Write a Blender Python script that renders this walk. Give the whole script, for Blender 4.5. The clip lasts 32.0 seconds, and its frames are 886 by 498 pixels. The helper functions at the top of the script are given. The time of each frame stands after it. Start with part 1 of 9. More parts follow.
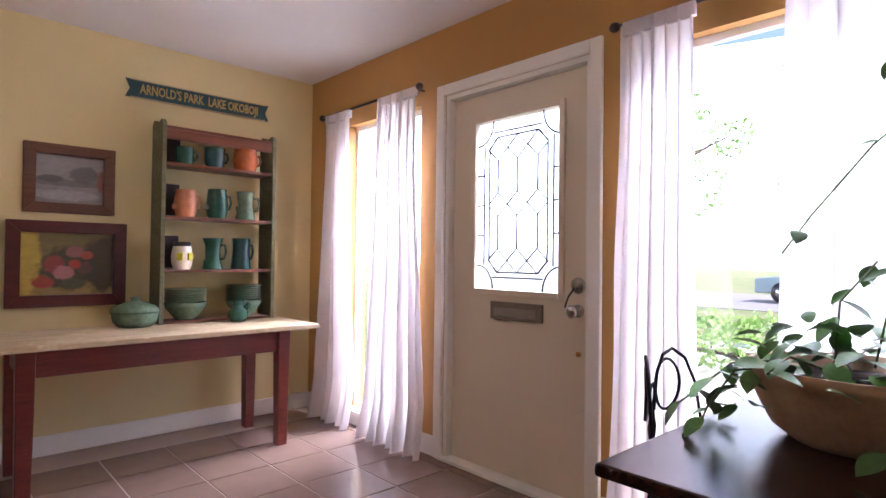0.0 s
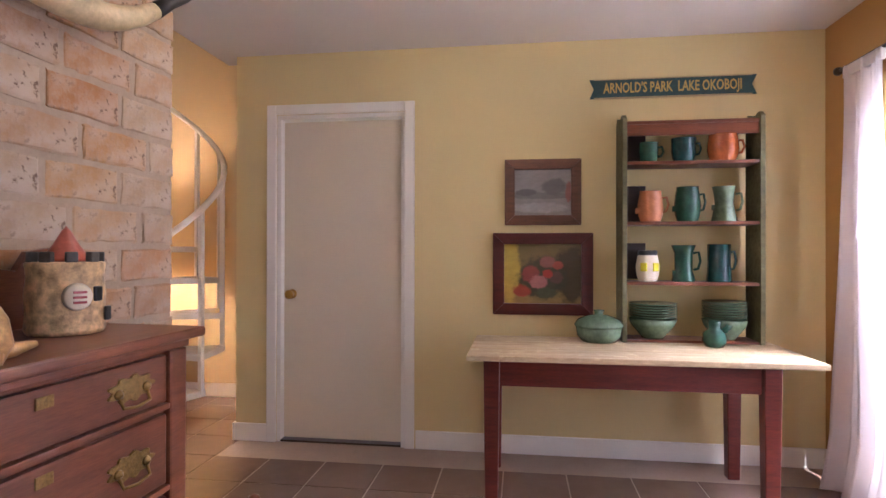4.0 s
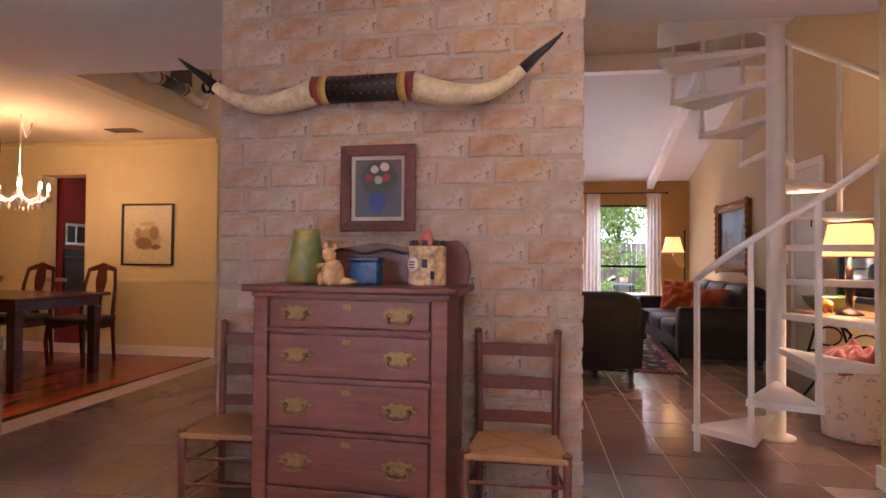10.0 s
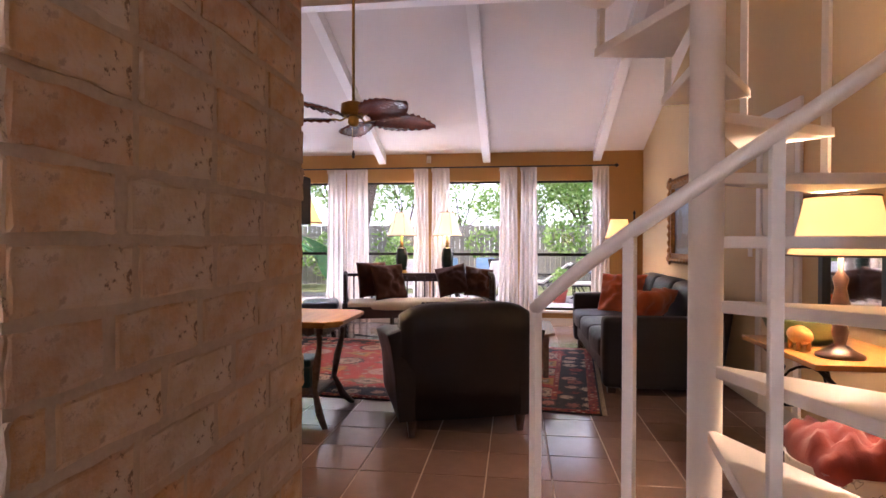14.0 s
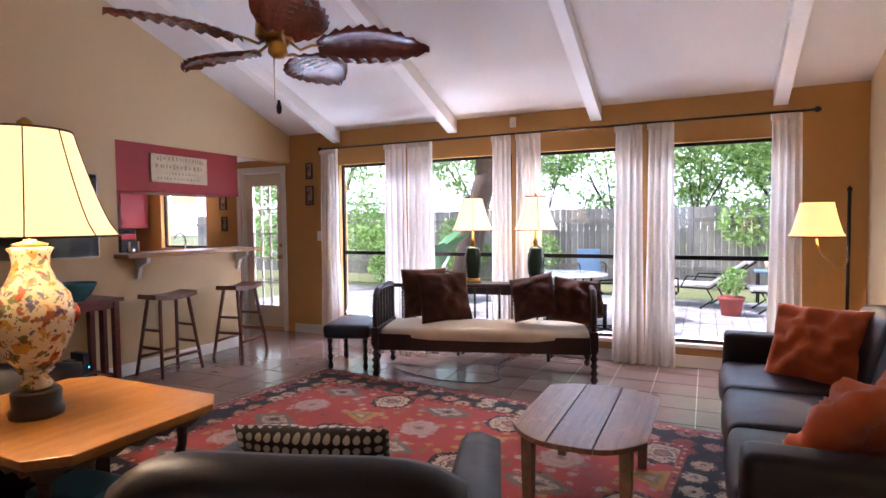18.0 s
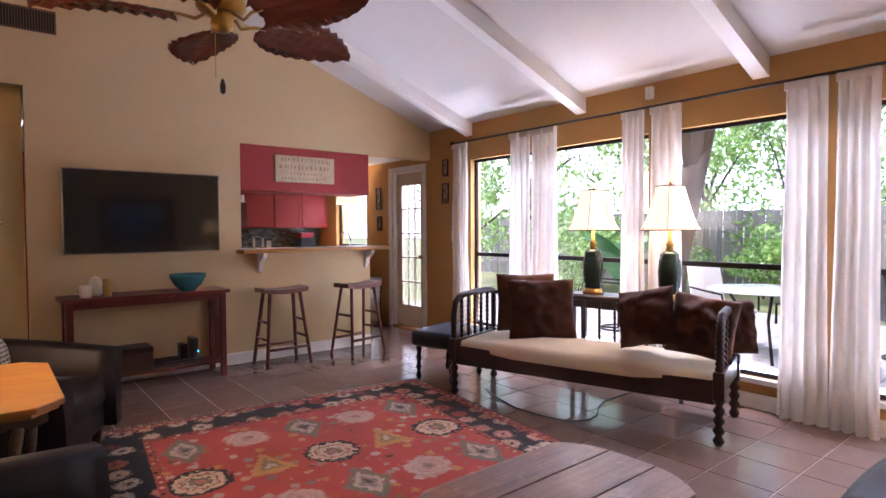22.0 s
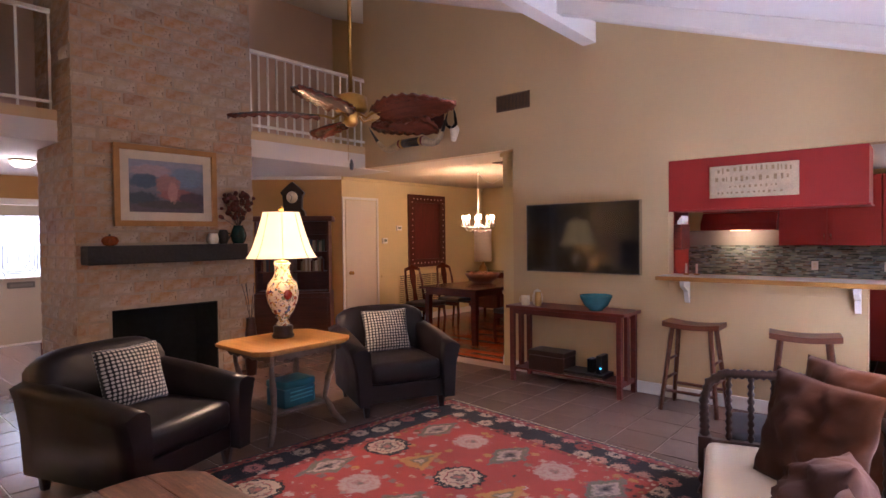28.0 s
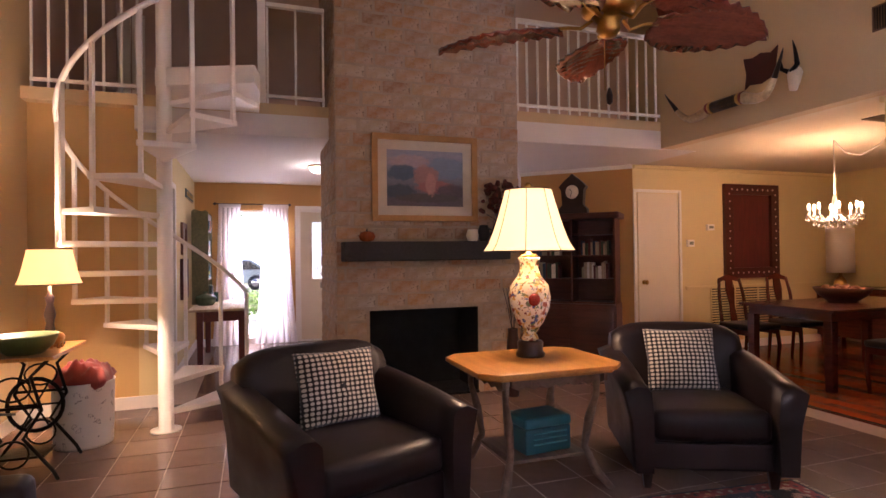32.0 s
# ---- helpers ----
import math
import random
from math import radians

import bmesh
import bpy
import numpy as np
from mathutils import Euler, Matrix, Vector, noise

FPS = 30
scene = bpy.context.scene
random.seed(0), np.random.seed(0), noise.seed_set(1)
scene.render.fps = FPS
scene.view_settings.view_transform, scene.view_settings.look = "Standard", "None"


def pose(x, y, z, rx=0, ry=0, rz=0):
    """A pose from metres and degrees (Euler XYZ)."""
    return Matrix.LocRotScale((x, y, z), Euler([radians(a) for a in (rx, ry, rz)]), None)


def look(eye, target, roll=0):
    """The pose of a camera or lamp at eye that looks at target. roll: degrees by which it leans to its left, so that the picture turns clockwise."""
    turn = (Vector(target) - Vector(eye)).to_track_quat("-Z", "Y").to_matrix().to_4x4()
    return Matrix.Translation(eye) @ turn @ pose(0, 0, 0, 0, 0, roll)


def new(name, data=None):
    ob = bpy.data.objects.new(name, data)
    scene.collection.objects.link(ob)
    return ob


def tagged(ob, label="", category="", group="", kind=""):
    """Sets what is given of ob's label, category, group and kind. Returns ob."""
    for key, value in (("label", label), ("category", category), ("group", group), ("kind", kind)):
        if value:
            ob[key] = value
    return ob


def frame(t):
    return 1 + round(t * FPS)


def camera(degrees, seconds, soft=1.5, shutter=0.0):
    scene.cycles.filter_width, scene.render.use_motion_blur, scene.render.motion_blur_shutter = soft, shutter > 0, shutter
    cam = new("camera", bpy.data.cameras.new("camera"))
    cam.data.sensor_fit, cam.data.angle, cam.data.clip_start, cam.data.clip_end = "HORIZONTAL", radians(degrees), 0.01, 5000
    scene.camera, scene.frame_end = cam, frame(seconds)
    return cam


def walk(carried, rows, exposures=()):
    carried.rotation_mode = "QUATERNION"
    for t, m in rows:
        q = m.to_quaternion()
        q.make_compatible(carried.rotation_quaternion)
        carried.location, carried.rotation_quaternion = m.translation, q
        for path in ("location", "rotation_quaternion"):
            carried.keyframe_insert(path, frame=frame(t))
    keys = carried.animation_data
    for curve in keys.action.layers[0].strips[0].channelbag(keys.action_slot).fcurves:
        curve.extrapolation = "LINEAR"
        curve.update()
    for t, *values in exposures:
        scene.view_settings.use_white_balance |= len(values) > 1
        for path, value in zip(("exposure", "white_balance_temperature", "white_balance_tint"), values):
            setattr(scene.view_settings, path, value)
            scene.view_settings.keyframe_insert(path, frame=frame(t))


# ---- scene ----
cam = camera(76.5, 32.0)
PATH = [
    (0, (0.047, -0.153, 1.118), (1.409, 1.311, 1.151), 0.7),
    (0.5, (0.161, -0.031, 1.122), (1.405, 1.535, 1.148), 0.8),
    (1, (0.251, 0.007, 1.137), (1.356, 1.673, 1.155), 0.6),
    (1.5, (0.324, -0.046, 1.128), (1.231, 1.736, 1.151), 0.6),
    (2, (0.389, -0.081, 1.138), (1.078, 1.797, 1.156), 0.4),
    (2.5, (0.435, -0.098, 1.127), (0.933, 1.839, 1.147), 0.4),
    (3, (0.449, -0.012, 1.132), (0.714, 1.971, 1.154), 0.3),
    (3.5, (0.484, 0.145, 1.15), (0.479, 2.145, 1.173), 0.3),
    (4, (0.529, 0.281, 1.191), (0.26, 2.263, 1.199), 0.1),
    (4.5, (0.592, 0.467, 1.188), (0.015, 2.382, 1.2), -0.0),
    (6.5, (1.106, 1.747, 1.151), (-0.462, 2.987, 1.204), 0.3),
    (7, (1.342, 1.718, 1.154), (-0.439, 2.627, 1.202), 0.1),
    (7.5, (1.538, 1.718, 1.145), (-0.378, 2.289, 1.196), 0.2),
    (8, (1.683, 1.78, 1.141), (-0.3, 2.031, 1.191), 0.2),
    (8.5, (1.752, 1.832, 1.127), (-0.247, 1.878, 1.176), 0.3),
    (9, (1.806, 1.867, 1.124), (-0.19, 1.755, 1.166), 0.5),
    (9.5, (1.828, 1.89, 1.11), (-0.161, 1.679, 1.15), 0.5),
    (10, (1.837, 1.896, 1.109), (-0.141, 1.6, 1.146), 0.5),
    (10.5, (1.829, 1.908, 1.106), (-0.136, 1.537, 1.126), 0.6),
    (11, (1.807, 1.957, 1.113), (-0.147, 1.527, 1.103), 0.7),
    (11.5, (1.69, 2.133, 1.134), (-0.261, 1.697, 1.104), 0.6),
    (12, (1.483, 2.348, 1.169), (-0.472, 1.927, 1.138), 0.6),
    (12.5, (1.209, 2.561, 1.186), (-0.752, 2.171, 1.151), 0.4),
    (13, (0.849, 2.69, 1.202), (-1.116, 2.317, 1.163), 0.3),
    (13.5, (0.506, 2.854, 1.207), (-1.469, 2.545, 1.163), 0.5),
    (14, (-0.027, 2.825, 1.202), (-2.011, 2.572, 1.175), 0.1),
    (14.5, (-0.474, 2.822, 1.216), (-2.461, 2.6, 1.181), 0.3),
    (16.5, (-1.661, 2.923, 1.353), (-3.603, 2.456, 1.252), -0.6),
    (17, (-1.951, 2.958, 1.391), (-3.854, 2.353, 1.286), -0.5),
    (17.5, (-2.255, 3.171, 1.38), (-4.114, 2.439, 1.283), -0.6),
    (18, (-2.525, 3.407, 1.358), (-4.333, 2.558, 1.267), -0.6),
    (18.5, (-2.763, 3.621, 1.35), (-4.513, 2.656, 1.27), -0.7),
    (19, (-2.937, 3.857, 1.333), (-4.616, 2.773, 1.262), -0.7),
    (19.5, (-3.016, 4.056, 1.337), (-4.654, 2.91, 1.265), -0.7),
    (20, (-3.092, 4.181, 1.306), (-4.703, 2.997, 1.238), -0.6),
    (20.5, (-3.177, 4.256, 1.289), (-4.755, 3.029, 1.222), -0.6),
    (21, (-3.321, 4.27, 1.274), (-4.843, 2.975, 1.208), -0.5),
    (21.5, (-3.592, 4.197, 1.282), (-5.023, 2.802, 1.215), -0.3),
    (22, (-3.924, 4.092, 1.295), (-5.186, 2.542, 1.225), -0.3),
    (22.5, (-4.267, 3.942, 1.283), (-5.335, 2.253, 1.217), -0.2),
    (23, (-4.659, 3.729, 1.284), (-5.627, 1.98, 1.223), -0.3),
    (23.5, (-5.191, 3.472, 1.297), (-6.001, 1.644, 1.235), -0.4),
    (24, (-5.586, 3.236, 1.314), (-6.181, 1.328, 1.256), -0.3),
    (24.5, (-6.093, 3.076, 1.304), (-6.343, 1.092, 1.261), -0.5),
    (25, (-6.499, 2.938, 1.363), (-6.39, 0.942, 1.296), -0.6),
    (25.5, (-6.782, 2.881, 1.372), (-6.398, 0.92, 1.304), -0.7),
    (26, (-7.004, 3.0, 1.38), (-6.354, 1.11, 1.316), -1.0),
    (26.5, (-7.189, 3.239, 1.396), (-6.329, 1.434, 1.341), -0.9),
    (28.5, (-7.746, 3.873, 1.502), (-6.32, 2.471, 1.474), -0.7),
    (29, (-7.832, 3.855, 1.5), (-6.3, 2.569, 1.501), -0.7),
    (29.5, (-7.782, 3.878, 1.488), (-6.193, 2.664, 1.499), -0.6),
    (30, (-7.721, 3.82, 1.459), (-6.072, 2.689, 1.475), -0.5),
    (30.5, (-7.562, 3.701, 1.427), (-5.87, 2.635, 1.443), -0.5),
    (31, (-7.359, 3.446, 1.379), (-5.596, 2.501, 1.39), -0.6),
    (31.5, (-7.056, 3.164, 1.32), (-5.22, 2.373, 1.334), -0.7),
    (32, (-6.761, 2.835, 1.311), (-4.867, 2.192, 1.331), -0.7),
]
walk(cam, [(t, look(eye, target, roll)) for t, eye, target, roll in PATH], exposures=[(0, 1.05, 5550, 27), (4, 1.3, 5550, 27), (7, 1.22, 5650, 29), (9, 1.06, 5850, 33), (11, 1.04, 5900, 36), (14, 1.02, 5850, 35), (17, 1.02, 5450, 28), (21, 1.04, 5500, 30), (23, 1.18, 5450, 32), (25, 1.24, 5350, 36), (26.5, 1.32, 5250, 34), (29, 1.22, 5500, 37), (32, 1.2, 5800, 39)])


# ==== body ====

# ---- world and large lights ----
world = bpy.data.worlds.new("sky")
scene.world = world
world.use_nodes = True
wn = world.node_tree
sky = wn.nodes.new("ShaderNodeTexSky")
sky.sky_type = "NISHITA"
sky.sun_disc = False
sky.dust_density, sky.ozone_density = 2.0, 0.6
sky.sun_elevation, sky.sun_rotation = radians(58), radians(168)
wn.nodes["Background"].inputs["Strength"].default_value = 0.15
wn.links.new(sky.outputs["Color"], wn.nodes["Background"].inputs["Color"])


def lamp_sun(elev, rot, strength):
    d = bpy.data.lights.new("sun", "SUN")
    d.energy, d.angle, d.color = strength, radians(0.6), (1.0, 0.95, 0.86)
    ob = new("sun", d)
    e, r = radians(elev), radians(rot)
    way = Vector((math.sin(r) * math.cos(e), math.cos(r) * math.cos(e), math.sin(e)))
    ob.matrix_world = look(way * 30, (0, 0, 0))
    return ob


lamp_sun(58, 168, 5.0)


def window_light(name, x, y, z, w, h, toward, energy, col):
    d = bpy.data.lights.new(name, "AREA")
    d.shape, d.size, d.size_y, d.energy, d.color = "RECTANGLE", w, h, energy, col
    ob = new(name, d)
    ob.matrix_world = look((x, y, z), toward)
    return ob


def bulb(name, x, y, z, energy, col=(1.0, 0.72, 0.42), radius=0.04):
    d = bpy.data.lights.new(name, "POINT")
    d.energy, d.color, d.shadow_soft_size = energy, col, radius
    ob = new(name, d)
    ob.location = (x, y, z)
    return ob


# added area lamps: sky light at the window heads, patio bounce below the sills
DAY = (0.86, 0.93, 1.0)
for wy, ww, bounce in ((-0.16, 0.9, 60), (1.0, 1.1, 60), (2.25, 1.1, 38), (3.5, 1.05, 16)):
    window_light("window_daylight", -8.50, wy, 2.40, ww, 0.5, (-6.6, wy, 0.4), 60, DAY)
    window_light("patio_bounce", -8.62, wy, -0.04, ww, 0.5, (-5.2, wy, 2.6), bounce, DAY)
window_light("window_daylight", -8.50, -3.3, 2.25, 0.85, 0.45, (-6.8, -3.3, 0.6), 45, DAY)
window_light("window_daylight", -8.50, -1.85, 2.38, 0.65, 0.45, (-6.8, -1.85, 0.2), 40, DAY)
window_light("window_daylight", 2.62, 0.2, 2.42, 1.8, 0.45, (0.9, 0.2, 0.3), 135, (0.95, 0.97, 1.0))
window_light("window_daylight", 2.62, 2.88, 2.42, 0.7, 0.45, (0.9, 2.98, 0.3), 150, (0.95, 0.97, 1.0))


# ---- materials ----
def lin(h):
    h = h.lstrip("#")
    v = [int(h[i:i + 2], 16) / 255 for i in (0, 2, 4)]
    return [c / 12.92 if c <= 0.04045 else ((c + 0.055) / 1.055) ** 2.4 for c in v]


class Net:
    """A node material with a Principled shader and short ways to add nodes."""

    def __init__(self, name):
        self.mat = bpy.data.materials.new(name)
        self.mat.use_nodes = True
        self.t = self.mat.node_tree
        self.bsdf = self.t.nodes["Principled BSDF"]
        self.coord = self.t.nodes.new("ShaderNodeTexCoord").outputs["Object"]

    def node(self, kind, **values):
        n = self.t.nodes.new(kind)
        for k, v in values.items():
            n.inputs[k].default_value = v
        return n

    def link(self, a, b):
        self.t.links.new(a, b)

    def noise(self, scale, detail=4.0, rough=0.55, coord=None, stretch=None):
        n = self.node("ShaderNodeTexNoise", Scale=scale, Detail=detail, Roughness=rough)
        c = coord or self.coord
        if stretch:
            m = self.node("ShaderNodeMapping", Scale=stretch)
            self.link(c, m.inputs["Vector"])
            c = m.outputs["Vector"]
        self.link(c, n.inputs["Vector"])
        return n.outputs["Fac"]

    def ramp(self, fac, stops):
        r = self.t.nodes.new("ShaderNodeValToRGB")
        el = r.color_ramp.elements
        while len(el) < len(stops):
            el.new(0.5)
        for e, (p, c) in zip(el, stops):
            e.position, e.color = p, (*c, 1)
        self.link(fac, r.inputs["Fac"])
        return r.outputs["Color"]

    def mix(self, fac, a, b, how="MIX"):
        n = self.t.nodes.new("ShaderNodeMix")
        n.data_type, n.blend_type = "RGBA", how
        for sock, v in ((n.inputs[0], fac), (n.inputs[6], a), (n.inputs[7], b)):
            if isinstance(v, (int, float)):
                sock.default_value = v
            elif isinstance(v, (list, tuple)):
                sock.default_value = (*v, 1)
            else:
                self.link(v, sock)
        return n.outputs[2]

    def bump(self, height, strength, dist=0.01, normal=None):
        b = self.node("ShaderNodeBump", Strength=strength, Distance=dist)
        self.link(height, b.inputs["Height"])
        if normal:
            self.link(normal, b.inputs["Normal"])
        self.link(b.outputs["Normal"], self.bsdf.inputs["Normal"])
        return b.outputs["Normal"]

    def rand(self):
        return self.t.nodes.new("ShaderNodeObjectInfo").outputs["Random"]

    def island(self):
        return self.t.nodes.new("ShaderNodeNewGeometry").outputs["Random Per Island"]

    def color(self, c):
        if isinstance(c, (list, tuple)):
            self.bsdf.inputs["Base Color"].default_value = (*c, 1)
        else:
            self.link(c, self.bsdf.inputs["Base Color"])

    def put(self, **values):
        for k, v in values.items():
            self.bsdf.inputs[k.replace("_", " ")].default_value = v
        return self


def shade(c, k):
    return [min(1.0, v * k) for v in c]


def plain(name, h, rough=0.6, metal=0.0, var=0.12, scale=6.0, bump=0.15, bscale=90.0, stretch=None, pick=0.0, **more):
    """A surface of one paint with slow and fine variation, fine relief and uneven gloss."""
    c = lin(h) if isinstance(h, str) else h
    n = Net(name)
    slow = n.noise(scale, 3, 0.6, stretch=stretch)
    fine = n.noise(bscale, 5, 0.65, stretch=stretch)
    col = n.ramp(slow, [(0.3, shade(c, 1 - var)), (0.7, shade(c, 1 + var))])
    col = n.mix(0.35, col, n.ramp(fine, [(0.35, shade(c, 1 - 1.4 * var)), (0.65, shade(c, 1 + var))]))
    if pick:
        r = n.ramp(n.rand(), [(0.0, (1 - pick,) * 3), (1.0, (1 + pick,) * 3)])
        col = n.mix(1.0, col, r, "MULTIPLY")
    n.color(col)
    n.put(Metallic=metal, **more)
    n.put(Roughness=rough)
    if rough > 0.4:
        rr = n.ramp(slow, [(0.3, (rough - 0.07,) * 3), (0.7, (min(rough + 0.07, 1),) * 3)])
        n.link(rr, n.bsdf.inputs["Roughness"])
    if bump:
        n.bump(fine, bump, 0.004)
    return n.mat


def wood(name, dark, light, rough=0.35, grain=(1.2, 14.0, 14.0), scale=3.0, pick=0.12, bump=0.12, wear=0.0):
    """Wood with long grain along the part's own axis of least stretch."""
    d, l = lin(dark), lin(light)
    n = Net(name)
    g = n.noise(scale, 8, 0.62, stretch=grain)
    f = n.noise(scale * 9, 4, 0.6, stretch=grain)
    blot = n.noise(2.3, 3, 0.5)
    col = n.ramp(g, [(0.28, d), (0.5, [(a + b) / 2 for a, b in zip(d, l)]), (0.74, l)])
    col = n.mix(0.3, col, n.ramp(f, [(0.35, shade(d, 0.7)), (0.62, l)]))
    col = n.mix(0.35, col, n.ramp(blot, [(0.35, (0.62,) * 3), (0.65, (1.15,) * 3)]), "MULTIPLY")
    if wear:
        w = n.ramp(n.noise(11, 6, 0.7), [(0.55, (0, 0, 0)), (0.66, (wear,) * 3)])
        col = n.mix(w, col, shade(l, 1.7))
    if pick:
        col = n.mix(1.0, col, n.ramp(n.rand(), [(0, (1 - pick,) * 3), (1, (1 + pick,) * 3)]), "MULTIPLY")
    n.color(col)
    n.put(Roughness=rough)
    if rough > 0.42:
        n.link(n.ramp(g, [(0.3, (rough + 0.08,) * 3), (0.7, (rough - 0.08,) * 3)]), n.bsdf.inputs["Roughness"])
    n.bump(f, bump, 0.003)
    return n.mat


def glow(name, h, strength, base="#efe3c8"):
    n = Net(name)
    n.color(lin(base))
    n.put(Roughness=0.8)
    n.bsdf.inputs["Emission Color"].default_value = (*lin(h), 1)
    n.bsdf.inputs["Emission Strength"].default_value = strength
    return n.mat


def glass_mat(name, tint=(1, 1, 1), rough=0.0):
    n = Net(name)
    n.color(tint)
    n.put(Roughness=rough, IOR=1.45, Transmission_Weight=1.0)
    return n.mat


def cloth(name, h, rough=0.9, weave=380.0, var=0.1, through_light=0.0, sheen=0.3):
    c = lin(h)
    n = Net(name)
    slow = n.noise(4, 3)
    col = n.ramp(slow, [(0.3, shade(c, 1 - var)), (0.7, shade(c, 1 + var))])
    n.color(col)
    n.put(Roughness=rough, Sheen_Weight=sheen)
    n.bump(n.noise(weave, 2), 0.25, 0.002)
    if through_light:
        tr = n.node("ShaderNodeBsdfTranslucent")
        n.link(col, tr.inputs["Color"])
        ms = n.node("ShaderNodeMixShader", Fac=through_light)
        n.link(n.bsdf.outputs[0], ms.inputs[1])
        n.link(tr.outputs[0], ms.inputs[2])
        n.link(ms.outputs[0], n.t.nodes["Material Output"].inputs["Surface"])
    return n.mat


YELLOW = plain("yellow_wall_paint", "#d8c48c", 0.75, var=0.04, scale=1.6, bump=0.12, bscale=220)
TAN = plain("tan_wall_paint", "#cdb283", 0.75, var=0.04, scale=1.6, bump=0.12, bscale=220)
# Taupe instead of tan: the loft's shade is put into the wall colour.
TAUPE_SHADE = plain("taupe_loft_paint", "#bf9f86", 0.8, var=0.05, scale=1.6, bump=0.12, bscale=220)
OCHRE = plain("ochre_wall_paint", "#b78a4b", 0.75, var=0.05, scale=1.6, bump=0.12, bscale=220)
RED = plain("red_kitchen_paint", "#94241b", 0.5, var=0.06, scale=2.0, bump=0.08, bscale=160)
WHITE = plain("white_trim_paint", "#e9e4da", 0.42, var=0.03, scale=3.0, bump=0.05, bscale=120)
DOORW = plain("cream_door_paint", "#dccfb6", 0.5, var=0.03, scale=2.0, bump=0.05, bscale=120)
CEIL = plain("white_ceiling", "#ddd6cc", 0.9, var=0.03, scale=2.0, bump=0.4, bscale=160)
STEEL = plain("white_stair_enamel", "#efe8da", 0.35, var=0.04, scale=7, bump=0.06, bscale=80)
GLASS = glass_mat("window_glass")


# ---- building helpers ----
def B():
    return bmesh.new()


def box(x0, y0, z0, x1, y1, z1, bev=0.0, bm=None, seg=2):
    """A box from corner to corner; bev rounds its edges."""
    b = B()
    m = Matrix.Translation(((x0 + x1) / 2, (y0 + y1) / 2, (z0 + z1) / 2)) @ Matrix.Diagonal((abs(x1 - x0), abs(y1 - y0), abs(z1 - z0), 1))
    bmesh.ops.create_cube(b, size=1, matrix=m)
    if bev:
        bmesh.ops.bevel(b, geom=b.edges[:], offset=bev, segments=seg, profile=0.6, affect="EDGES", clamp_overlap=True)
    return add(bm, b)


def add(bm, b, m=None):
    """Adds bmesh b, moved by m, to bm, which may be None."""
    if m is not None:
        b.transform(m)
    if bm is None:
        return b
    me = bpy.data.meshes.new("tmp")
    b.to_mesh(me)
    bm.from_mesh(me)
    bpy.data.meshes.remove(me)
    b.free()
    return bm


def lathe(profile, n=24, bm=None, m=None, smooth=True):
    """A turned solid from (radius, height) pairs, bottom to top."""
    b = B()
    rings = []
    for r, z in profile:
        if r < 1e-4:
            rings.append([b.verts.new((0, 0, z))])
        else:
            rings.append([b.verts.new((r * math.cos(a), r * math.sin(a), z)) for a in [2 * math.pi * k / n for k in range(n)]])
    for lo, hi in zip(rings, rings[1:]):
        for k in range(n):
            j = (k + 1) % n
            if len(lo) == 1 and len(hi) == 1:
                continue
            if len(lo) == 1:
                b.faces.new((lo[0], hi[j], hi[k]))
            elif len(hi) == 1:
                b.faces.new((lo[k], lo[j], hi[0]))
            else:
                b.faces.new((lo[k], lo[j], hi[j], hi[k]))
    if len(rings[0]) > 1:
        b.faces.new(rings[0][::-1])
    if len(rings[-1]) > 1:
        b.faces.new(rings[-1])
    for f in b.faces:
        f.smooth = smooth
    return add(bm, b, m)


def tube(pts, r, n=8, bm=None, closed=False, m=None):
    """A round bar along points; r may be one radius or one per point."""
    pts = [Vector(p) for p in pts]
    b = B()
    rs = r if isinstance(r, (list, tuple)) else [r] * len(pts)
    rings = []
    up = None
    for k, p in enumerate(pts):
        a = pts[(k - 1) % len(pts)] if closed or k else pts[0]
        c = pts[(k + 1) % len(pts)] if closed or k < len(pts) - 1 else pts[-1]
        t = (c - a).normalized()
        if up is None:
            up = Vector((0, 0, 1)) if abs(t.z) < 0.9 else Vector((1, 0, 0))
        s = t.cross(up)
        if s.length < 1e-5:
            s = t.orthogonal()
        s.normalize()
        up = s.cross(t).normalized()
        rings.append([b.verts.new(p + rs[k] * (math.cos(q) * s + math.sin(q) * up)) for q in [2 * math.pi * j / n for j in range(n)]])
    pairs = list(zip(rings, rings[1:]))
    if closed:
        pairs.append((rings[-1], rings[0]))
    for lo, hi in pairs:
        for j in range(n):
            i = (j + 1) % n
            b.faces.new((lo[j], lo[i], hi[i], hi[j])).smooth = True
    if not closed:
        b.faces.new(rings[0][::-1])
        b.faces.new(rings[-1])
    return add(bm, b, m)


def prism(poly, z0, z1, bev=0.0, bm=None, m=None):
    """A flat outline (x, y) given depth from z0 to z1."""
    b = B()
    lo = [b.verts.new((x, y, z0)) for x, y in poly]
    hi = [b.verts.new((x, y, z1)) for x, y in poly]
    b.faces.new(lo[::-1])
    b.faces.new(hi)
    for k in range(len(poly)):
        j = (k + 1) % len(poly)
        b.faces.new((lo[k], lo[j], hi[j], hi[k]))
    bmesh.ops.recalc_face_normals(b, faces=b.faces[:])
    if bev:
        bmesh.ops.bevel(b, geom=b.edges[:], offset=bev, segments=2, profile=0.6, affect="EDGES", clamp_overlap=True)
    return add(bm, b, m)


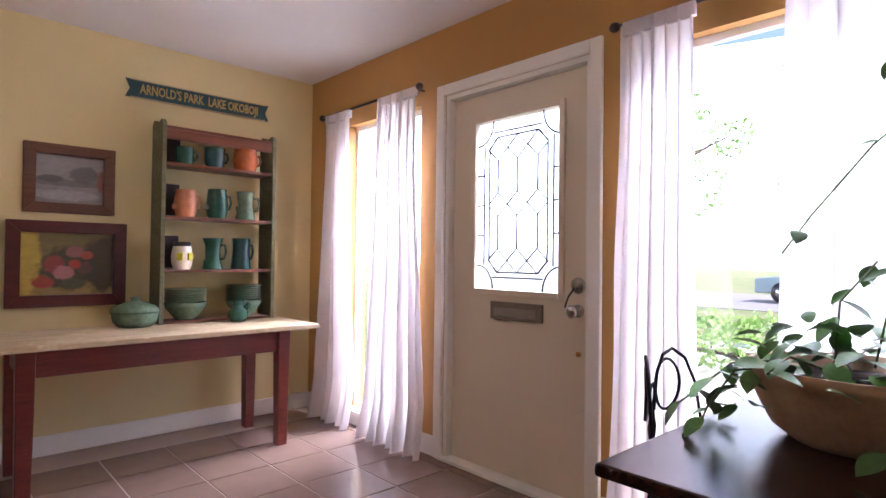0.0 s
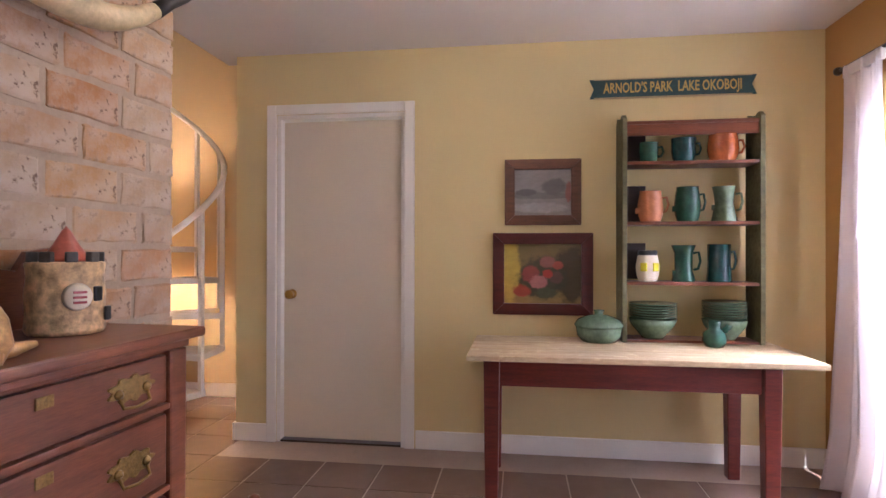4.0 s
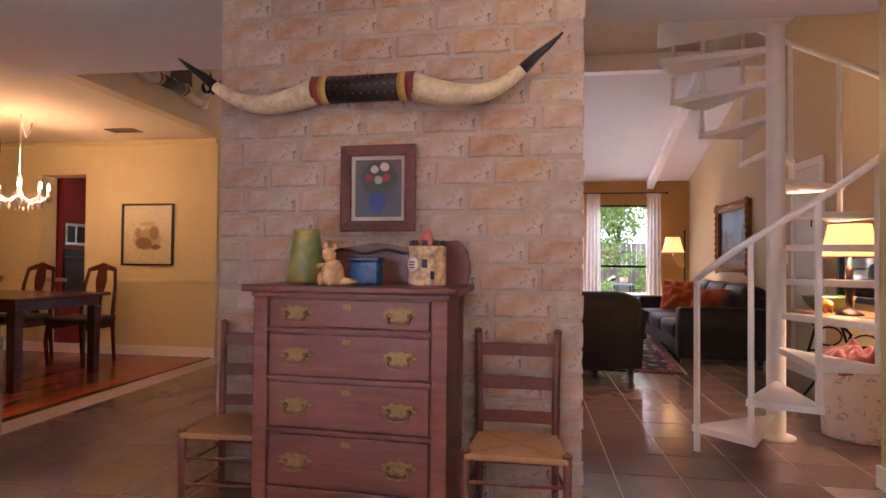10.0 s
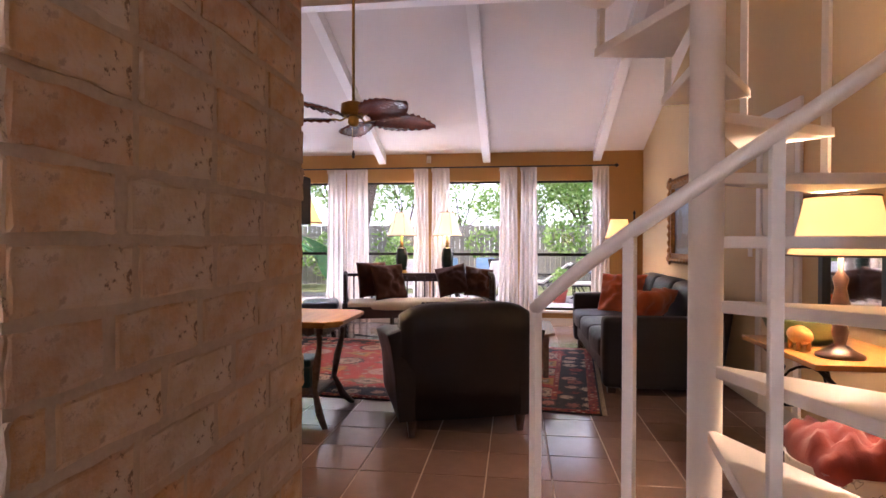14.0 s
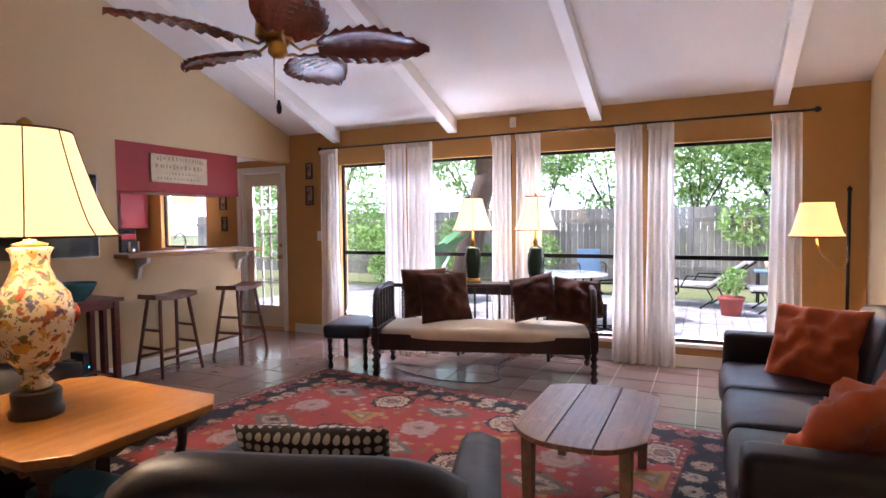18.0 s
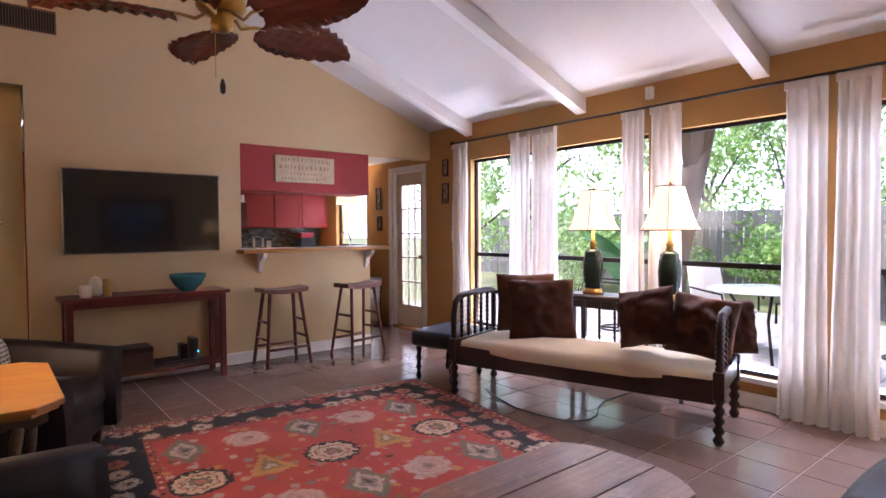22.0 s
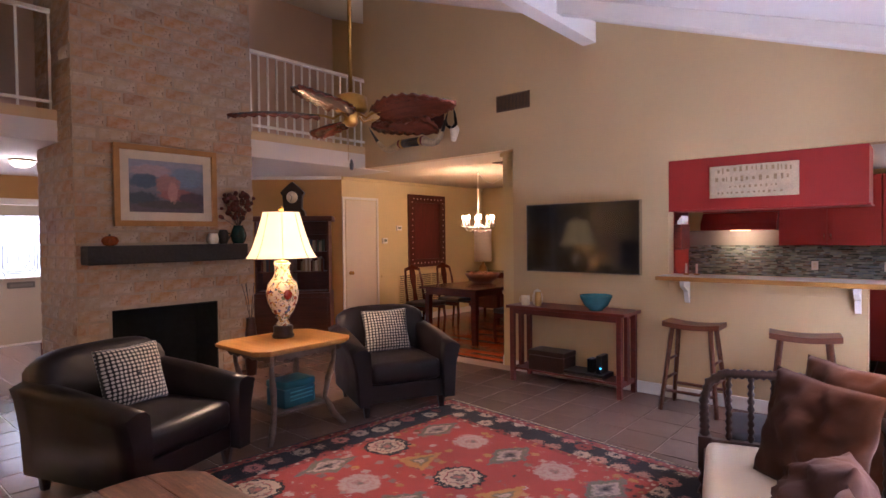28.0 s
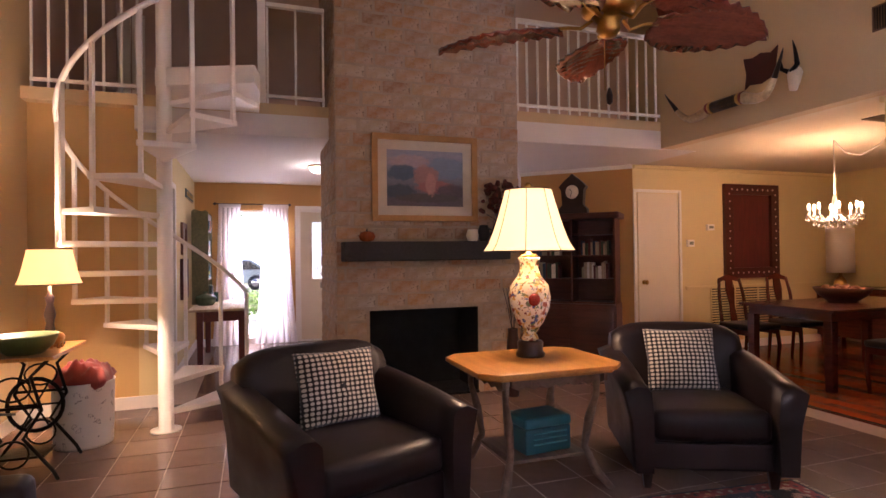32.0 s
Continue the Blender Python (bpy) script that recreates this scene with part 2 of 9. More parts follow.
def puff(w, d, h, power=0.5, n=14, sag=0.0, bm=None, m=None, wrinkle=0.0, seed=0):
    """A stuffed cushion, w by d, h thick in the middle, lying flat at z = 0 .. h, with wavy creases."""
    b = B()
    top, bot = {}, {}
    for i in range(n + 1):
        for j in range(n + 1):
            u, v = 2 * i / n - 1, 2 * j / n - 1
            e = (max(0.0, 1 - u * u) * max(0.0, 1 - v * v)) ** power
            pinch = 1 - 0.06 * (1 - abs(u)) * abs(v) ** 3
            pinch2 = 1 - 0.06 * (1 - abs(v)) * abs(u) ** 3
            x, y = u * w / 2 * pinch2, v * d / 2 * pinch
            k = (noise.noise((3 * u + seed, 3 * v, seed * 1.7)) + 0.45 * noise.noise((8 * u - seed, 6 * v, seed * 0.9))) * wrinkle * (0.3 + e)
            hz = h / 2 * e
            top[i, j] = b.verts.new((x, y, h / 2 + hz - sag * e + k))
            edge = i in (0, n) or j in (0, n)
            bot[i, j] = top[i, j] if edge else b.verts.new((x, y, h / 2 - hz + 0.5 * k))
    for i in range(n):
        for j in range(n):
            b.faces.new((top[i, j], top[i + 1, j], top[i + 1, j + 1], top[i, j + 1])).smooth = True
            q = (bot[i, j], bot[i, j + 1], bot[i + 1, j + 1], bot[i + 1, j])
            b.faces.new(q).smooth = True
    return add(bm, b, m)


def part(name, bm, material, parent=None, label="", smooth=False):
    """Links a bmesh as one mesh object, under a thing or a part."""
    me = bpy.data.meshes.new(name)
    if smooth:
        for f in bm.faces:
            f.smooth = True
    bm.to_mesh(me)
    bm.free()
    me.materials.append(material)
    ob = new(name, me)
    if parent:
        ob.parent = parent
    if label:
        ob["label"] = label
    return ob


def again(ob, parent, m):
    """One more object on the mesh of ob, under parent, at the pose m."""
    o = bpy.data.objects.new(ob.name.split(".")[0], ob.data)
    scene.collection.objects.link(o)
    o.parent = parent
    o.matrix_basis = m
    return o


def thing(name, m, label, category, group=""):
    e = new(name)
    e.empty_display_size = 0.1
    e.matrix_basis = m
    return tagged(e, label, category, group)


def setting(name, bm, material, label, category):
    return tagged(part(name, bm, material), label, category, kind="structure")


def wall_x(name, x0, x1, y0, y1, z0, z1, holes, material, label):
    """A wall that runs along y, x0 to x1 thick, with holes (y0, y1, z0, z1) through it."""
    return setting(name, pierced(y0, y1, z0, z1, holes, lambda u0, u1, v0, v1, b: box(x0, u0, v0, x1, u1, v1, bm=b)), material, label, "wall")


def wall_y(name, y0, y1, x0, x1, z0, z1, holes, material, label):
    return setting(name, pierced(x0, x1, z0, z1, holes, lambda u0, u1, v0, v1, b: box(u0, y0, v0, u1, y1, v1, bm=b)), material, label, "wall")


def pierced(u0, u1, v0, v1, holes, put):
    b = B()
    us = sorted({u0, u1, *[h[0] for h in holes], *[h[1] for h in holes]})
    for a, c in zip(us, us[1:]):
        mid = (a + c) / 2
        cuts = sorted([h[2:] for h in holes if h[0] < mid < h[1]])
        z = v0
        for lo, hi in cuts:
            if lo > z + 1e-4:
                put(a, c, z, lo, b)
            z = max(z, hi)
        if v1 > z + 1e-4:
            put(a, c, z, v1, b)
    bmesh.ops.remove_doubles(b, verts=b.verts[:], dist=1e-5)
    seen = {}
    for f in b.faces[:]:
        k = tuple(round(v, 4) for v in f.calc_center_median())
        seen.setdefault(k, []).append(f)
    bmesh.ops.delete(b, geom=[f for fs in seen.values() if len(fs) > 1 for f in fs], context="FACES_ONLY")
    return b

# ---- plan ----
XE, YN, XNW = 2.2, 3.63, -1.245         # foyer: east wall, north wall, west end of the north wall
XW, YT, YL = -8.17, -1.37, 4.6         # living room: window wall, television wall, north wall
CX0, CX1, CY0, CY1 = -1.79, -0.70, 0.36, 2.14  # chimney
SKEW = 2.73                            # its entry face is turned by this angle


def brick_x(y):
    return CX1 - (CY1 - y) * math.tan(radians(SKEW))


FB0, FB1, FBZ = 0.80, 1.845, 0.815     # firebox opening
LOW, LOFT = 2.42, 2.72                 # low ceiling, loft floor
EDGE = -1.765                          # loft edge south of the chimney
XD, YD = -3.95, -5.3                   # dining room: west wall, south wall
XC, YC = -0.82, -1.72                  # closet corner
YK, ZK = -4.3, 2.14                    # kitchen: back wall, opening height
ROOF0, PITCH = 2.48, 0.36


def roof(x):
    return ROOF0 + PITCH * (x - XW)


WINS = [(-0.62, 0.30), (0.42, 1.56), (1.68, 2.80), (2.94, 4.03)]
setting("floor", box(XW - 0.1, -5.6, -0.2, XE + 0.1, YL + 0.1, -0.0035), plain("grout", "#a48f7e", 0.9), "grey grout bed under the floor tiles", "floor")
wall_x("wall_east", XE, XE + 0.15, YC, YN + 0.15, 0, LOW, [(-0.85, 1.0, 0.1, 1.99), (1.21, 2.146, 0, 2.03), (2.36, 3.12, 0.1, 2.02)], OCHRE, "ochre painted front wall with windows and a door")
wall_y("wall_north", YN, YN + 0.15, XNW, XE, 0, LOW, [(-0.975, -0.158, 0, 2.04)], YELLOW, "pale yellow painted wall behind the table")
wall_x("wall_stair", XNW, XNW + 0.12, YN + 0.15, YL, 0, LOW + 0.2, [], plain("amber_wall_paint", "#c6a264", 0.75, var=0.05, scale=1.6, bump=0.12, bscale=220), "amber painted wall beside the spiral stair")
wall_y("wall_living_north", YL, YL + 0.15, XW - 0.15, XNW + 0.12, 0, 4.9, [], TAN, "tan painted living room wall with the mirror")
wall_x("wall_west", XW - 0.15, XW, -4.6, YL, 0, 2.62, [(a, b, 0.22, 2.075) for a, b in WINS] + [(-2.2, -1.5, 0.02, 2.06), (-3.75, -2.85, 1.05, 1.95)], OCHRE, "ochre painted window wall facing the patio")
wall_y("wall_television", YT - 0.14, YT, XW, EDGE, 0, 4.9, [(-4.18, EDGE, 0, 2.43), (XW, -7.3, 0, ZK), (-7.3, -5.85, 0.99, ZK)], TAN, "tan painted wall with the television and kitchen opening")
wall_x("wall_dining_west", XD - 0.22, XD, YD, YT - 0.14, 0, 2.43, [(-3.72, -3.14, 0, 2.05)], YELLOW, "yellow dining room wall")
wall_y("wall_dining_south", YD - 0.15, YD, XD - 0.22, XC, 0, 2.43, [], YELLOW, "yellow dining room end wall")
wall_x("wall_closet", XC, XC + 0.12, YD, YC, 0, LOW, [], YELLOW, "yellow wall with the closet door")
wall_y("wall_closet_north", YC - 0.12, YC, XC + 0.12, XE, 0, LOW, [], OCHRE, "ochre wall closing the entry")
setting("wall_diagonal", add(None, box(0, -0.12, 0, 1.47, 0, LOW), Matrix.Translation((XC, YC, 0)) @ Matrix.Rotation(radians(45), 4, "Z")), OCHRE, "ochre diagonal wall behind the tall bookcase", "wall")
wall_y("wall_kitchen_back", YK - 0.15, YK, XW - 0.15, XD - 0.22, 0, 2.43, [], YELLOW, "yellow kitchen back wall")
# ceilings
setting("ceiling_foyer", box(-1.38, CY1 - 0.3, LOW, XE + 0.15, YN + 0.15, LOW + 0.2), CEIL, "white textured low ceiling of the entry", "ceiling")
setting("ceiling_hall", box(EDGE, YC - 0.12, LOW, XE + 0.15, CY1 - 0.3, LOW + 0.2), CEIL, "white textured low ceiling under the loft", "ceiling")
setting("ceiling_dining", box(XD - 0.3, YD - 0.15, 2.43, XC + 0.2, YT - 0.14, 2.6), plain("cream_ceiling", "#d8c8a6", 0.9, var=0.04, scale=2.0, bump=0.4, bscale=160), "cream textured dining room ceiling", "ceiling")
setting("ceiling_kitchen", box(XW - 0.15, YK - 0.15, 2.2, XD - 0.3, YT - 0.14, 2.4), CEIL, "white textured kitchen ceiling", "ceiling")
b = B()
lo = [(XW - 0.15, roof(XW - 0.15)), (2.3, roof(2.3)), (2.3, roof(2.3) + 0.2), (XW - 0.15, roof(XW - 0.15) + 0.2)]
prism([(x, z) for x, z in lo], -(YL + 0.15), -(YT - 2.6), bm=b, m=Matrix.Rotation(radians(90), 4, "X"))
setting("ceiling_vault", b, CEIL, "white sloping vaulted living room ceiling", "ceiling")
wall_x("wall_loft_back", 2.05, 2.2, YT - 2.6, YL, LOFT, 6.3, [], TAUPE_SHADE, "back wall of the loft, its shade put into a taupe colour")
wall_y("wall_loft_south", YT - 2.6, YT - 2.5, EDGE, 2.2, LOFT, 6.3, [], TAN, "tan end wall of the loft")
setting("loft_floor", box(EDGE, YT - 2.6, LOW + 0.2, 2.1, CY1 - 0.3, LOFT), TAN, "loft floor slab with tan painted edge", "floor")
setting("loft_floor_north", box(-1.38, CY1 - 0.3, LOW + 0.2, 2.1, YL, LOFT), TAN, "loft floor slab beside the stair", "floor")
wall_y("wall_loft_north", YL, YL + 0.15, XNW + 0.12, 2.2, LOFT, 6.3, [], TAUPE_SHADE, "end wall of the loft beyond the stair, shade put into its taupe colour")
# chimney core
b = prism([(-1.25, CY0 + 0.004), (brick_x(CY0) - 0.004, CY0 + 0.004), (CX1 - 0.004, CY1 - 0.004), (-1.25, CY1 - 0.004)], 0, 5.0)
add(b, pierced(CY0 + 0.004, CY1 - 0.004, 0, 5.0, [(FB0, FB1, 0, FBZ)], lambda a, c, z0, z1, q: box(CX0 + 0.004, a, z0, -1.25, c, z1, bm=q)))
setting("chimney", b, plain("mortar", "#a8957f", 0.95, var=0.16, scale=7, bump=0.4, bscale=60), "pale mortar core of the brick chimney", "chimney")
# beams
for by in (-0.65, 0.885, 2.42, 3.97):
    b = prism([(XW, roof(XW) - 0.14), (-1.0, roof(-1.0) - 0.14), (-1.0, roof(-1.0) - 0.004), (XW, roof(XW) - 0.004)], -by - 0.055, -by + 0.055, 0.004, m=Matrix.Rotation(radians(90), 4, "X"))
    setting("beam", b, WHITE, "white painted sloping ceiling beam", "beam")
setting("ridge_beam", box(-5.16, YT, 3.36, -5.02, YL, roof(-5.16) - 0.004), WHITE, "white painted cross beam under the vault", "beam")

# ---- shared materials of things ----
RDWOOD = wood("red_brown_wood", "#461a14", "#7a3023", 0.36)
BRWOOD = wood("brown_walnut", "#47220f", "#7d4427", 0.36)
DKWOOD = wood("dark_stained_wood", "#1c100c", "#3d2318", 0.33)
PALE = wood("worn_pale_pine", "#a88d66", "#d8c19a", 0.6, grain=(1.0, 12, 12), wear=0.25)
HONEY = wood("honey_pine", "#96601f", "#c08a3e", 0.35, grain=(1.2, 10, 10))
GREYW = wood("weathered_grey_brown_wood", "#4a3a30", "#7d6552", 0.6, grain=(1.0, 11, 11), wear=0.2)
BRASS = plain("old_brass", "#b08a45", 0.28, metal=1.0, var=0.2, scale=25, bump=0.2, bscale=120)
IRON = plain("black_wrought_iron", "#1a1614", 0.5, metal=0.7, var=0.2, scale=20, bump=0.2)
CHROME = plain("brushed_steel", "#b9b7b2", 0.25, metal=1.0, var=0.05, scale=4, bump=0.1, bscale=300, stretch=(1, 1, 0.02))
BLACK = plain("black_plastic", "#141314", 0.35, var=0.1)
SHEER = cloth("white_sheer_cotton", "#f3eeee", 0.9, 300, 0.03, through_light=0.55)
LINEN = cloth("off_white_linen", "#e2d8ca", 0.9, 260, 0.06, through_light=0.3)
GREENG = plain("green_glaze", "#274c3c", 0.16, var=0.35, scale=9, bump=0.06, bscale=40)
TEALG = plain("teal_glaze", "#1b3f3d", 0.14, var=0.35, scale=9, bump=0.06, bscale=40)
OLIVEG = plain("grey_green_glaze", "#5d7058", 0.25, var=0.3, scale=12, bump=0.1, bscale=50)
PINKG = plain("salmon_glaze", "#b5744c", 0.22, var=0.2, scale=10, bump=0.08, bscale=45)
ORANGEG = plain("orange_glaze", "#9a5024", 0.2, var=0.35, scale=8, bump=0.06, bscale=40)
CREAM = plain("cream_ceramic", "#e2d6bd", 0.3, var=0.12, scale=10, bump=0.08)
TERRA = plain("buff_terracotta", "#c3a583", 0.8, var=0.18, scale=7, bump=0.25, bscale=70)


def T(x=0, y=0, z=0, rz=0, rx=0, ry=0):
    return pose(x, y, z, rx, ry, rz)


def picture(name, w, h, fw, depth, frame_mat, art, m, label, mat_w=0.0, mat_mat=None, deep=0.018):
    """A framed picture hung on a wall: local x to the side, z up, y towards the wall's back; its middle at the origin."""
    t = thing(name, m, label, "picture")
    for s in (-1, 1):
        poly = [(-w / 2, -h / 2), (w / 2, -h / 2), (w / 2 - fw, -h / 2 + fw), (-w / 2 + fw, -h / 2 + fw)]
        r = Matrix.Rotation(radians(90), 4, "X")
        part("frame_rail", prism([(x, s * y) for x, y in poly], 0, depth, 0.004, m=r), frame_mat, t)
        poly = [(-w / 2, -h / 2), (-w / 2, h / 2), (-w / 2 + fw, h / 2 - fw), (-w / 2 + fw, -h / 2 + fw)]
        part("frame_stile", prism([(s * x, y) for x, y in poly], 0, depth, 0.004, m=r), frame_mat, t)
    iw, ih = w / 2 - fw, h / 2 - fw
    if mat_w:
        b = B()
        for s in (-1, 1):
            box(-iw, -deep * 0.55, s * ih, iw, -deep * 0.4, s * (ih - mat_w), bm=b)
            box(s * iw, -deep * 0.55, -ih + mat_w, s * (iw - mat_w), -deep * 0.4, ih - mat_w, bm=b)
        part("mount", b, mat_mat, t, "pale picture mount")
    part("canvas", box(-iw, -deep * 0.4, -ih, iw, 0, ih), art, t, "painted canvas")
    return t


def painting(name, w, h, top, bottom, blobs, wob=0.5, fine=18.0):
    """Brushed colours: a ground that runs from top to bottom, under soft-edged strokes (x, z, half width, half height, colour)."""
    n = Net(name)
    sp = n.t.nodes.new("ShaderNodeSeparateXYZ")
    n.link(n.coord, sp.inputs[0])
    mr = n.node("ShaderNodeMapRange")
    mr.inputs[1].default_value, mr.inputs[2].default_value = -h / 2, h / 2
    n.link(sp.outputs[2], mr.inputs[0])
    col = n.ramp(mr.outputs[0], [(0.1, lin(bottom)), (0.9, lin(top))])
    brush = n.noise(fine, 4, 0.6, stretch=(1, 1, 2.2))
    for k, (x, z, rx, rz, c) in enumerate(blobs):
        g = n.node("ShaderNodeMapping", Location=(-x / rx, 0, -z / rz), Scale=(1 / rx, 0, 1 / rz))
        n.link(n.coord, g.inputs["Vector"])
        ln = n.t.nodes.new("ShaderNodeVectorMath")
        ln.operation = "LENGTH"
        n.link(g.outputs["Vector"], ln.inputs[0])
        q = n.node("ShaderNodeMath")
        q.operation = "MULTIPLY_ADD"
        n.link(n.noise(fine * 0.7 + 3 * k, 4, 0.65), q.inputs[0])
        q.inputs[1].default_value = 2 * wob
        n.link(ln.outputs["Value"], q.inputs[2])
        m2 = n.node("ShaderNodeMapRange")
        m2.inputs[1].default_value, m2.inputs[2].default_value, m2.inputs[3].default_value, m2.inputs[4].default_value = 0.85 + wob, 1.15 + wob, 0.92, 0.0
        n.link(q.outputs[0], m2.inputs[0])
        col = n.mix(m2.outputs[0], col, lin(c))
    col = n.mix(0.5, col, n.ramp(brush, [(0.3, (0.72,) * 3), (0.7, (1.2,) * 3)]), "MULTIPLY")
    n.color(col)
    n.put(Roughness=0.45)
    n.bump(n.noise(160, 3), 0.2, 0.002)
    return n.mat


def blotch_art(name, ground, stops, scale=7.0, box_=(0.2, 0.2), seed=0.0):
    """A dim painting: soft blots of a few colours on a toned ground, denser in the middle."""
    n = Net(name)
    mp = n.node("ShaderNodeMapping", Location=(seed, seed * 0.7, seed * 0.3))
    n.link(n.coord, mp.inputs["Vector"])
    f = n.noise(scale, 5, 0.6, coord=mp.outputs["Vector"])
    cols = n.ramp(f, [(0.3 + 0.4 * k / (len(stops) - 1), lin(c)) for k, c in enumerate(stops)])
    g = n.node("ShaderNodeMapping", Scale=(1 / box_[0], 0, 1 / box_[1]))
    n.link(n.coord, g.inputs["Vector"])
    ln = n.t.nodes.new("ShaderNodeVectorMath")
    ln.operation = "LENGTH"
    n.link(g.outputs["Vector"], ln.inputs[0])
    wob = n.node("ShaderNodeMath")
    wob.operation = "MULTIPLY"
    n.link(ln.outputs["Value"], wob.inputs[0])
    n.link(n.noise(scale * 1.7, 4, coord=mp.outputs["Vector"]), wob.inputs[1])
    mask = n.ramp(wob.outputs[0], [(0.0, (1, 1, 1)), (0.55, (1, 1, 1)), (1.0, (0, 0, 0))])
    gr = n.ramp(n.noise(3, 3), [(0.3, shade(lin(ground), 0.75)), (0.7, shade(lin(ground), 1.2))])
    n.color(n.mix(mask, gr, cols))
    n.put(Roughness=0.45)
    n.bump(n.noise(160, 3), 0.2, 0.002)
    return n.mat


def curtain(name, w, z0, z1, folds, amp, m, label, mat, puddle=0.0, seed=0, flare=1.15):
    """A hung curtain along local x, gathered on top, its folds wider and looser below."""
    t = thing(name, m, label, "curtain", "window curtains")
    b = B()
    nx, nz = folds * 9, 22
    rnd = random.Random(seed)
    ph = [rnd.uniform(-0.5, 0.5) for _ in range(folds + 2)]
    grid = []
    for k in range(nz + 1):
        v = k / nz
        row = []
        for i in range(nx + 1):
            u = i / nx
            a = 2 * math.pi * folds * u
            j = int(u * folds)
            am = amp * (0.55 + 0.75 * (1 - v)) * (1 + 0.5 * math.sin(3.1 * u * folds + seed + ph[j]))
            y = am * math.sin(a + 0.5 * noise.noise((u * 5, v * 2.2, seed))) + 0.02 * noise.noise((u * 3, v * 3, seed + 5))
            x = (u - 0.5) * w * (1 + (flare - 1) * (1 - v) ** 1.5) + 0.012 * math.cos(a)
            z = z0 + (z1 - z0) * v
            if v < 0.12:
                y += puddle * (0.12 - v) * 1.2
            row.append(b.verts.new((x, y, z)))
        grid.append(row)
    for r0, r1 in zip(grid, grid[1:]):
        for i in range(nx):
            b.faces.new((r0[i], r0[i + 1], r1[i + 1], r1[i])).smooth = True
    part("panel", b, mat, t)
    hb = box(-w / 2, -0.012, z1 - 0.05, w / 2, 0.012, z1 + 0.005, 0.004)
    part("header", hb, mat, t)
    return t


# ---- entry: trim, doors, windows ----
def casing(name, axis, wall, u0, u1, ztop, side, wd=0.075, th=0.022, foot=0.0):
    """Door casing round an opening u0..u1 in a wall at `wall`, on the side given."""
    t = tagged(new(name), "white painted moulded door casing", "trim", kind="structure")
    def put(nm, a0, a1, z0, z1):
        o0, o1 = sorted((wall, wall + side * th))
        bm = box(a0, o0, z0, a1, o1, z1, 0.006) if axis == "y" else box(o0, a0, z0, o1, a1, z1, 0.006)
        part(nm, bm, WHITE, t)
    put("casing_side", u0 - wd, u0, foot, ztop + wd)
    put("casing_side", u1, u1 + wd, foot, ztop + wd)
    put("casing_head", u0, u1, ztop, ztop + wd)
    return t


casing("door_casing", "y", YN, -0.975, -0.158, 2.04, -1, wd=0.06)
casing("front_door_casing", "x", XE, 1.21, 2.146, 2.03, -1, wd=0.06)


def knob(parent, m, mat=BRASS):
    part("knob", lathe([(0.03, 0), (0.03, 0.006), (0.012, 0.01), (0.012, 0.035), (0.027, 0.045), (0.03, 0.058), (0.02, 0.07), (0, 0.073)], 18, m=m), mat, parent, "round brass knob")


def jamb(b, axis, wall, depth, u0, u1, ztop, t=0.025):
    for a0, a1 in ((u0 - 0.0, u0 + t), (u1 - t, u1)):
        box(*((a0, wall, 0, a1, wall + depth, ztop) if axis == "y" else (wall, a0, 0, wall + depth, a1, ztop)), bm=b)
    box(*((u0 + t, wall, ztop - t, u1 - t, wall + depth, ztop) if axis == "y" else (wall, u0 + t, ztop - t, wall + depth, u1 - t, ztop)), bm=b)
    return b


d1 = tagged(new("door_1"), "flat cream painted interior door with brass knob, shut", "door", kind="structure")
part("jamb", jamb(B(), "y", YN + 0.001, 0.148, -0.975, -0.158, 2.039), WHITE, d1)
part("door_leaf", box(-0.948, YN + 0.05, 0.015, -0.185, YN + 0.09, 2.005, 0.003), DOORW, d1)
part("threshold", box(-0.97, YN + 0.002, 0, -0.17, YN + 0.12, 0.012, 0.003), DKWOOD, d1)
knob(d1, T(-0.893, YN + 0.05, 0.92, rx=90))

DG = glass_mat("bright_obscure_glass", (0.97, 0.98, 1.0), 0.25)
LEAD = plain("lead_came", "#3a3937", 0.6, metal=0.5)
d2 = tagged(new("door_2"), "cream painted front door with leaded glass panel, shut", "door", kind="structure")
part("jamb", jamb(B(), "x", XE + 0.001, 0.148, 1.21, 2.146, 2.03), WHITE, d2)
GY0, GY1, GZ0, GZ1 = 1.405, 1.945, 0.96, 1.845
part("door_leaf", pierced(1.237, 2.119, 0.02, 2.0, [(GY0, GY1, GZ0, GZ1)], lambda a, c, z0, z1, b: box(XE + 0.045, a, z0, XE + 0.09, c, z1, bm=b)), DOORW, d2)
b = B()
for a0, a1, z0, z1 in ((GY0 - 0.03, GY0, GZ0 - 0.03, GZ1 + 0.03), (GY1, GY1 + 0.03, GZ0 - 0.03, GZ1 + 0.03), (GY0, GY1, GZ1, GZ1 + 0.03), (GY0, GY1, GZ0 - 0.03, GZ0)):
    box(XE + 0.03, a0, z0, XE + 0.052, a1, z1, 0.004, bm=b)
part("glass_stop", b, DOORW, d2)
g = part("glass", box(XE + 0.06, GY0, GZ0, XE + 0.066, GY1, GZ1), DG, d2, "clear bevelled glass")
g.visible_shadow = False


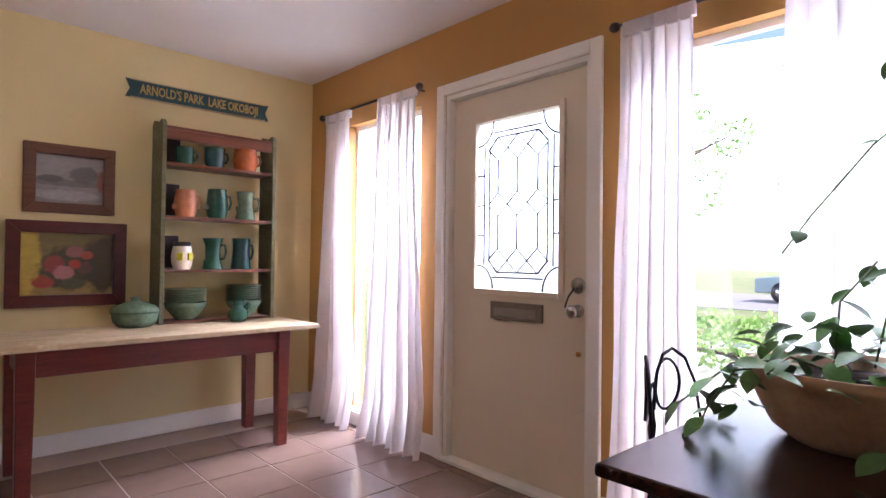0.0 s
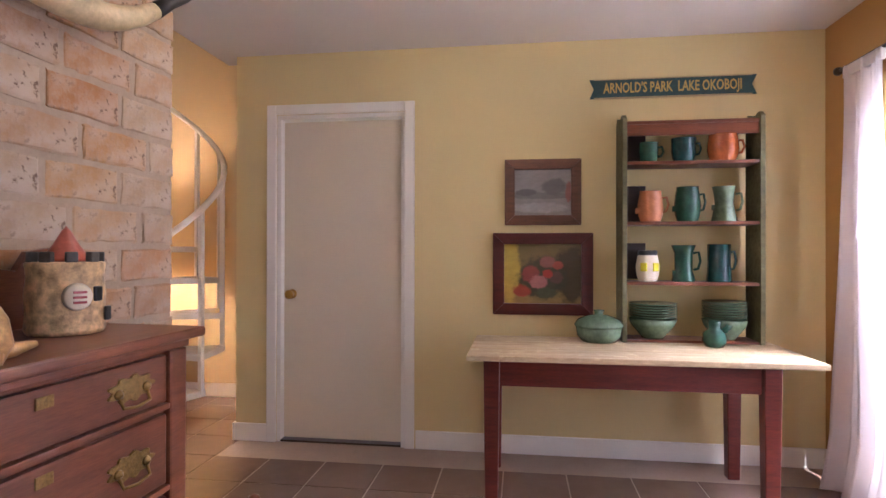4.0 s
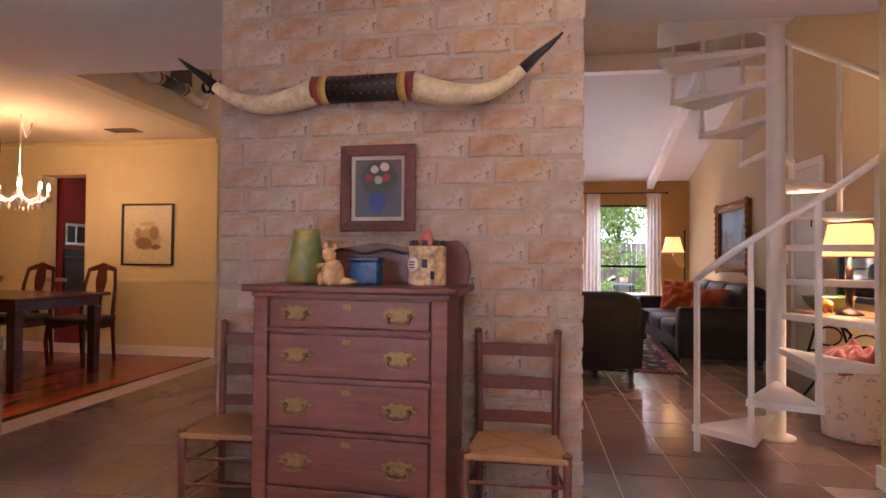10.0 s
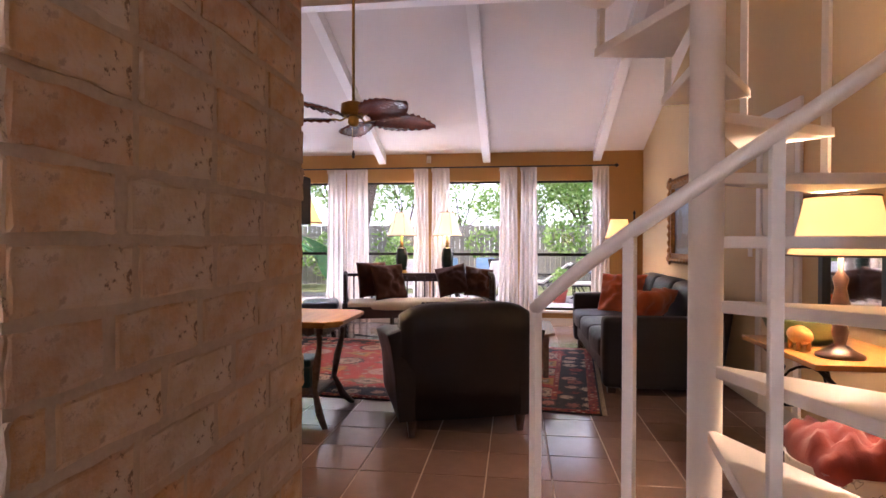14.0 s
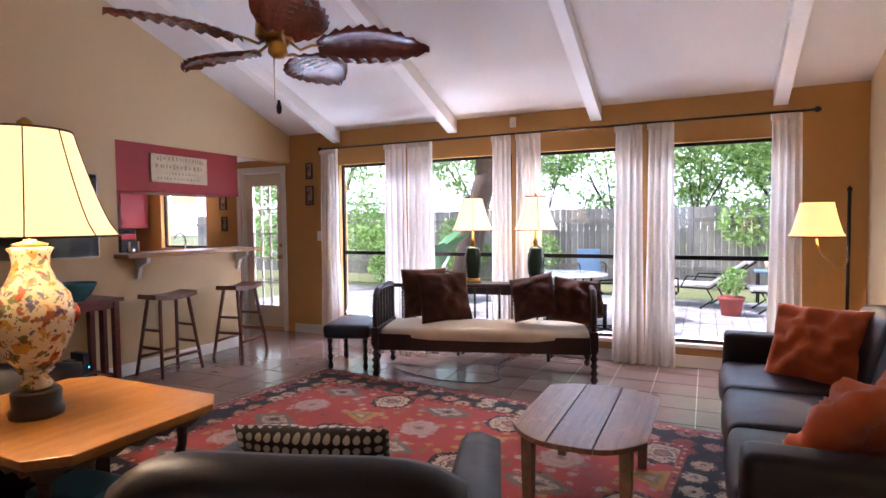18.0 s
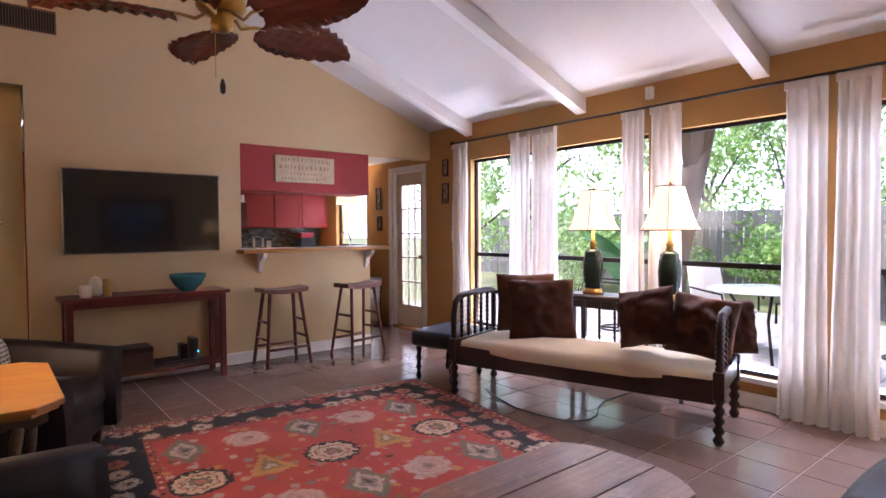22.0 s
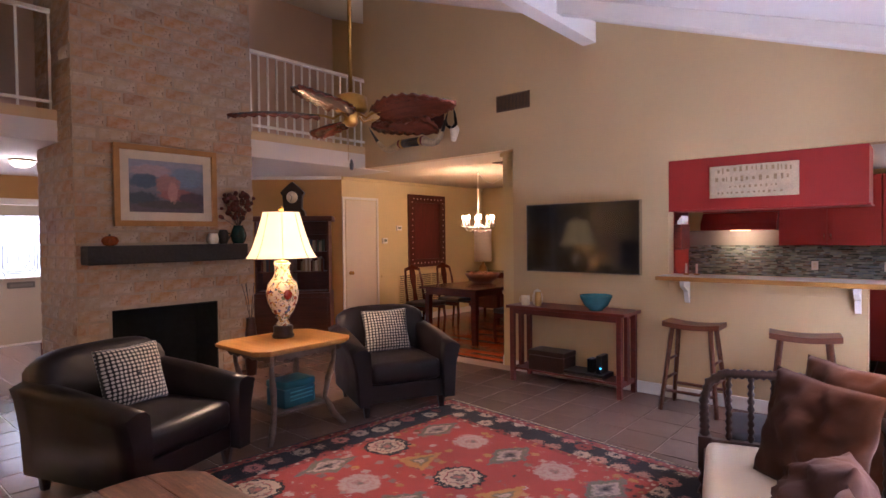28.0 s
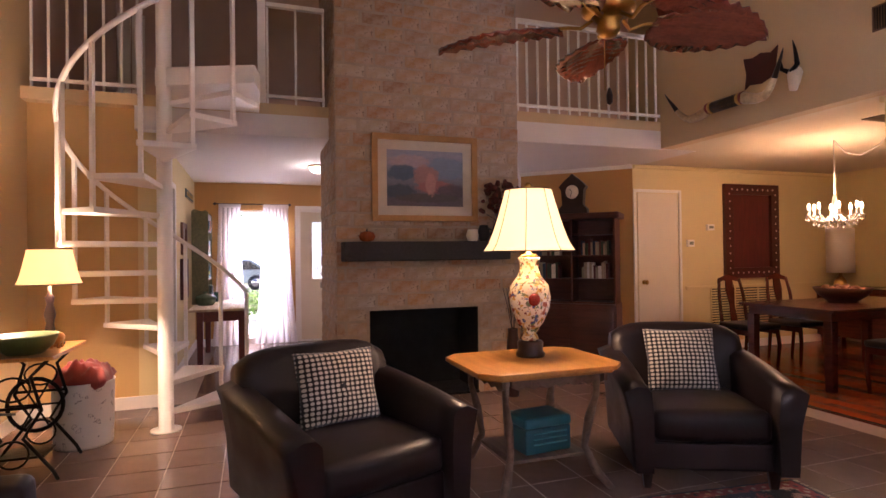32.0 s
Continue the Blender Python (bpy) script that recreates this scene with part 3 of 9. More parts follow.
def leaded(parent):
    """Came pattern: a border, quarter-round corners and three rows of diamonds joined by uprights."""
    w, h, x = GY1 - GY0, GZ1 - GZ0, XE + 0.056
    def P(u, v):
        return (x, GY1 - u * w, GZ0 + v * h)
    def line(*uv):
        part("came", tube([P(*q) for q in uv], 0.0048, 5), LEAD, parent)
    for u in (0.085, 0.915):
        line((u, 0.14), (u, 0.86))
    for u in (0.15, 0.85):
        line((u, 0.17), (u, 0.83))
    for v in (0.07, 0.93):
        line((0.2, v), (0.8, v))
    for v in (0.1, 0.9):
        line((0.25, v), (0.75, v))
    for v in (0.32, 0.5, 0.68):
        line((0, v), (0.085, v))
        line((0.915, v), (1, v))
    for cu in (0, 1):
        for cv in (0, 1):
            su, sv = (1 if cu == 0 else -1), (1 if cv == 0 else -1)
            line(*[(cu + su * 0.2 * math.cos(a), cv + sv * 0.14 * math.sin(a)) for a in [math.pi / 2 * k / 8 for k in range(9)]])
            line((cu + su * 0.15, cv + sv * 0.17), (cu + su * 0.25, cv + sv * 0.1))
    for k, u in enumerate((0.26, 0.5, 0.74)):
        for c, hh in ((0.17, 0.07), (0.5, 0.07), (0.83, 0.07)):
            line((u - 0.12, c), (u, c + hh), (u + 0.12, c), (u, c - hh), (u - 0.12, c))
        line((u, 0.24), (u, 0.43))
        line((u, 0.57), (u, 0.76))


leaded(d2)
part("mail_slot", box(XE + 0.028, 1.495, 0.81, XE + 0.046, 1.825, 0.90, 0.004), plain("dull_zinc", "#8f8a80", 0.4, metal=0.8), d2, "dull metal mail slot")
part("mail_flap", box(XE + 0.022, 1.525, 0.825, XE + 0.03, 1.795, 0.87, 0.003), plain("dull_zinc_flap", "#a49d92", 0.35, metal=0.8), d2)
part("lock_plate", lathe([(0.037, 0), (0.037, 0.008), (0.025, 0.014), (0, 0.016)], 20, m=T(XE + 0.045, 1.30, 1.0, ry=-90)), CHROME, d2)
knob(d2, T(XE + 0.045, 1.30, 0.885, ry=-90), CHROME)
part("keys", tube([(XE + 0.02, 1.305, 0.99), (XE + 0.0, 1.325, 0.95), (XE + 0.005, 1.345, 0.90)], 0.005, 5), IRON, d2, "bunch of keys in the lock")
part("peg", lathe([(0.012, 0), (0.012, 0.01), (0, 0.012)], 10, m=T(XE + 0.045, 1.295, 0.69, ry=-90)), BRASS, d2)
part("threshold", box(XE - 0.03, 1.18, 0, XE + 0.15, 2.18, 0.02, 0.004), WHITE, d2)


def fixed_window(name, x0, x1, y0, y1, z0, z1, frame_mat, rail=None, fw=0.03, label="fixed window pane in a thin frame"):
    """A window in an x = const wall, frame in the opening."""
    t = tagged(new(name), label, "window", kind="structure")
    xm = (x0 + x1) / 2
    for a0, a1, c0, c1, nm in ((y0, y0 + fw, z0, z1, "frame_side"), (y1 - fw, y1, z0, z1, "frame_side"), (y0 + fw, y1 - fw, z1 - fw, z1, "frame_head"), (y0 + fw, y1 - fw, z0, z0 + fw, "frame_foot")):
        part(nm, box(xm - 0.02, a0, c0, xm + 0.02, a1, c1, 0.002), frame_mat, t)
    if rail:
        part("rail", box(xm - 0.025, y0 + fw, rail - 0.02, xm + 0.025, y1 - fw, rail + 0.02, 0.003), frame_mat, t)
        spans = ((z0 + fw, rail - 0.02), (rail + 0.02, z1 - fw))
    else:
        spans = ((z0 + fw, z1 - fw),)
    for c0, c1 in spans:
        g = part("pane", box(xm - 0.003, y0 + fw, c0, xm + 0.003, y1 - fw, c1), GLASS, t)
        g.visible_shadow = False
    return t


fixed_window("window_1", XE, XE + 0.15, 2.36, 3.12, 0.1, 2.02, WHITE)
fixed_window("window_2", XE, XE + 0.15, -0.85, 1.0, 0.1, 1.99, WHITE)
DKFR = plain("dark_bronze_frame", "#2c2521", 0.45, metal=0.6, var=0.1)
for k, (a, c) in enumerate(WINS):
    fixed_window("window_%d" % (k + 3), XW - 0.15, XW, a, c, 0.22, 2.075, DKFR, rail=1.015, label="dark framed patio window with a cross rail")
    s = tagged(part("window_sill", box(XW - 0.02, a - 0.02, 0.185, XW + 0.035, c + 0.02, 0.222, 0.005), WHITE), "white painted window sill", "sill", kind="structure")
ent = [("window_sill", 2.32, 3.16), ("window_sill", -0.89, 1.04)]
for nm, a, c in ent:
    tagged(part(nm, box(XE - 0.035, a, 0.07, XE + 0.02, c, 0.1, 0.005), WHITE), "white painted window sill", "sill", kind="structure")


def skirting(name, x0, y0, x1, y1, side, h=0.11, th=0.016, mat=None):
    """A baseboard between two floor points along one wall; side: which way it stands out."""
    if abs(x1 - x0) > abs(y1 - y0):
        bm = box(x0, y0, 0, x1, y0 + side * th, h, 0.004)
    else:
        bm = box(x0, y0, 0, x0 + side * th, y1, h, 0.004)
    return tagged(part(name, bm, mat or WHITE), "white painted baseboard", "baseboard", kind="structure")


skirting("baseboard", -0.09, YN, XE, YN, -1)
skirting("baseboard", XNW, YN, -1.025, YN, -1)
skirting("baseboard", XE, 2.21, XE, YN - 0.02, -1)
skirting("baseboard", XE, YC, XE, 1.145, -1)
skirting("baseboard", XNW, YN - 0.016, XNW, YL, -1)
skirting("baseboard", XW, YL, XNW - 0.02, YL, -1)
skirting("baseboard", XW, -1.33, XW, YL - 0.02, 1)
skirting("baseboard", -7.3, YT, -4.18, YT, 1)
skirting("baseboard", XC + 0.12, YC, XE, YC, 1)
skirting("baseboard", XD, YD, XD, YT - 0.14, 1)
skirting("baseboard", XC, YD, XC, YC, -1)

ROD = plain("dark_curtain_rod", "#2a1d16", 0.4, var=0.1)


def rod(name, x, y0, y1, z, m_label, ends=True):
    t = thing(name, T(x, 0, 0), m_label, "curtain rod")
    part("bar", tube([(0, y0, z), (0, y1, z)], 0.009, 8), ROD, t)
    for y in (y0, y1):
        s = -1 if y == y0 else 1
        part("finial", lathe([(0.012, 0), (0.02, 0.01), (0.022, 0.025), (0.012, 0.04), (0, 0.045)], 12, m=T(0, y, z, rx=-90 * s)), ROD, t)
    return t


def bracket(t, y, z, dx):
    part("bracket", tube([(0, y, z), (dx, y, z)], 0.007, 6), ROD, t)


r = rod("curtain_rod", XE - 0.08, 2.31, 3.33, 2.10, "thin dark rod over the side window")
bracket(r, 2.34, 2.10, 0.08), bracket(r, 3.29, 2.10, 0.08)
r = rod("curtain_rod", XE - 0.08, -1.1, 1.035, 2.075, "thin dark rod over the front window")
bracket(r, 1.0, 2.075, 0.08), bracket(r, -1.05, 2.075, 0.08)
curtain("curtain", 0.30, 0.012, 2.095, 5, 0.03, T(XE - 0.08, 3.14, 0, rz=90), "white sheer curtain hanging beside the narrow entry window", SHEER, 0.3, 1, 1.6)
curtain("curtain", 0.36, 0.012, 2.095, 7, 0.035, T(XE - 0.09, 2.485, 0, rz=90), "white sheer curtain hanging between window and front door", SHEER, 0.3, 2, 1.7)
curtain("curtain", 0.29, 0.012, 2.07, 6, 0.035, T(XE - 0.09, 0.865, 0, rz=90), "white sheer curtain hanging beside the front door", SHEER, 0.2, 3, 1.3)
curtain("curtain", 0.55, 0.012, 2.07, 7, 0.04, T(XE - 0.09, 0.14, 0, rz=90), "white sheer curtain across the front window", SHEER, 0.2, 4, 1.2)
curtain("curtain", 0.55, 0.012, 2.07, 7, 0.04, T(XE - 0.09, -0.65, 0, rz=90), "white sheer curtain at the far end of the front window", SHEER, 0.2, 5, 1.2)


# ---- entry: table and hutch ----
def leg_square(parent, x, y, z1, w, mat, taper=0.75):
    b = B()
    k = w / 2
    lo, hi = k * taper, k
    vs = [b.verts.new((x + sx * q, y + sy * q, z)) for z, q in ((0, lo), (z1, hi)) for sx, sy in ((-1, -1), (1, -1), (1, 1), (-1, 1))]
    for f in ((3, 2, 1, 0), (4, 5, 6, 7), (0, 1, 5, 4), (1, 2, 6, 5), (2, 3, 7, 6), (3, 0, 4, 7)):
        b.faces.new([vs[i] for i in f])
    bmesh.ops.bevel(b, geom=b.edges[:], offset=0.004, segments=1, affect="EDGES")
    return part("leg", b, mat, parent)


t = thing("farm_table", T(), "long red-painted farm table with scrubbed pale top against the yellow wall", "table")
for k in range(3):
    y = 2.89 + k * 0.218
    part("top_board", box(0.285, y, 0.680, 1.855, y + 0.216, 0.707, 0.006), PALE, t)
for x, y in ((0.40, 2.965), (1.64, 2.965), (0.40, 3.42), (1.64, 3.42)):
    leg_square(t, x, y, 0.680, 0.075, RDWOOD, 0.8)
part("apron_front", box(0.44, 2.95, 0.555, 1.60, 2.975, 0.680, 0.003), RDWOOD, t)
part("apron_back", box(0.44, 3.41, 0.555, 1.60, 3.435, 0.680, 0.003), RDWOOD, t)
part("apron_end", box(0.385, 3.0, 0.555, 0.41, 3.385, 0.680, 0.003), RDWOOD, t)
part("apron_end", box(1.63, 3.0, 0.555, 1.655, 3.385, 0.680, 0.003), RDWOOD, t)

MOSS = wood("mossy_green_board", "#4b4a32", "#75704c", 0.7, wear=0.2)
h = thing("open_shelf", T(1.43, 3.47, 0.708), "rustic open wooden shelf full of green pottery standing on the table", "shelf")
for s in (-1, 1):
    b = prism([(-0.10, 0), (0.10, 0), (0.10, 1.20), (0.07, 1.225), (-0.02, 1.20), (-0.07, 1.215), (-0.10, 1.19)], -0.0125, 0.0125, 0.003, m=Matrix.Translation((s * 0.345, 0, 0)) @ Matrix.Rotation(radians(90), 4, "Z") @ Matrix.Rotation(radians(90), 4, "X"))
    part("side_panel", b, MOSS, h, "green-stained side board")
for z in (0.305, 0.625, 0.945):
    part("shelf_board", box(-0.332, -0.09, z, 0.332, 0.09, z + 0.018, 0.003), BRWOOD, h)
part("top_board", box(-0.332, -0.09, 1.16, 0.332, 0.09, 1.178, 0.003), BRWOOD, h)
part("bottom_board", box(-0.332, -0.09, 0.002, 0.332, 0.09, 0.016, 0.003), BRWOOD, h)
part("crest", box(-0.332, -0.085, 1.10, 0.332, -0.07, 1.16, 0.003), BRWOOD, h)
for z in (0.31, 0.63, 0.95):
    part("back_slat", box(-0.332, 0.082, z + 0.02, -0.20, 0.092, z + 0.22, 0.002), DKWOOD, h)


def mug(name, m, prof, mat, label, handle=0.0, hz=(0.03, 0.09), category="pitcher", spout=False):
    t = thing(name, m, label, category, "pottery on the open shelf")
    part("body", lathe(prof, 24), mat, t)
    if handle:
        r = max(p[0] for p in prof)
        z0, z1 = hz
        pts = [(r * 0.9, 0, z1), (r + handle * 0.7, 0, z1 + 0.005), (r + handle, 0, (z0 + z1) / 2), (r + handle * 0.6, 0, z0), (r * 0.92, 0, z0 - 0.005)]
        part("handle", tube(pts, 0.007, 8), mat, t)
    if spout:
        r = prof[-3][0]
        part("spout", prism([(-r - 0.022, 0), (-r + 0.01, 0.025), (-r + 0.01, -0.025)], prof[-3][1] - 0.03, prof[-3][1], 0.003), mat, t)
    return t


def vessel(r0, r1, r2, h, wall=0.006):
    """Profile of an open pot: foot, belly and rim radii."""
    return [(0.0, 0.0), (r0, 0), (r0 * 1.05, 0.006), ((r0 + r1) / 2 * 1.04, h * 0.18), (r1, h * 0.45), ((r1 + r2) / 2, h * 0.78), (r2, h * 0.95), (r2 * 1.04, h), (r2 * 1.04 - wall, h), (r2 - wall, h * 0.9), (r1 - wall, h * 0.45), (r0 - wall, 0.012), (0, 0.012)]


HX, HY, HZ = 1.43, 3.455, 0.708
rows = {0.963: [(-0.21, "green_mug", vessel(0.042, 0.05, 0.05, 0.105), GREENG, "green glazed ridged mug on the top shelf", 0.03), (-0.03, "teal_mug", vessel(0.048, 0.062, 0.062, 0.125), TEALG, "dark teal glazed mug on the top shelf", 0.03), (0.17, "orange_jug", vessel(0.06, 0.078, 0.07, 0.14), ORANGEG, "orange glazed barrel jug on the top shelf", 0.04)],
        0.643: [(-0.20, "salmon_pitcher", vessel(0.05, 0.068, 0.055, 0.165), PINKG, "salmon glazed embossed pitcher on the shelf", 0.03), (-0.01, "green_pitcher", vessel(0.05, 0.068, 0.055, 0.185), GREENG, "green glazed bulbous pitcher on the shelf", 0.03), (0.175, "olive_pitcher", [(0, 0), (0.06, 0), (0.062, 0.01), (0.045, 0.09), (0.05, 0.15), (0.058, 0.185), (0.055, 0.185), (0.045, 0.15), (0.04, 0.09), (0.052, 0.012), (0, 0.012)], OLIVEG, "tall olive embossed pitcher on the shelf", 0.028)],
        0.323: [(-0.03, "teal_pitcher", [(0, 0), (0.06, 0), (0.06, 0.01), (0.045, 0.06), (0.046, 0.15), (0.062, 0.195), (0.058, 0.195), (0.042, 0.15), (0.041, 0.06), (0.054, 0.012), (0, 0.012)], GREENG, "green embossed hourglass pitcher on the shelf", 0.03), (0.15, "tall_tankard", [(0, 0), (0.062, 0), (0.062, 0.01), (0.056, 0.1), (0.058, 0.2), (0.053, 0.2), (0.05, 0.1), (0.055, 0.012), (0, 0.012)], TEALG, "tall teal glazed tankard on the shelf", 0.03)]}
for z, items in rows.items():
    for x, nm, prof, mat, lab, hd in items:
        top = max(p[1] for p in prof)
        mug(nm, T(HX + x, HY - 0.02, HZ + z, rz=10 if nm != "olive_pitcher" else -8), prof, mat, lab, hd, (top * 0.35, top * 0.78), spout="pitcher" in nm)
bv = thing("penguin_vase", T(HX - 0.215, HY - 0.02, HZ + 0.323), "white vase with black collar and yellow patches on the shelf", "vase", "pottery on the open shelf")
part("body", lathe(vessel(0.045, 0.062, 0.045, 0.165), 24), CREAM, bv)
part("collar", lathe([(0.0475, 0.13), (0.05, 0.135), (0.05, 0.163), (0.044, 0.167)], 24), BLACK, bv, "black glazed collar")
for a in (-60, -120, 20):
    part("patch", box(-0.018, -0.066, 0.055, 0.018, -0.056, 0.10, 0.004), plain("yellow_glaze", "#d8cf2f", 0.25), bv, "yellow glazed patch").matrix_basis = Matrix.Rotation(radians(a + 90), 4, "Z")


def bowl_stack(x, y, n, r, mats, label):
    z = HZ + 0.018
    g = thing("bowl_stack", T(x, y, z), label, "bowls", "pottery on the open shelf")
    part("bowl", lathe([(0, 0), (r * 0.45, 0), (r * 0.5, 0.01), (r * 0.9, 0.07), (r, 0.105), (r * 0.96, 0.105), (r * 0.86, 0.075), (0, 0.015)], 28), mats, g)
    for k in range(n):
        zz = 0.108 + k * 0.0135
        part("plate", lathe([(0, zz), (r * 0.7, zz), (r * 0.98, zz + 0.009), (r * 0.99, zz + 0.013), (r * 0.7, zz + 0.006), (0, zz + 0.006)], 28), mats, g)


bowl_stack(HX - 0.185, HY - 0.005, 6, 0.125, OLIVEG, "stack of grey-green plates on a bowl on the lowest shelf")
bowl_stack(HX + 0.185, HY + 0.0, 7, 0.115, OLIVEG, "stack of pale green plates on a bowl on the lowest shelf")
sj = thing("small_jug", T(HX + 0.085, HY - 0.15, 0.708), "small squat green glazed jug with side spout on the table", "jug")
part("body", lathe([(0, 0), (0.045, 0), (0.06, 0.03), (0.055, 0.07), (0.03, 0.09), (0.03, 0.11), (0.035, 0.13), (0.03, 0.13), (0.025, 0.1), (0, 0.1)], 22), GREENG, sj)
part("spout", tube([(0.04, 0, 0.075), (0.065, 0, 0.095), (0.07, 0, 0.11)], [0.018, 0.015, 0.017], 10), GREENG, sj)
cs = thing("casserole_dish", T(0.955, 3.40, 0.708), "round lidded grey-green casserole dish on the table", "dish")
part("base", lathe([(0, 0), (0.09, 0), (0.115, 0.03), (0.122, 0.075), (0.118, 0.08), (0, 0.08)], 28), OLIVEG, cs)
part("lid", lathe([(0.128, 0.08), (0.13, 0.09), (0.11, 0.118), (0.06, 0.138), (0.025, 0.143), (0.022, 0.155), (0.03, 0.168), (0.0, 0.172)], 28), OLIVEG, cs)

# pictures and sign on the north wall
REDFR = wood("oxblood_frame", "#3a110c", "#5c1e14", 0.42)
BRFR = wood("umber_frame", "#4c2c17", "#77492a", 0.45)
picture("framed_landscape", 0.44, 0.385, 0.058, 0.03, BRFR, painting("snow_landscape", 0.35, 0.3, "#8d8780", "#837c74", [(0, -0.02, 0.2, 0.02, "#6b655e"), (0.07, 0.03, 0.07, 0.05, "#5f5a55"), (-0.1, 0.0, 0.06, 0.02, "#57524c"), (-0.02, -0.09, 0.15, 0.03, "#9a948b"), (0.15, 0.0, 0.02, 0.06, "#8a5648")]), T(0.664, YN - 0.002, 1.537), "small brown-framed dim landscape on the yellow wall")
picture("framed_flowers", 0.575, 0.478, 0.066, 0.035, REDFR, painting("flower_still_life", 0.475, 0.375, "#6b5f38", "#8a7440", [(-0.19, 0.03, 0.06, 0.2, "#b39a3c"), (0.17, 0.0, 0.10, 0.16, "#3c3420"), (0.0, -0.02, 0.14, 0.12, "#3d3c2a"), (-0.07, 0.0, 0.05, 0.05, "#8c3f38"), (0.03, 0.07, 0.045, 0.035, "#8a5a50"), (0.08, -0.02, 0.04, 0.035, "#5d4238"), (0.09, 0.05, 0.03, 0.025, "#9c4a3a"), (0.03, 0.0, 0.03, 0.025, "#a9382a"), (-0.12, -0.1, 0.05, 0.035, "#9a3d2c"), (-0.02, -0.05, 0.05, 0.04, "#b0706a"), (0.02, -0.11, 0.06, 0.03, "#4c5136")]), T(0.663, YN - 0.002, 1.06), "oxblood-framed painting of roses on yellow ground")
sg = thing("painted_sign", T(1.386, YN - 0.004, 2.128), "long narrow teal sign with cream lettering above the shelf", "sign")
part("board", prism([(-0.455, -0.055), (0.455, -0.055), (0.43, 0), (0.455, 0.055), (-0.455, 0.055), (-0.43, 0)], 0, 0.012, 0.002, m=Matrix.Rotation(radians(90), 4, "X")), plain("teal_sign_paint", "#2c4a4c", 0.6, var=0.35, scale=14), sg)
for s in (-1, 1):
    part("edge_strip", box(-0.43, -0.0135, s * 0.05, 0.43, -0.0005, s * 0.056), plain("cream_sign_edge", "#b59f74", 0.6, var=0.2, scale=20), sg)
INK = plain("cream_lettering", "#bfa058", 0.6, var=0.15, scale=30)


def words(text, size, m, mat, parent, name="lettering", bold=0.0, squeeze=1.0):
    """Flat raised lettering as a mesh, centred on its own origin."""
    c = bpy.data.curves.new(name, "FONT")
    c.body, c.size, c.align_x, c.align_y, c.extrude, c.offset = text, size, "CENTER", "CENTER", 0.0008, bold
    c.resolution_u = 2
    tmp = bpy.data.objects.new(name, c)
    scene.collection.objects.link(tmp)
    me = bpy.data.meshes.new_from_object(tmp.evaluated_get(bpy.context.evaluated_depsgraph_get()))
    bpy.data.objects.remove(tmp)
    me.materials.append(mat)
    ob = new(name, me)
    ob.parent = parent
    ob.matrix_basis = m @ Matrix.Diagonal((squeeze, 1, 1, 1))
    return ob


words("ARNOLD'S PARK  LAKE OKOBOJI", 0.082, T(0, -0.0145, 0, rx=90), INK, sg, bold=0.0015, squeeze=0.62)

# ---- entry: plant table and chair ----
t = thing("wooden_table", T(1.42, -0.05, 0), "dark varnished table standing at the front window", "table")
part("tabletop", box(-0.47, -0.75, 0.725, 0.50, 0.46, 0.75, 0.008), wood("dark_glossy_top", "#1d0e0a", "#3c1f15", 0.15), t)
for x, y in ((-0.38, -0.66), (0.42, -0.66), (-0.38, 0.37), (0.42, 0.37)):
    leg_square(t, x, y, 0.66, 0.06, DKWOOD)
part("apron", box(-0.40, -0.68, 0.66, 0.44, 0.39, 0.725, 0.004), DKWOOD, t)
LEAF = plain("glossy_leaf", "#5f8f42", 0.35, var=0.35, scale=12, bump=0.1, bscale=40, pick=0.25, Subsurface_Weight=0.0)
STEM = plain("green_stem", "#5a6b35", 0.6)
pl = thing("potted_plant", T(1.46, 0.11, 0.751) @ Matrix.Scale(0.93, 4), "trailing green plant in a shallow buff clay bowl on the table", "plant")
part("bowl", lathe([(0, 0), (0.13, 0), (0.17, 0.03), (0.205, 0.10), (0.215, 0.135), (0.222, 0.14), (0.222, 0.165), (0.21, 0.165), (0.195, 0.12), (0, 0.12)], 36), TERRA, pl, "wide buff clay bowl")
part("soil", lathe([(0, 0.125), (0.19, 0.13), (0, 0.15)], 24), plain("potting_soil", "#2e2018", 0.95, var=0.4, scale=40, bump=0.8, bscale=50), pl)


def leaf_mesh(L=0.068, W=0.042):
    b = B()
    rows_ = []
    for k in range(7):
        u = k / 6
        w = W / 2 * math.sin(math.pi * min(1, u * 0.93 + 0.07)) ** 0.8
        z = -0.25 * L * u * u
        rows_.append([b.verts.new((L * u, s * w, z + 0.18 * abs(s) * w)) for s in (-1, 0, 1)])
    for r0, r1 in zip(rows_, rows_[1:]):
        for j in (0, 1):
            b.faces.new((r0[j], r1[j], r1[j + 1], r0[j + 1])).smooth = True
    return b


lf = part("leaf", leaf_mesh(), LEAF, pl)
lf.matrix_basis = T(0.05, 0, 0.2)
rnd = random.Random(4)
for k in range(120):
    a = rnd.uniform(0, 2 * math.pi)
    r = 0.25 * math.sqrt(rnd.random())
    again(lf, pl, T(r * math.cos(a), r * math.sin(a), 0.15 + rnd.uniform(0.0, 0.10) - (0.12 * max(0, r - 0.18) / 0.06), rz=math.degrees(a) + rnd.uniform(-60, 60), rx=rnd.uniform(-25, 25), ry=rnd.uniform(-40, 30)) @ Matrix.Scale(rnd.uniform(0.75, 1.3), 4))


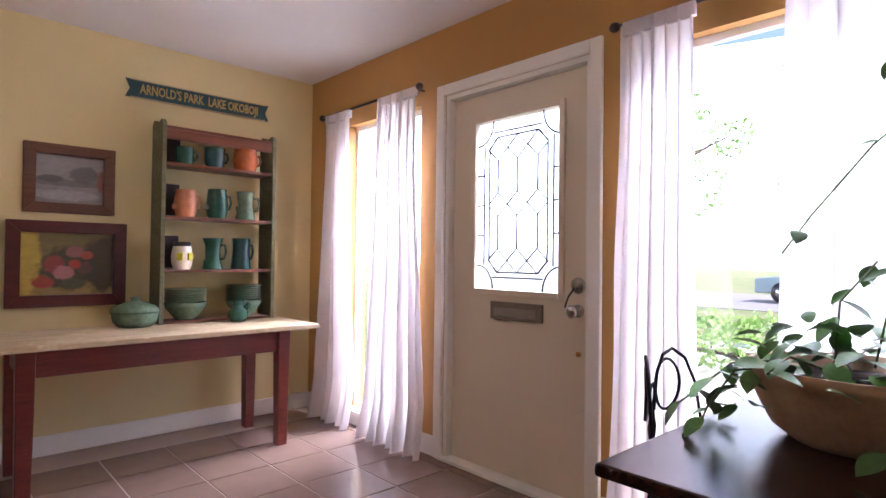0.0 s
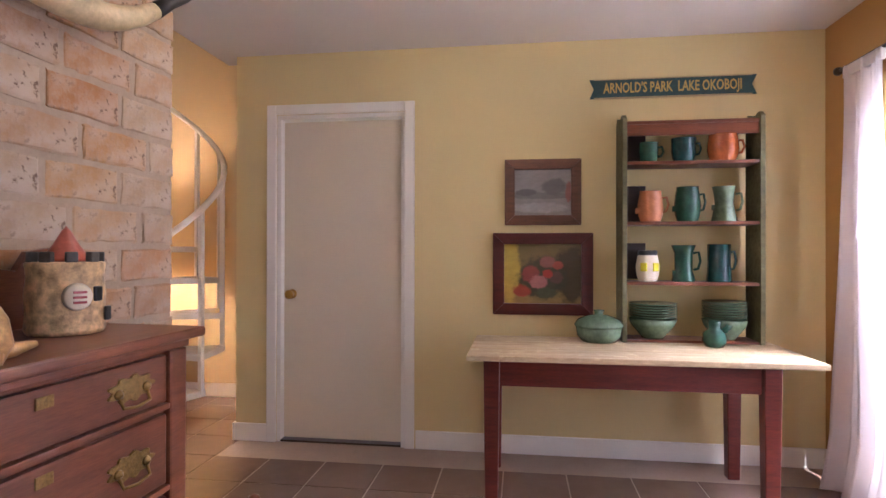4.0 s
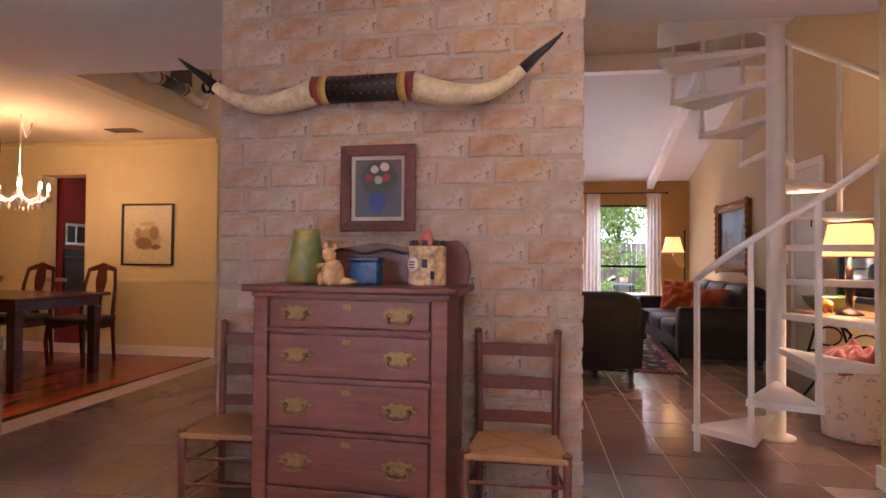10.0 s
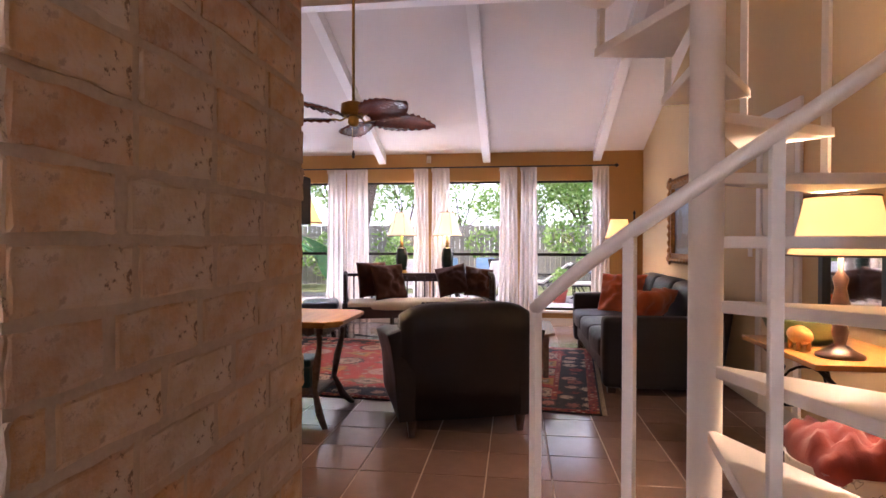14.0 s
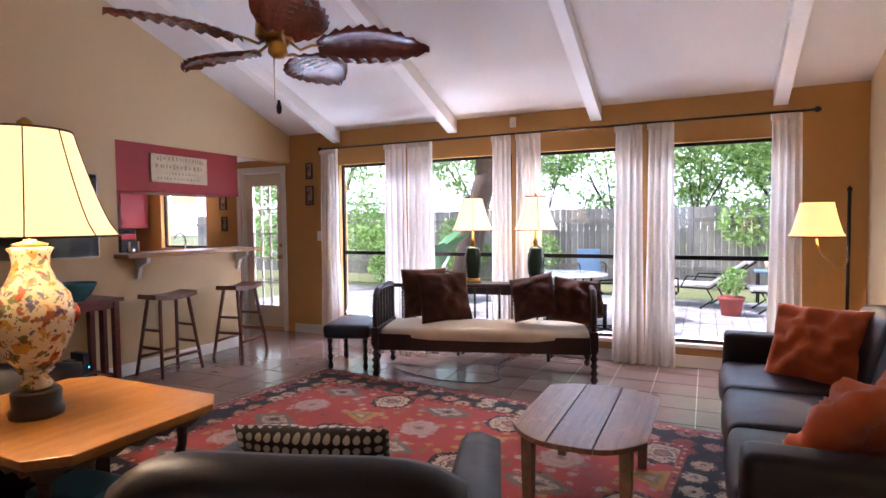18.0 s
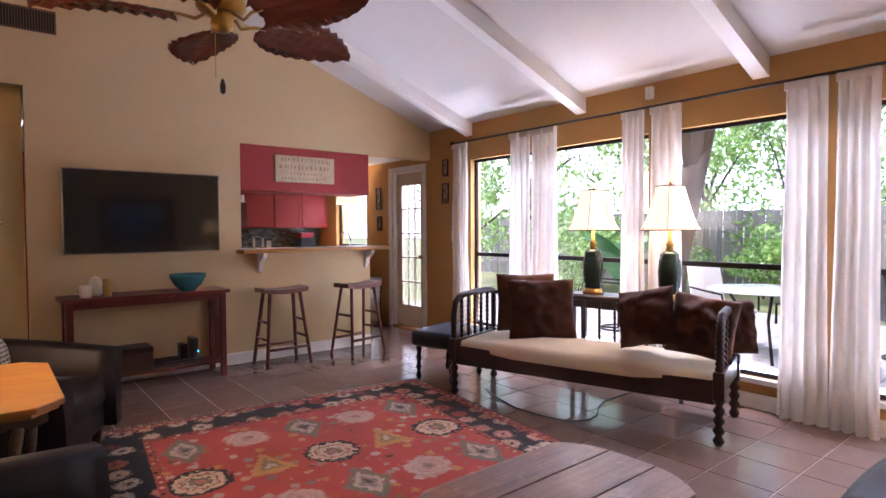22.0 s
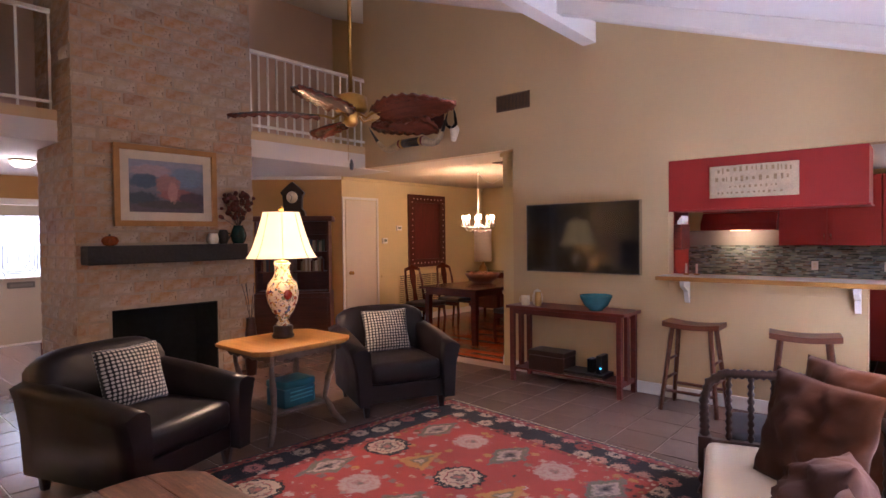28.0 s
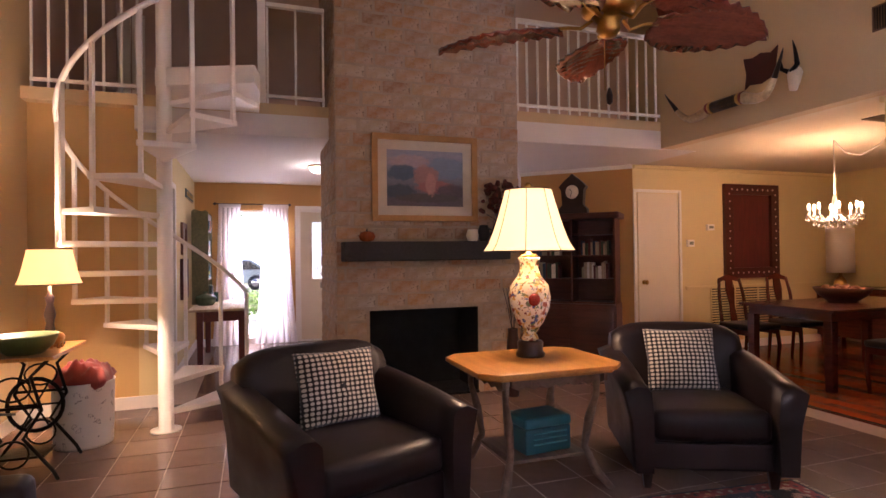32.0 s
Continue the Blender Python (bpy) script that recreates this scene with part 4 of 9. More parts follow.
def vine(pts, n, seed):
    part("stem", tube(pts, 0.0028, 5), STEM, pl)
    r2 = random.Random(seed)
    for k in range(n):
        u = (k + 0.6) / n * (len(pts) - 1)
        i = min(int(u), len(pts) - 2)
        p = Vector(pts[i]).lerp(Vector(pts[i + 1]), u - i)
        again(lf, pl, Matrix.Translation(p) @ T(rz=r2.uniform(0, 360), ry=r2.uniform(0, 50), rx=r2.uniform(-20, 20)) @ Matrix.Scale(r2.uniform(0.8, 1.25), 4))


vine([(-0.1, 0.12, 0.16), (-0.16, 0.2, 0.15), (-0.21, 0.24, 0.07), (-0.24, 0.25, 0.02)], 9, 1)
vine([(0.0, 0.15, 0.16), (-0.02, 0.26, 0.14), (-0.03, 0.34, 0.06), (-0.06, 0.38, 0.02)], 7, 2)
vine([(0.05, -0.02, 0.16), (0.08, -0.05, 0.35), (0.08, -0.09, 0.55), (0.05, -0.10, 0.75), (0.1, -0.06, 0.9)], 9, 3)
vine([(0.02, 0.05, 0.16), (0.12, 0.06, 0.3), (0.2, 0.0, 0.4)], 7, 6)
vine([(0.1, -0.1, 0.75), (0.15, 0.0, 0.68), (0.2, 0.14, 0.52), (0.24, 0.22, 0.42)], 2, 7)
vine([(-0.12, 0.0, 0.16), (-0.2, 0.08, 0.2), (-0.27, 0.1, 0.17)], 6, 5)

ch = thing("ice_cream_chair", T(1.26, 0.64, 0), "black wire parlour chair with heart-shaped twisted back", "chair")
part("seat", lathe([(0, 0.44), (0.18, 0.44), (0.19, 0.45), (0.18, 0.465), (0, 0.465)], 28), DKWOOD, ch)
part("seat_ring", tube([(0.19 * math.cos(a), 0.19 * math.sin(a), 0.44) for a in [2 * math.pi * k / 28 for k in range(28)]], 0.008, 6, closed=True), IRON, ch)
for a in (45, 135, 225, 315):
    ca, sa = math.cos(radians(a)), math.sin(radians(a))
    part("leg", tube([(0.15 * ca, 0.15 * sa, 0.44), (0.17 * ca, 0.17 * sa, 0.22), (0.22 * ca, 0.22 * sa, 0.0)], 0.008, 6), IRON, ch)
def bowed(x, z):
    """A point of the chair's back, which bends forward at the sides."""
    return (x, 0.195 - 2.0 * x * x, z)


for s in (-1, 1):
    stem = [bowed(s * (0.012 + 0.008 * math.sin(1.6 * k)), 0.44 + 0.024 * k) for k in range(15)]
    part("back_stem", tube(stem, 0.005, 6), IRON, ch)
    loop = [bowed(s * (0.075 + 0.052 * math.cos(q)), 0.765 + 0.072 * math.sin(q)) for q in [2 * math.pi * k / 20 for k in range(20)]]
    part("scroll", tube(loop, 0.0045, 6, closed=True), IRON, ch)
    arc = [bowed(s * 0.012, 0.70), bowed(s * 0.03, 0.80), bowed(s * 0.06, 0.85), bowed(s * 0.10, 0.865), bowed(s * 0.145, 0.835), bowed(s * 0.175, 0.76), bowed(s * 0.19, 0.66), bowed(s * 0.185, 0.46)]
    part("back_hoop", tube(arc, 0.0052, 6), IRON, ch)
ch.matrix_basis = T(1.57, 0.405, 0, rz=6)

# ---- entry: dresser with its things ----
dr = thing("chest_of_drawers", T(-0.525, 1.20, 0, rz=-SKEW) @ Matrix.Diagonal((0.92, 1.055, 0.953, 1)), "tall brown wooden chest of drawers with brass pulls before the brick", "dresser")
OLDBRASS = plain("antique_brass", "#8f7746", 0.38, metal=0.8, var=0.3, scale=60, bump=0.4, bscale=120)
CHESTW = wood("red_brown_chest_wood", "#5a2f1e", "#8a5236", 0.33, grain=(12, 1.2, 12))
# local x is depth: front at +0.22
part("body", box(-0.20, -0.375, 0.06, 0.205, 0.375, 1.02, 0.004), CHESTW, dr)
part("top", box(-0.215, -0.43, 1.02, 0.25, 0.43, 1.047, 0.01, seg=3), CHESTW, dr)
part("top_moulding", box(-0.20, -0.395, 0.998, 0.225, 0.395, 1.02, 0.006), CHESTW, dr)
for s in (-1, 1):
    part("corner_post", box(0.19, s * 0.385, 0.0, 0.225, s * 0.325, 0.998, 0.006), CHESTW, dr)
    part("corner_post_back", box(-0.2, s * 0.385, 0.0, -0.165, s * 0.33, 0.998, 0.006), CHESTW, dr)
zs = [(0.872, 0.99), (0.667, 0.842), (0.447, 0.637), (0.20, 0.417)]
for z0, z1 in zs:
    d = part("drawer", box(0.19, -0.318, z0, 0.222, 0.318, z1, 0.006), CHESTW, dr)
    part("drawer_rail", box(0.195, -0.325, z0 - 0.02, 0.226, 0.325, z0 - 0.004, 0.004), CHESTW, dr)
    for s in (-1, 1):
        y, z = s * 0.205, (z0 + z1) / 2 - 0.005
        lobes = []
        for k in range(56):
            a = 2 * math.pi * k / 56
            w = 1 + 0.13 * math.cos(9 * a) + 0.07 * math.cos(2 * a)
            lobes.append((0.058 * w * math.cos(a), 0.009 + 0.030 * w * math.sin(a)))
        part("pull_plate", prism(lobes, -0.003, 0.003, 0.0015, m=T(0.2245, y, z, rz=90, rx=90)), OLDBRASS, d, "ornate brass drawer plate")
        for u in (-0.04, 0.04):
            part("boss", lathe([(0.012, 0), (0.010, 0.006), (0.004, 0.009), (0, 0.014)], 10, m=T(0.227, y + u, z + 0.004, ry=90)), OLDBRASS, d)
        part("pull", tube([(0.228, y - 0.04, z), (0.240, y - 0.038, z - 0.026), (0.243, y, z - 0.032), (0.240, y + 0.038, z - 0.026), (0.228, y + 0.04, z)], 0.004, 6), OLDBRASS, d, "brass drawer pull")
    part("keyhole_plate", box(0.222, -0.018, z1 - 0.04, 0.226, 0.018, z1 - 0.016, 0.006), OLDBRASS, d)
part("backsplash", prism([(-0.40, 0), (0.40, 0), (0.415, 0.06), (0.40, 0.16), (0.36, 0.21), (0.30, 0.20), (0.27, 0.15), (0.16, 0.17), (0.0, 0.195), (-0.16, 0.17), (-0.27, 0.15), (-0.30, 0.20), (-0.36, 0.21), (-0.40, 0.16), (-0.415, 0.06)], -0.0125, 0.0125, 0.004, m=T(-0.195, 0, 1.047, rz=90, rx=90)), CHESTW, dr)
part("carving", tube([(-0.178, -0.2 + 0.04 * k, 1.20 + 0.012 * math.sin(1.3 * k)) for k in range(11)], 0.008, 6), DKWOOD, dr)
TOPZ = 0.9985
v = thing("green_vase", T(-0.47, 0.955, TOPZ) @ Matrix.Diagonal((0.8, 0.8, 0.87, 1)), "tall matte green and yellow vase on the chest", "vase")
n = Net("green_yellow_glaze")
sp = n.t.nodes.new("ShaderNodeSeparateXYZ")
n.link(n.coord, sp.inputs[0])
n.color(n.mix(n.ramp(n.noise(9, 4), [(0.35, (0, 0, 0)), (0.6, (0.8, 0.8, 0.8))]), lin("#4f6b33"), lin("#a58c3c")))
n.put(Roughness=0.35)
n.bump(n.noise(60, 3), 0.15, 0.004)
part("body", lathe([(0, 0), (0.085, 0), (0.098, 0.02), (0.098, 0.08), (0.082, 0.18), (0.07, 0.25), (0.074, 0.27), (0.068, 0.27), (0.06, 0.24), (0, 0.2)], 28), n.mat, v)
fg = thing("animal_figurine", T(-0.37, 1.11, TOPZ), "tan glazed seated animal figurine with raised paw on the chest", "figurine")
fb = lathe([(0, 0), (0.035, 0.0), (0.05, 0.03), (0.042, 0.075), (0.028, 0.10), (0, 0.11)], 14)
lathe([(0, -0.03), (0.022, -0.02), (0.03, 0.0), (0.022, 0.022), (0, 0.03)], 12, bm=fb, m=T(0.01, -0.012, 0.125, rx=15))
for s in (-1, 1):
    lathe([(0, 0), (0.011, 0.008), (0.008, 0.028), (0, 0.036)], 8, bm=fb, m=T(0.0, -0.012 + s * 0.018, 0.142))
    lathe([(0.01, 0), (0.012, 0.04), (0, 0.06)], 8, bm=fb, m=T(0.035, s * 0.02 - 0.02, 0.0))
tube([(0, 0.03, 0.02), (0, 0.07, 0.015), (0.01, 0.105, 0.02)], [0.02, 0.014, 0.006], 8, bm=fb)
tube([(0.02, -0.03, 0.085), (0.05, -0.045, 0.08)], 0.009, 7, bm=fb)
part("body", fb, plain("tan_cream_glaze", "#c39c66", 0.3, var=0.5, scale=22, bump=0.2, bscale=60), fg)
bx_ = thing("blue_box", T(-0.545, 1.20, TOPZ), "small blue mottled glazed planter on the chest", "planter")
part("body", prism([(-0.06, -0.045), (0.06, -0.045), (0.075, 0.0), (0.06, 0.045), (-0.06, 0.045), (-0.075, 0)], 0, 0.105, 0.012, m=T(rz=90)), plain("blue_mottled_glaze", "#2f5f92", 0.2, var=0.8, scale=40, bump=0.3, bscale=60), bx_)
part("lip", prism([(-0.067, -0.052), (0.067, -0.052), (0.083, 0.0), (0.067, 0.052), (-0.067, 0.052), (-0.083, 0)], 0.10, 0.118, 0.006, m=T(rz=90)), plain("blue_lip_glaze", "#1f3350", 0.2, var=0.5, scale=40), bx_)
STONEY = plain("mottled_stoneware", "#c9a878", 0.45, var=0.6, scale=32, bump=0.9, bscale=34)
cj = thing("cookie_jar", T(-0.53, 1.475, TOPZ) @ Matrix.Scale(0.88, 4), "castle-shaped stoneware cookie jar with pink cone lid on the chest", "jar")
part("body", lathe([(0, 0), (0.088, 0), (0.094, 0.012), (0.09, 0.05), (0.093, 0.10), (0.088, 0.15), (0.092, 0.185), (0.085, 0.19), (0, 0.19)], 26), STONEY, cj)
for k in range(9):
    a = 2 * math.pi * k / 9
    part("battlement", box(-0.014, -0.01, 0, 0.014, 0.01, 0.028, 0.004), plain("grey_stone_glaze", "#4a4640", 0.5, var=0.3, scale=30), cj).matrix_basis = T(0.078 * math.cos(a), 0.078 * math.sin(a), 0.188, rz=math.degrees(a) + 90)
part("lid", lathe([(0.055, 0.19), (0.055, 0.20), (0.03, 0.235), (0.012, 0.27), (0, 0.285)], 20), plain("pink_cone_glaze", "#c0674f", 0.3, var=0.2, scale=20), cj, "pink cone-shaped lid")
part("window_opening", box(0.086, -0.012, 0.085, 0.097, 0.016, 0.125, 0.006), BLACK, cj)
part("window_opening", box(0.086, 0.03, 0.03, 0.096, 0.05, 0.07, 0.006), BLACK, cj)
pq = part("plaque", lathe([(0, 0.012), (0.03, 0.012), (0.036, 0.0)], 18, m=T(0.078, -0.052, 0.10, ry=90, rz=-32)), CREAM, cj, "white plaque with red marks")
MARK = plain("red_marking", "#a23b3b", 0.4)
for k in range(3):
    part("mark", box(-0.015, -0.003, -0.003, 0.015, 0.003, 0.003), MARK, pq).matrix_basis = T(0.092, -0.058, 0.112 - 0.013 * k, rz=58)


def ladder_chair(m, label):
    """A ladder-back chair; local front is +x."""
    t = thing("ladder_back_chair", m, label, "chair", "ladder-back chairs by the chest")
    for s in (-1, 1):
        y = s * 0.185
        part("back_post", tube([(-0.17, y, 0), (-0.17, y, 0.45), (-0.20, y * 1.06, 0.86)], [0.019, 0.02, 0.018], 10), BRWOOD, t)
        part("post_cap", lathe([(0.019, 0), (0.021, 0.012), (0.0, 0.022)], 10, m=T(-0.20, y * 1.06, 0.855)), BRWOOD, t)
        part("front_leg", tube([(0.18, s * 0.22, 0), (0.18, s * 0.22, 0.395)], [0.018, 0.02], 10), BRWOOD, t)
        part("leg_cap", lathe([(0.022, 0), (0.024, 0.012), (0, 0.025)], 10, m=T(0.18, s * 0.22, 0.392)), BRWOOD, t)
        for z in (0.12, 0.24):
            part("side_rung", tube([(-0.17, y, z), (0.18, s * 0.22, z)], 0.009, 8), BRWOOD, t)
    for z in (0.465, 0.62, 0.775):
        x = -0.17 - 0.03 * (z - 0.45) / 0.41
        arc = [(x - 0.012 * math.cos(math.pi * (k / 8 - 0.5)), -0.185 + 0.37 * k / 8) for k in range(9)]
        part("back_slat", prism(arc + [(a + 0.01, c) for a, c in arc[::-1]], z - 0.03, z + 0.028, 0.003), BRWOOD, t)
    for z in (0.15, 0.27):
        part("front_rung", tube([(0.18, -0.22, z), (0.18, 0.22, z)], 0.009, 8), BRWOOD, t)
    part("back_rung", tube([(-0.17, -0.185, 0.25), (-0.17, 0.185, 0.25)], 0.009, 8), BRWOOD, t)
    rush = plain("woven_rush", "#ab7d4c", 0.85, var=0.25, scale=30, bump=0.7, bscale=70, stretch=(1, 9, 1))
    c = (0.01, 0)
    corners = [(-0.175, -0.19), (0.20, -0.225), (0.20, 0.225), (-0.175, 0.19)]
    for k in range(4):
        p, q = corners[k], corners[(k + 1) % 4]
        part("rush_panel", prism([p, q, c], 0.365, 0.392, 0.006), rush, t)
    return t


ladder_chair(T(-0.495, 1.858, 0) @ Matrix.Diagonal((0.84, 0.88, 0.925, 1)), "brown ladder-back chair with woven rush seat beside the chest")
ladder_chair(T(-0.555, 0.625, 0, rz=3) @ Matrix.Diagonal((0.84, 0.88, 0.925, 1)), "brown ladder-back chair with rush seat against the brick")

# longhorns on the chimney
def longhorn(m, span, label, tip_up, with_hide=False, s=1.0):
    t = thing("mounted_longhorns", m, label, "horns")
    HORN = plain("pale_horn", "#c9b489", 0.35, var=0.4, scale=5, bump=0.3, bscale=30)
    TIP = plain("black_horn_tip", "#241c19", 0.35, var=0.2, scale=12)
    LEATH = plain("tooled_dark_leather", "#251816", 0.4, var=0.2, scale=20, bump=0.5, bscale=60)
    part("wrap", tube([(0, -0.20 * s, 0), (0, 0.20 * s, 0)], 0.062 * s, 20), LEATH, t, "dark studded leather wrap")
    band = {0.228: "#7a2a1c", 0.19: "#c09a4a"}
    for y, c in band.items():
        mt = plain("band_" + c[1:], c, 0.5, var=0.15, scale=20)
        for sg_ in (-1, 1):
            part("band", tube([(0, sg_ * (y - 0.019) * s, 0), (0, sg_ * (y + 0.019) * s, 0)], 0.0655 * s, 20), mt, t, "coloured leather band")
    st = part("stud", lathe([(0, 0), (0.004, 0), (0, 0.004)], 6), BRASS, t)
    st.matrix_basis = T(0.063 * s, 0, 0, ry=90)
    for i in range(-4, 5):
        for a in (-35, 0, 35):
            if i or a:
                again(st, t, T(0.0625 * s * math.cos(radians(a)), i * 0.038 * s, 0.0625 * s * math.sin(radians(a)), ry=90))
    for sg_ in (-1, 1):
        L = span / 2
        pts, rs = [], []
        for k in range(13):
            u = k / 12
            y = 0.23 * s + (L - 0.23 * s) * u
            z = -0.058 * s * math.sin(math.pi * min(1, u * 1.2)) + tip_up * max(0, u - 0.45) ** 2 * 3.3
            pts.append((0.10 * u * u, sg_ * y, z))
            rs.append(0.06 * s * (1 - u) ** 0.75 + 0.004)
        part("horn", tube(pts[:10], rs[:10], 14), HORN, t)
        part("horn_tip", tube(pts[9:], [r * 1.03 for r in rs[9:]], 12), TIP, t, "black horn tip")
    return t


longhorn(T(brick_x(1.145) + 0.072, 1.145, 1.90, rz=-SKEW), 1.80, "wide pale steer horns with leather wrap mounted on the brick", 0.16)
picture("framed_bouquet", 0.362, 0.405, 0.05, 0.03, wood("carved_brown_frame", "#47200f", "#753a22", 0.5), painting("bouquet_painting", 0.23, 0.32, "#5b4a42", "#4a4a52", [(0, 0.05, 0.09, 0.08, "#26301f"), (-0.005, -0.06, 0.042, 0.055, "#1c2f78"), (-0.02, 0.09, 0.02, 0.018, "#c9b9a0"), (0.03, 0.10, 0.022, 0.02, "#d0c3ac"), (0.04, 0.05, 0.02, 0.018, "#a32a2a"), (-0.05, 0.05, 0.022, 0.02, "#8f2226"), (0.0, 0.04, 0.02, 0.02, "#b9a58c"), (0.01, 0.0, 0.05, 0.02, "#2c3a22")], 0.35, 40.0), T(brick_x(1.203) + 0.012, 1.203, 1.44, rz=90 - SKEW), "carved brown-framed painting of flowers in a blue vase", 0.018, plain("bone_liner", "#b9ad98", 0.7))

# ---- spiral stair ----
SX, SY, SR, RISE, STEP, A0 = -2.02, 3.465, 0.70, 0.2142, 26.0, -58
st = thing("spiral_staircase", T(SX, SY, 0), "white painted steel spiral staircase rising to the loft", "staircase")
part("pole", lathe([(0.11, 0), (0.11, 0.012), (0.055, 0.014), (0.055, 3.72), (0.06, 3.73), (0, 3.76)], 24), STEEL, st, "round white centre pole")


def tread_mesh():
    b = B()
    a1, a2, th = radians(-2), radians(STEP + 2), 0.04
    pts = [(0.05 * math.cos(a1), 0.05 * math.sin(a1)), (SR * math.cos(a1), SR * math.sin(a1)), (SR * math.cos(a2), SR * math.sin(a2)), (0.05 * math.cos(a2), 0.05 * math.sin(a2))]
    return prism(pts, -th, 0, 0.005)


steps = 12
tr = None
for k in range(steps):
    m = T(z=0.15 + RISE * k, rz=A0 + STEP * k)
    if tr is None:
        tr = part("tread", tread_mesh(), STEEL, st)
        tr.matrix_basis = m
        bal = part("baluster", box(SR - 0.030, -0.014, -0.235, SR - 0.004, 0.014, 0.86, 0.002, seg=1), STEEL, st)
        bal.matrix_basis = m
    else:
        again(tr, st, m)
        again(bal, st, m)
rail = []
for k in range(steps * 4 + 1):
    u = k / 4
    a = radians(A0 + STEP * u)
    rail.append(((SR - 0.015) * math.cos(a), (SR - 0.015) * math.sin(a), 0.15 + RISE * u + 0.86))
part("handrail", tube(rail, 0.019, 10), STEEL, st, "curved white handrail")
part("platform", prism([(-0.02, 0.06), (-0.30, -0.66), (-0.05, -0.70), (0.62, -0.70), (0.62, 0.06)], 2.62, 2.76, 0.008), STEEL, st)
part("newel", box(0.63, -0.76, 2.72, 0.70, -0.69, 3.9, 0.006), STEEL, st)


# ---- loft balustrades ----
def balustrade(name, x, y0, y1, zf, label, pitch=0.115):
    t = thing(name, T(x, 0, zf), label, "railing", "loft railings")
    part("top_rail", box(-0.025, y0, 0.90, 0.025, y1, 0.94, 0.005), STEEL, t)
    part("bottom_rail", box(-0.015, y0, 0.06, 0.015, y1, 0.09, 0.004), STEEL, t)
    n = max(2, int((y1 - y0) / pitch))
    first = None
    for k in range(n + 1):
        y = y0 + (y1 - y0) * k / n
        if first is None:
            first = part("baluster", box(-0.01, -0.01, 0.0, 0.01, 0.01, 0.90, 0.002), STEEL, t)
            first.matrix_basis = T(0, y + 0.012, 0)
        else:
            again(first, t, T(0, y - (0.012 if k == n else 0), 0))
    return t


balustrade("loft_railing", EDGE + 0.05, YT - 0.1, CY0 - 0.03, LOFT, "white painted railing along the loft edge")
balustrade("loft_railing", -1.35, CY1 + 0.03, 2.70, LOFT, "white railing between chimney and stair", 0.26)
balustrade("loft_railing", -1.33, 3.75, 4.55, LOFT, "white railing beside the stair top")

d6 = tagged(new("door_6"), "white painted pair of narrow doors in the loft", "door", kind="structure")
for a_, c_ in ((4.24, 4.40), (4.42, 4.58)):
    part("door_leaf", box(2.02, a_, LOFT + 0.01, 2.046, c_, LOFT + 2.0, 0.003), DOORW, d6)
knob(d6, T(2.02, 4.385, LOFT + 0.98, ry=-90))

# ---- seating ----
LEATHER = plain("dark_brown_leather", "#190f10", 0.43, Specular_IOR_Level=0.32, var=0.25, scale=4, bump=0.22, bscale=120)
FOOT = DKWOOD


def houndstooth():
    n = Net("checked_wool")
    mp = n.node("ShaderNodeMapping", Scale=(40, 40, 0))
    n.link(n.coord, mp.inputs["Vector"])
    dots = n.node("ShaderNodeTexVoronoi", Scale=1.0, Randomness=0.06)
    n.link(mp.outputs["Vector"], dots.inputs["Vector"])
    n.color(n.ramp(dots.outputs["Distance"], [(0.33, lin("#b9ae9c")), (0.40, lin("#150e0e"))]))
    n.put(Roughness=0.9, Sheen_Weight=0.3)
    n.bump(n.noise(300, 2), 0.3, 0.002)
    return n.mat


CHECK = houndstooth()


def soft_box(x0, y0, z0, x1, y1, z1, r, puffy=0.0, cuts=0, seed=0):
    """An upholstered block: rounded edges, faces swelling outward a little."""
    b = box(x0, y0, z0, x1, y1, z1, r, seg=4)
    if puffy:
        bmesh.ops.subdivide_edges(b, edges=[e for e in b.edges if e.calc_length() > 0.12], cuts=3, use_grid_fill=True)
        c = Vector(((x0 + x1) / 2, (y0 + y1) / 2, (z0 + z1) / 2))
        h = Vector(((x1 - x0) / 2, (y1 - y0) / 2, (z1 - z0) / 2))
        for v in b.verts:
            d = v.co - c
            q = [min(1, abs(d[i]) / h[i]) for i in range(3)]
            for i in range(3):
                j, k = (i + 1) % 3, (i + 2) % 3
                v.co[i] += math.copysign(1, d[i]) * q[i] ** 3 * puffy * (1 - q[j] ** 2) * (1 - q[k] ** 2)
            v.co.z += 0.004 * noise.noise((v.co.x * 6 + seed, v.co.y * 6, v.co.z * 6))
    for f in b.faces:
        f.smooth = True
    return b


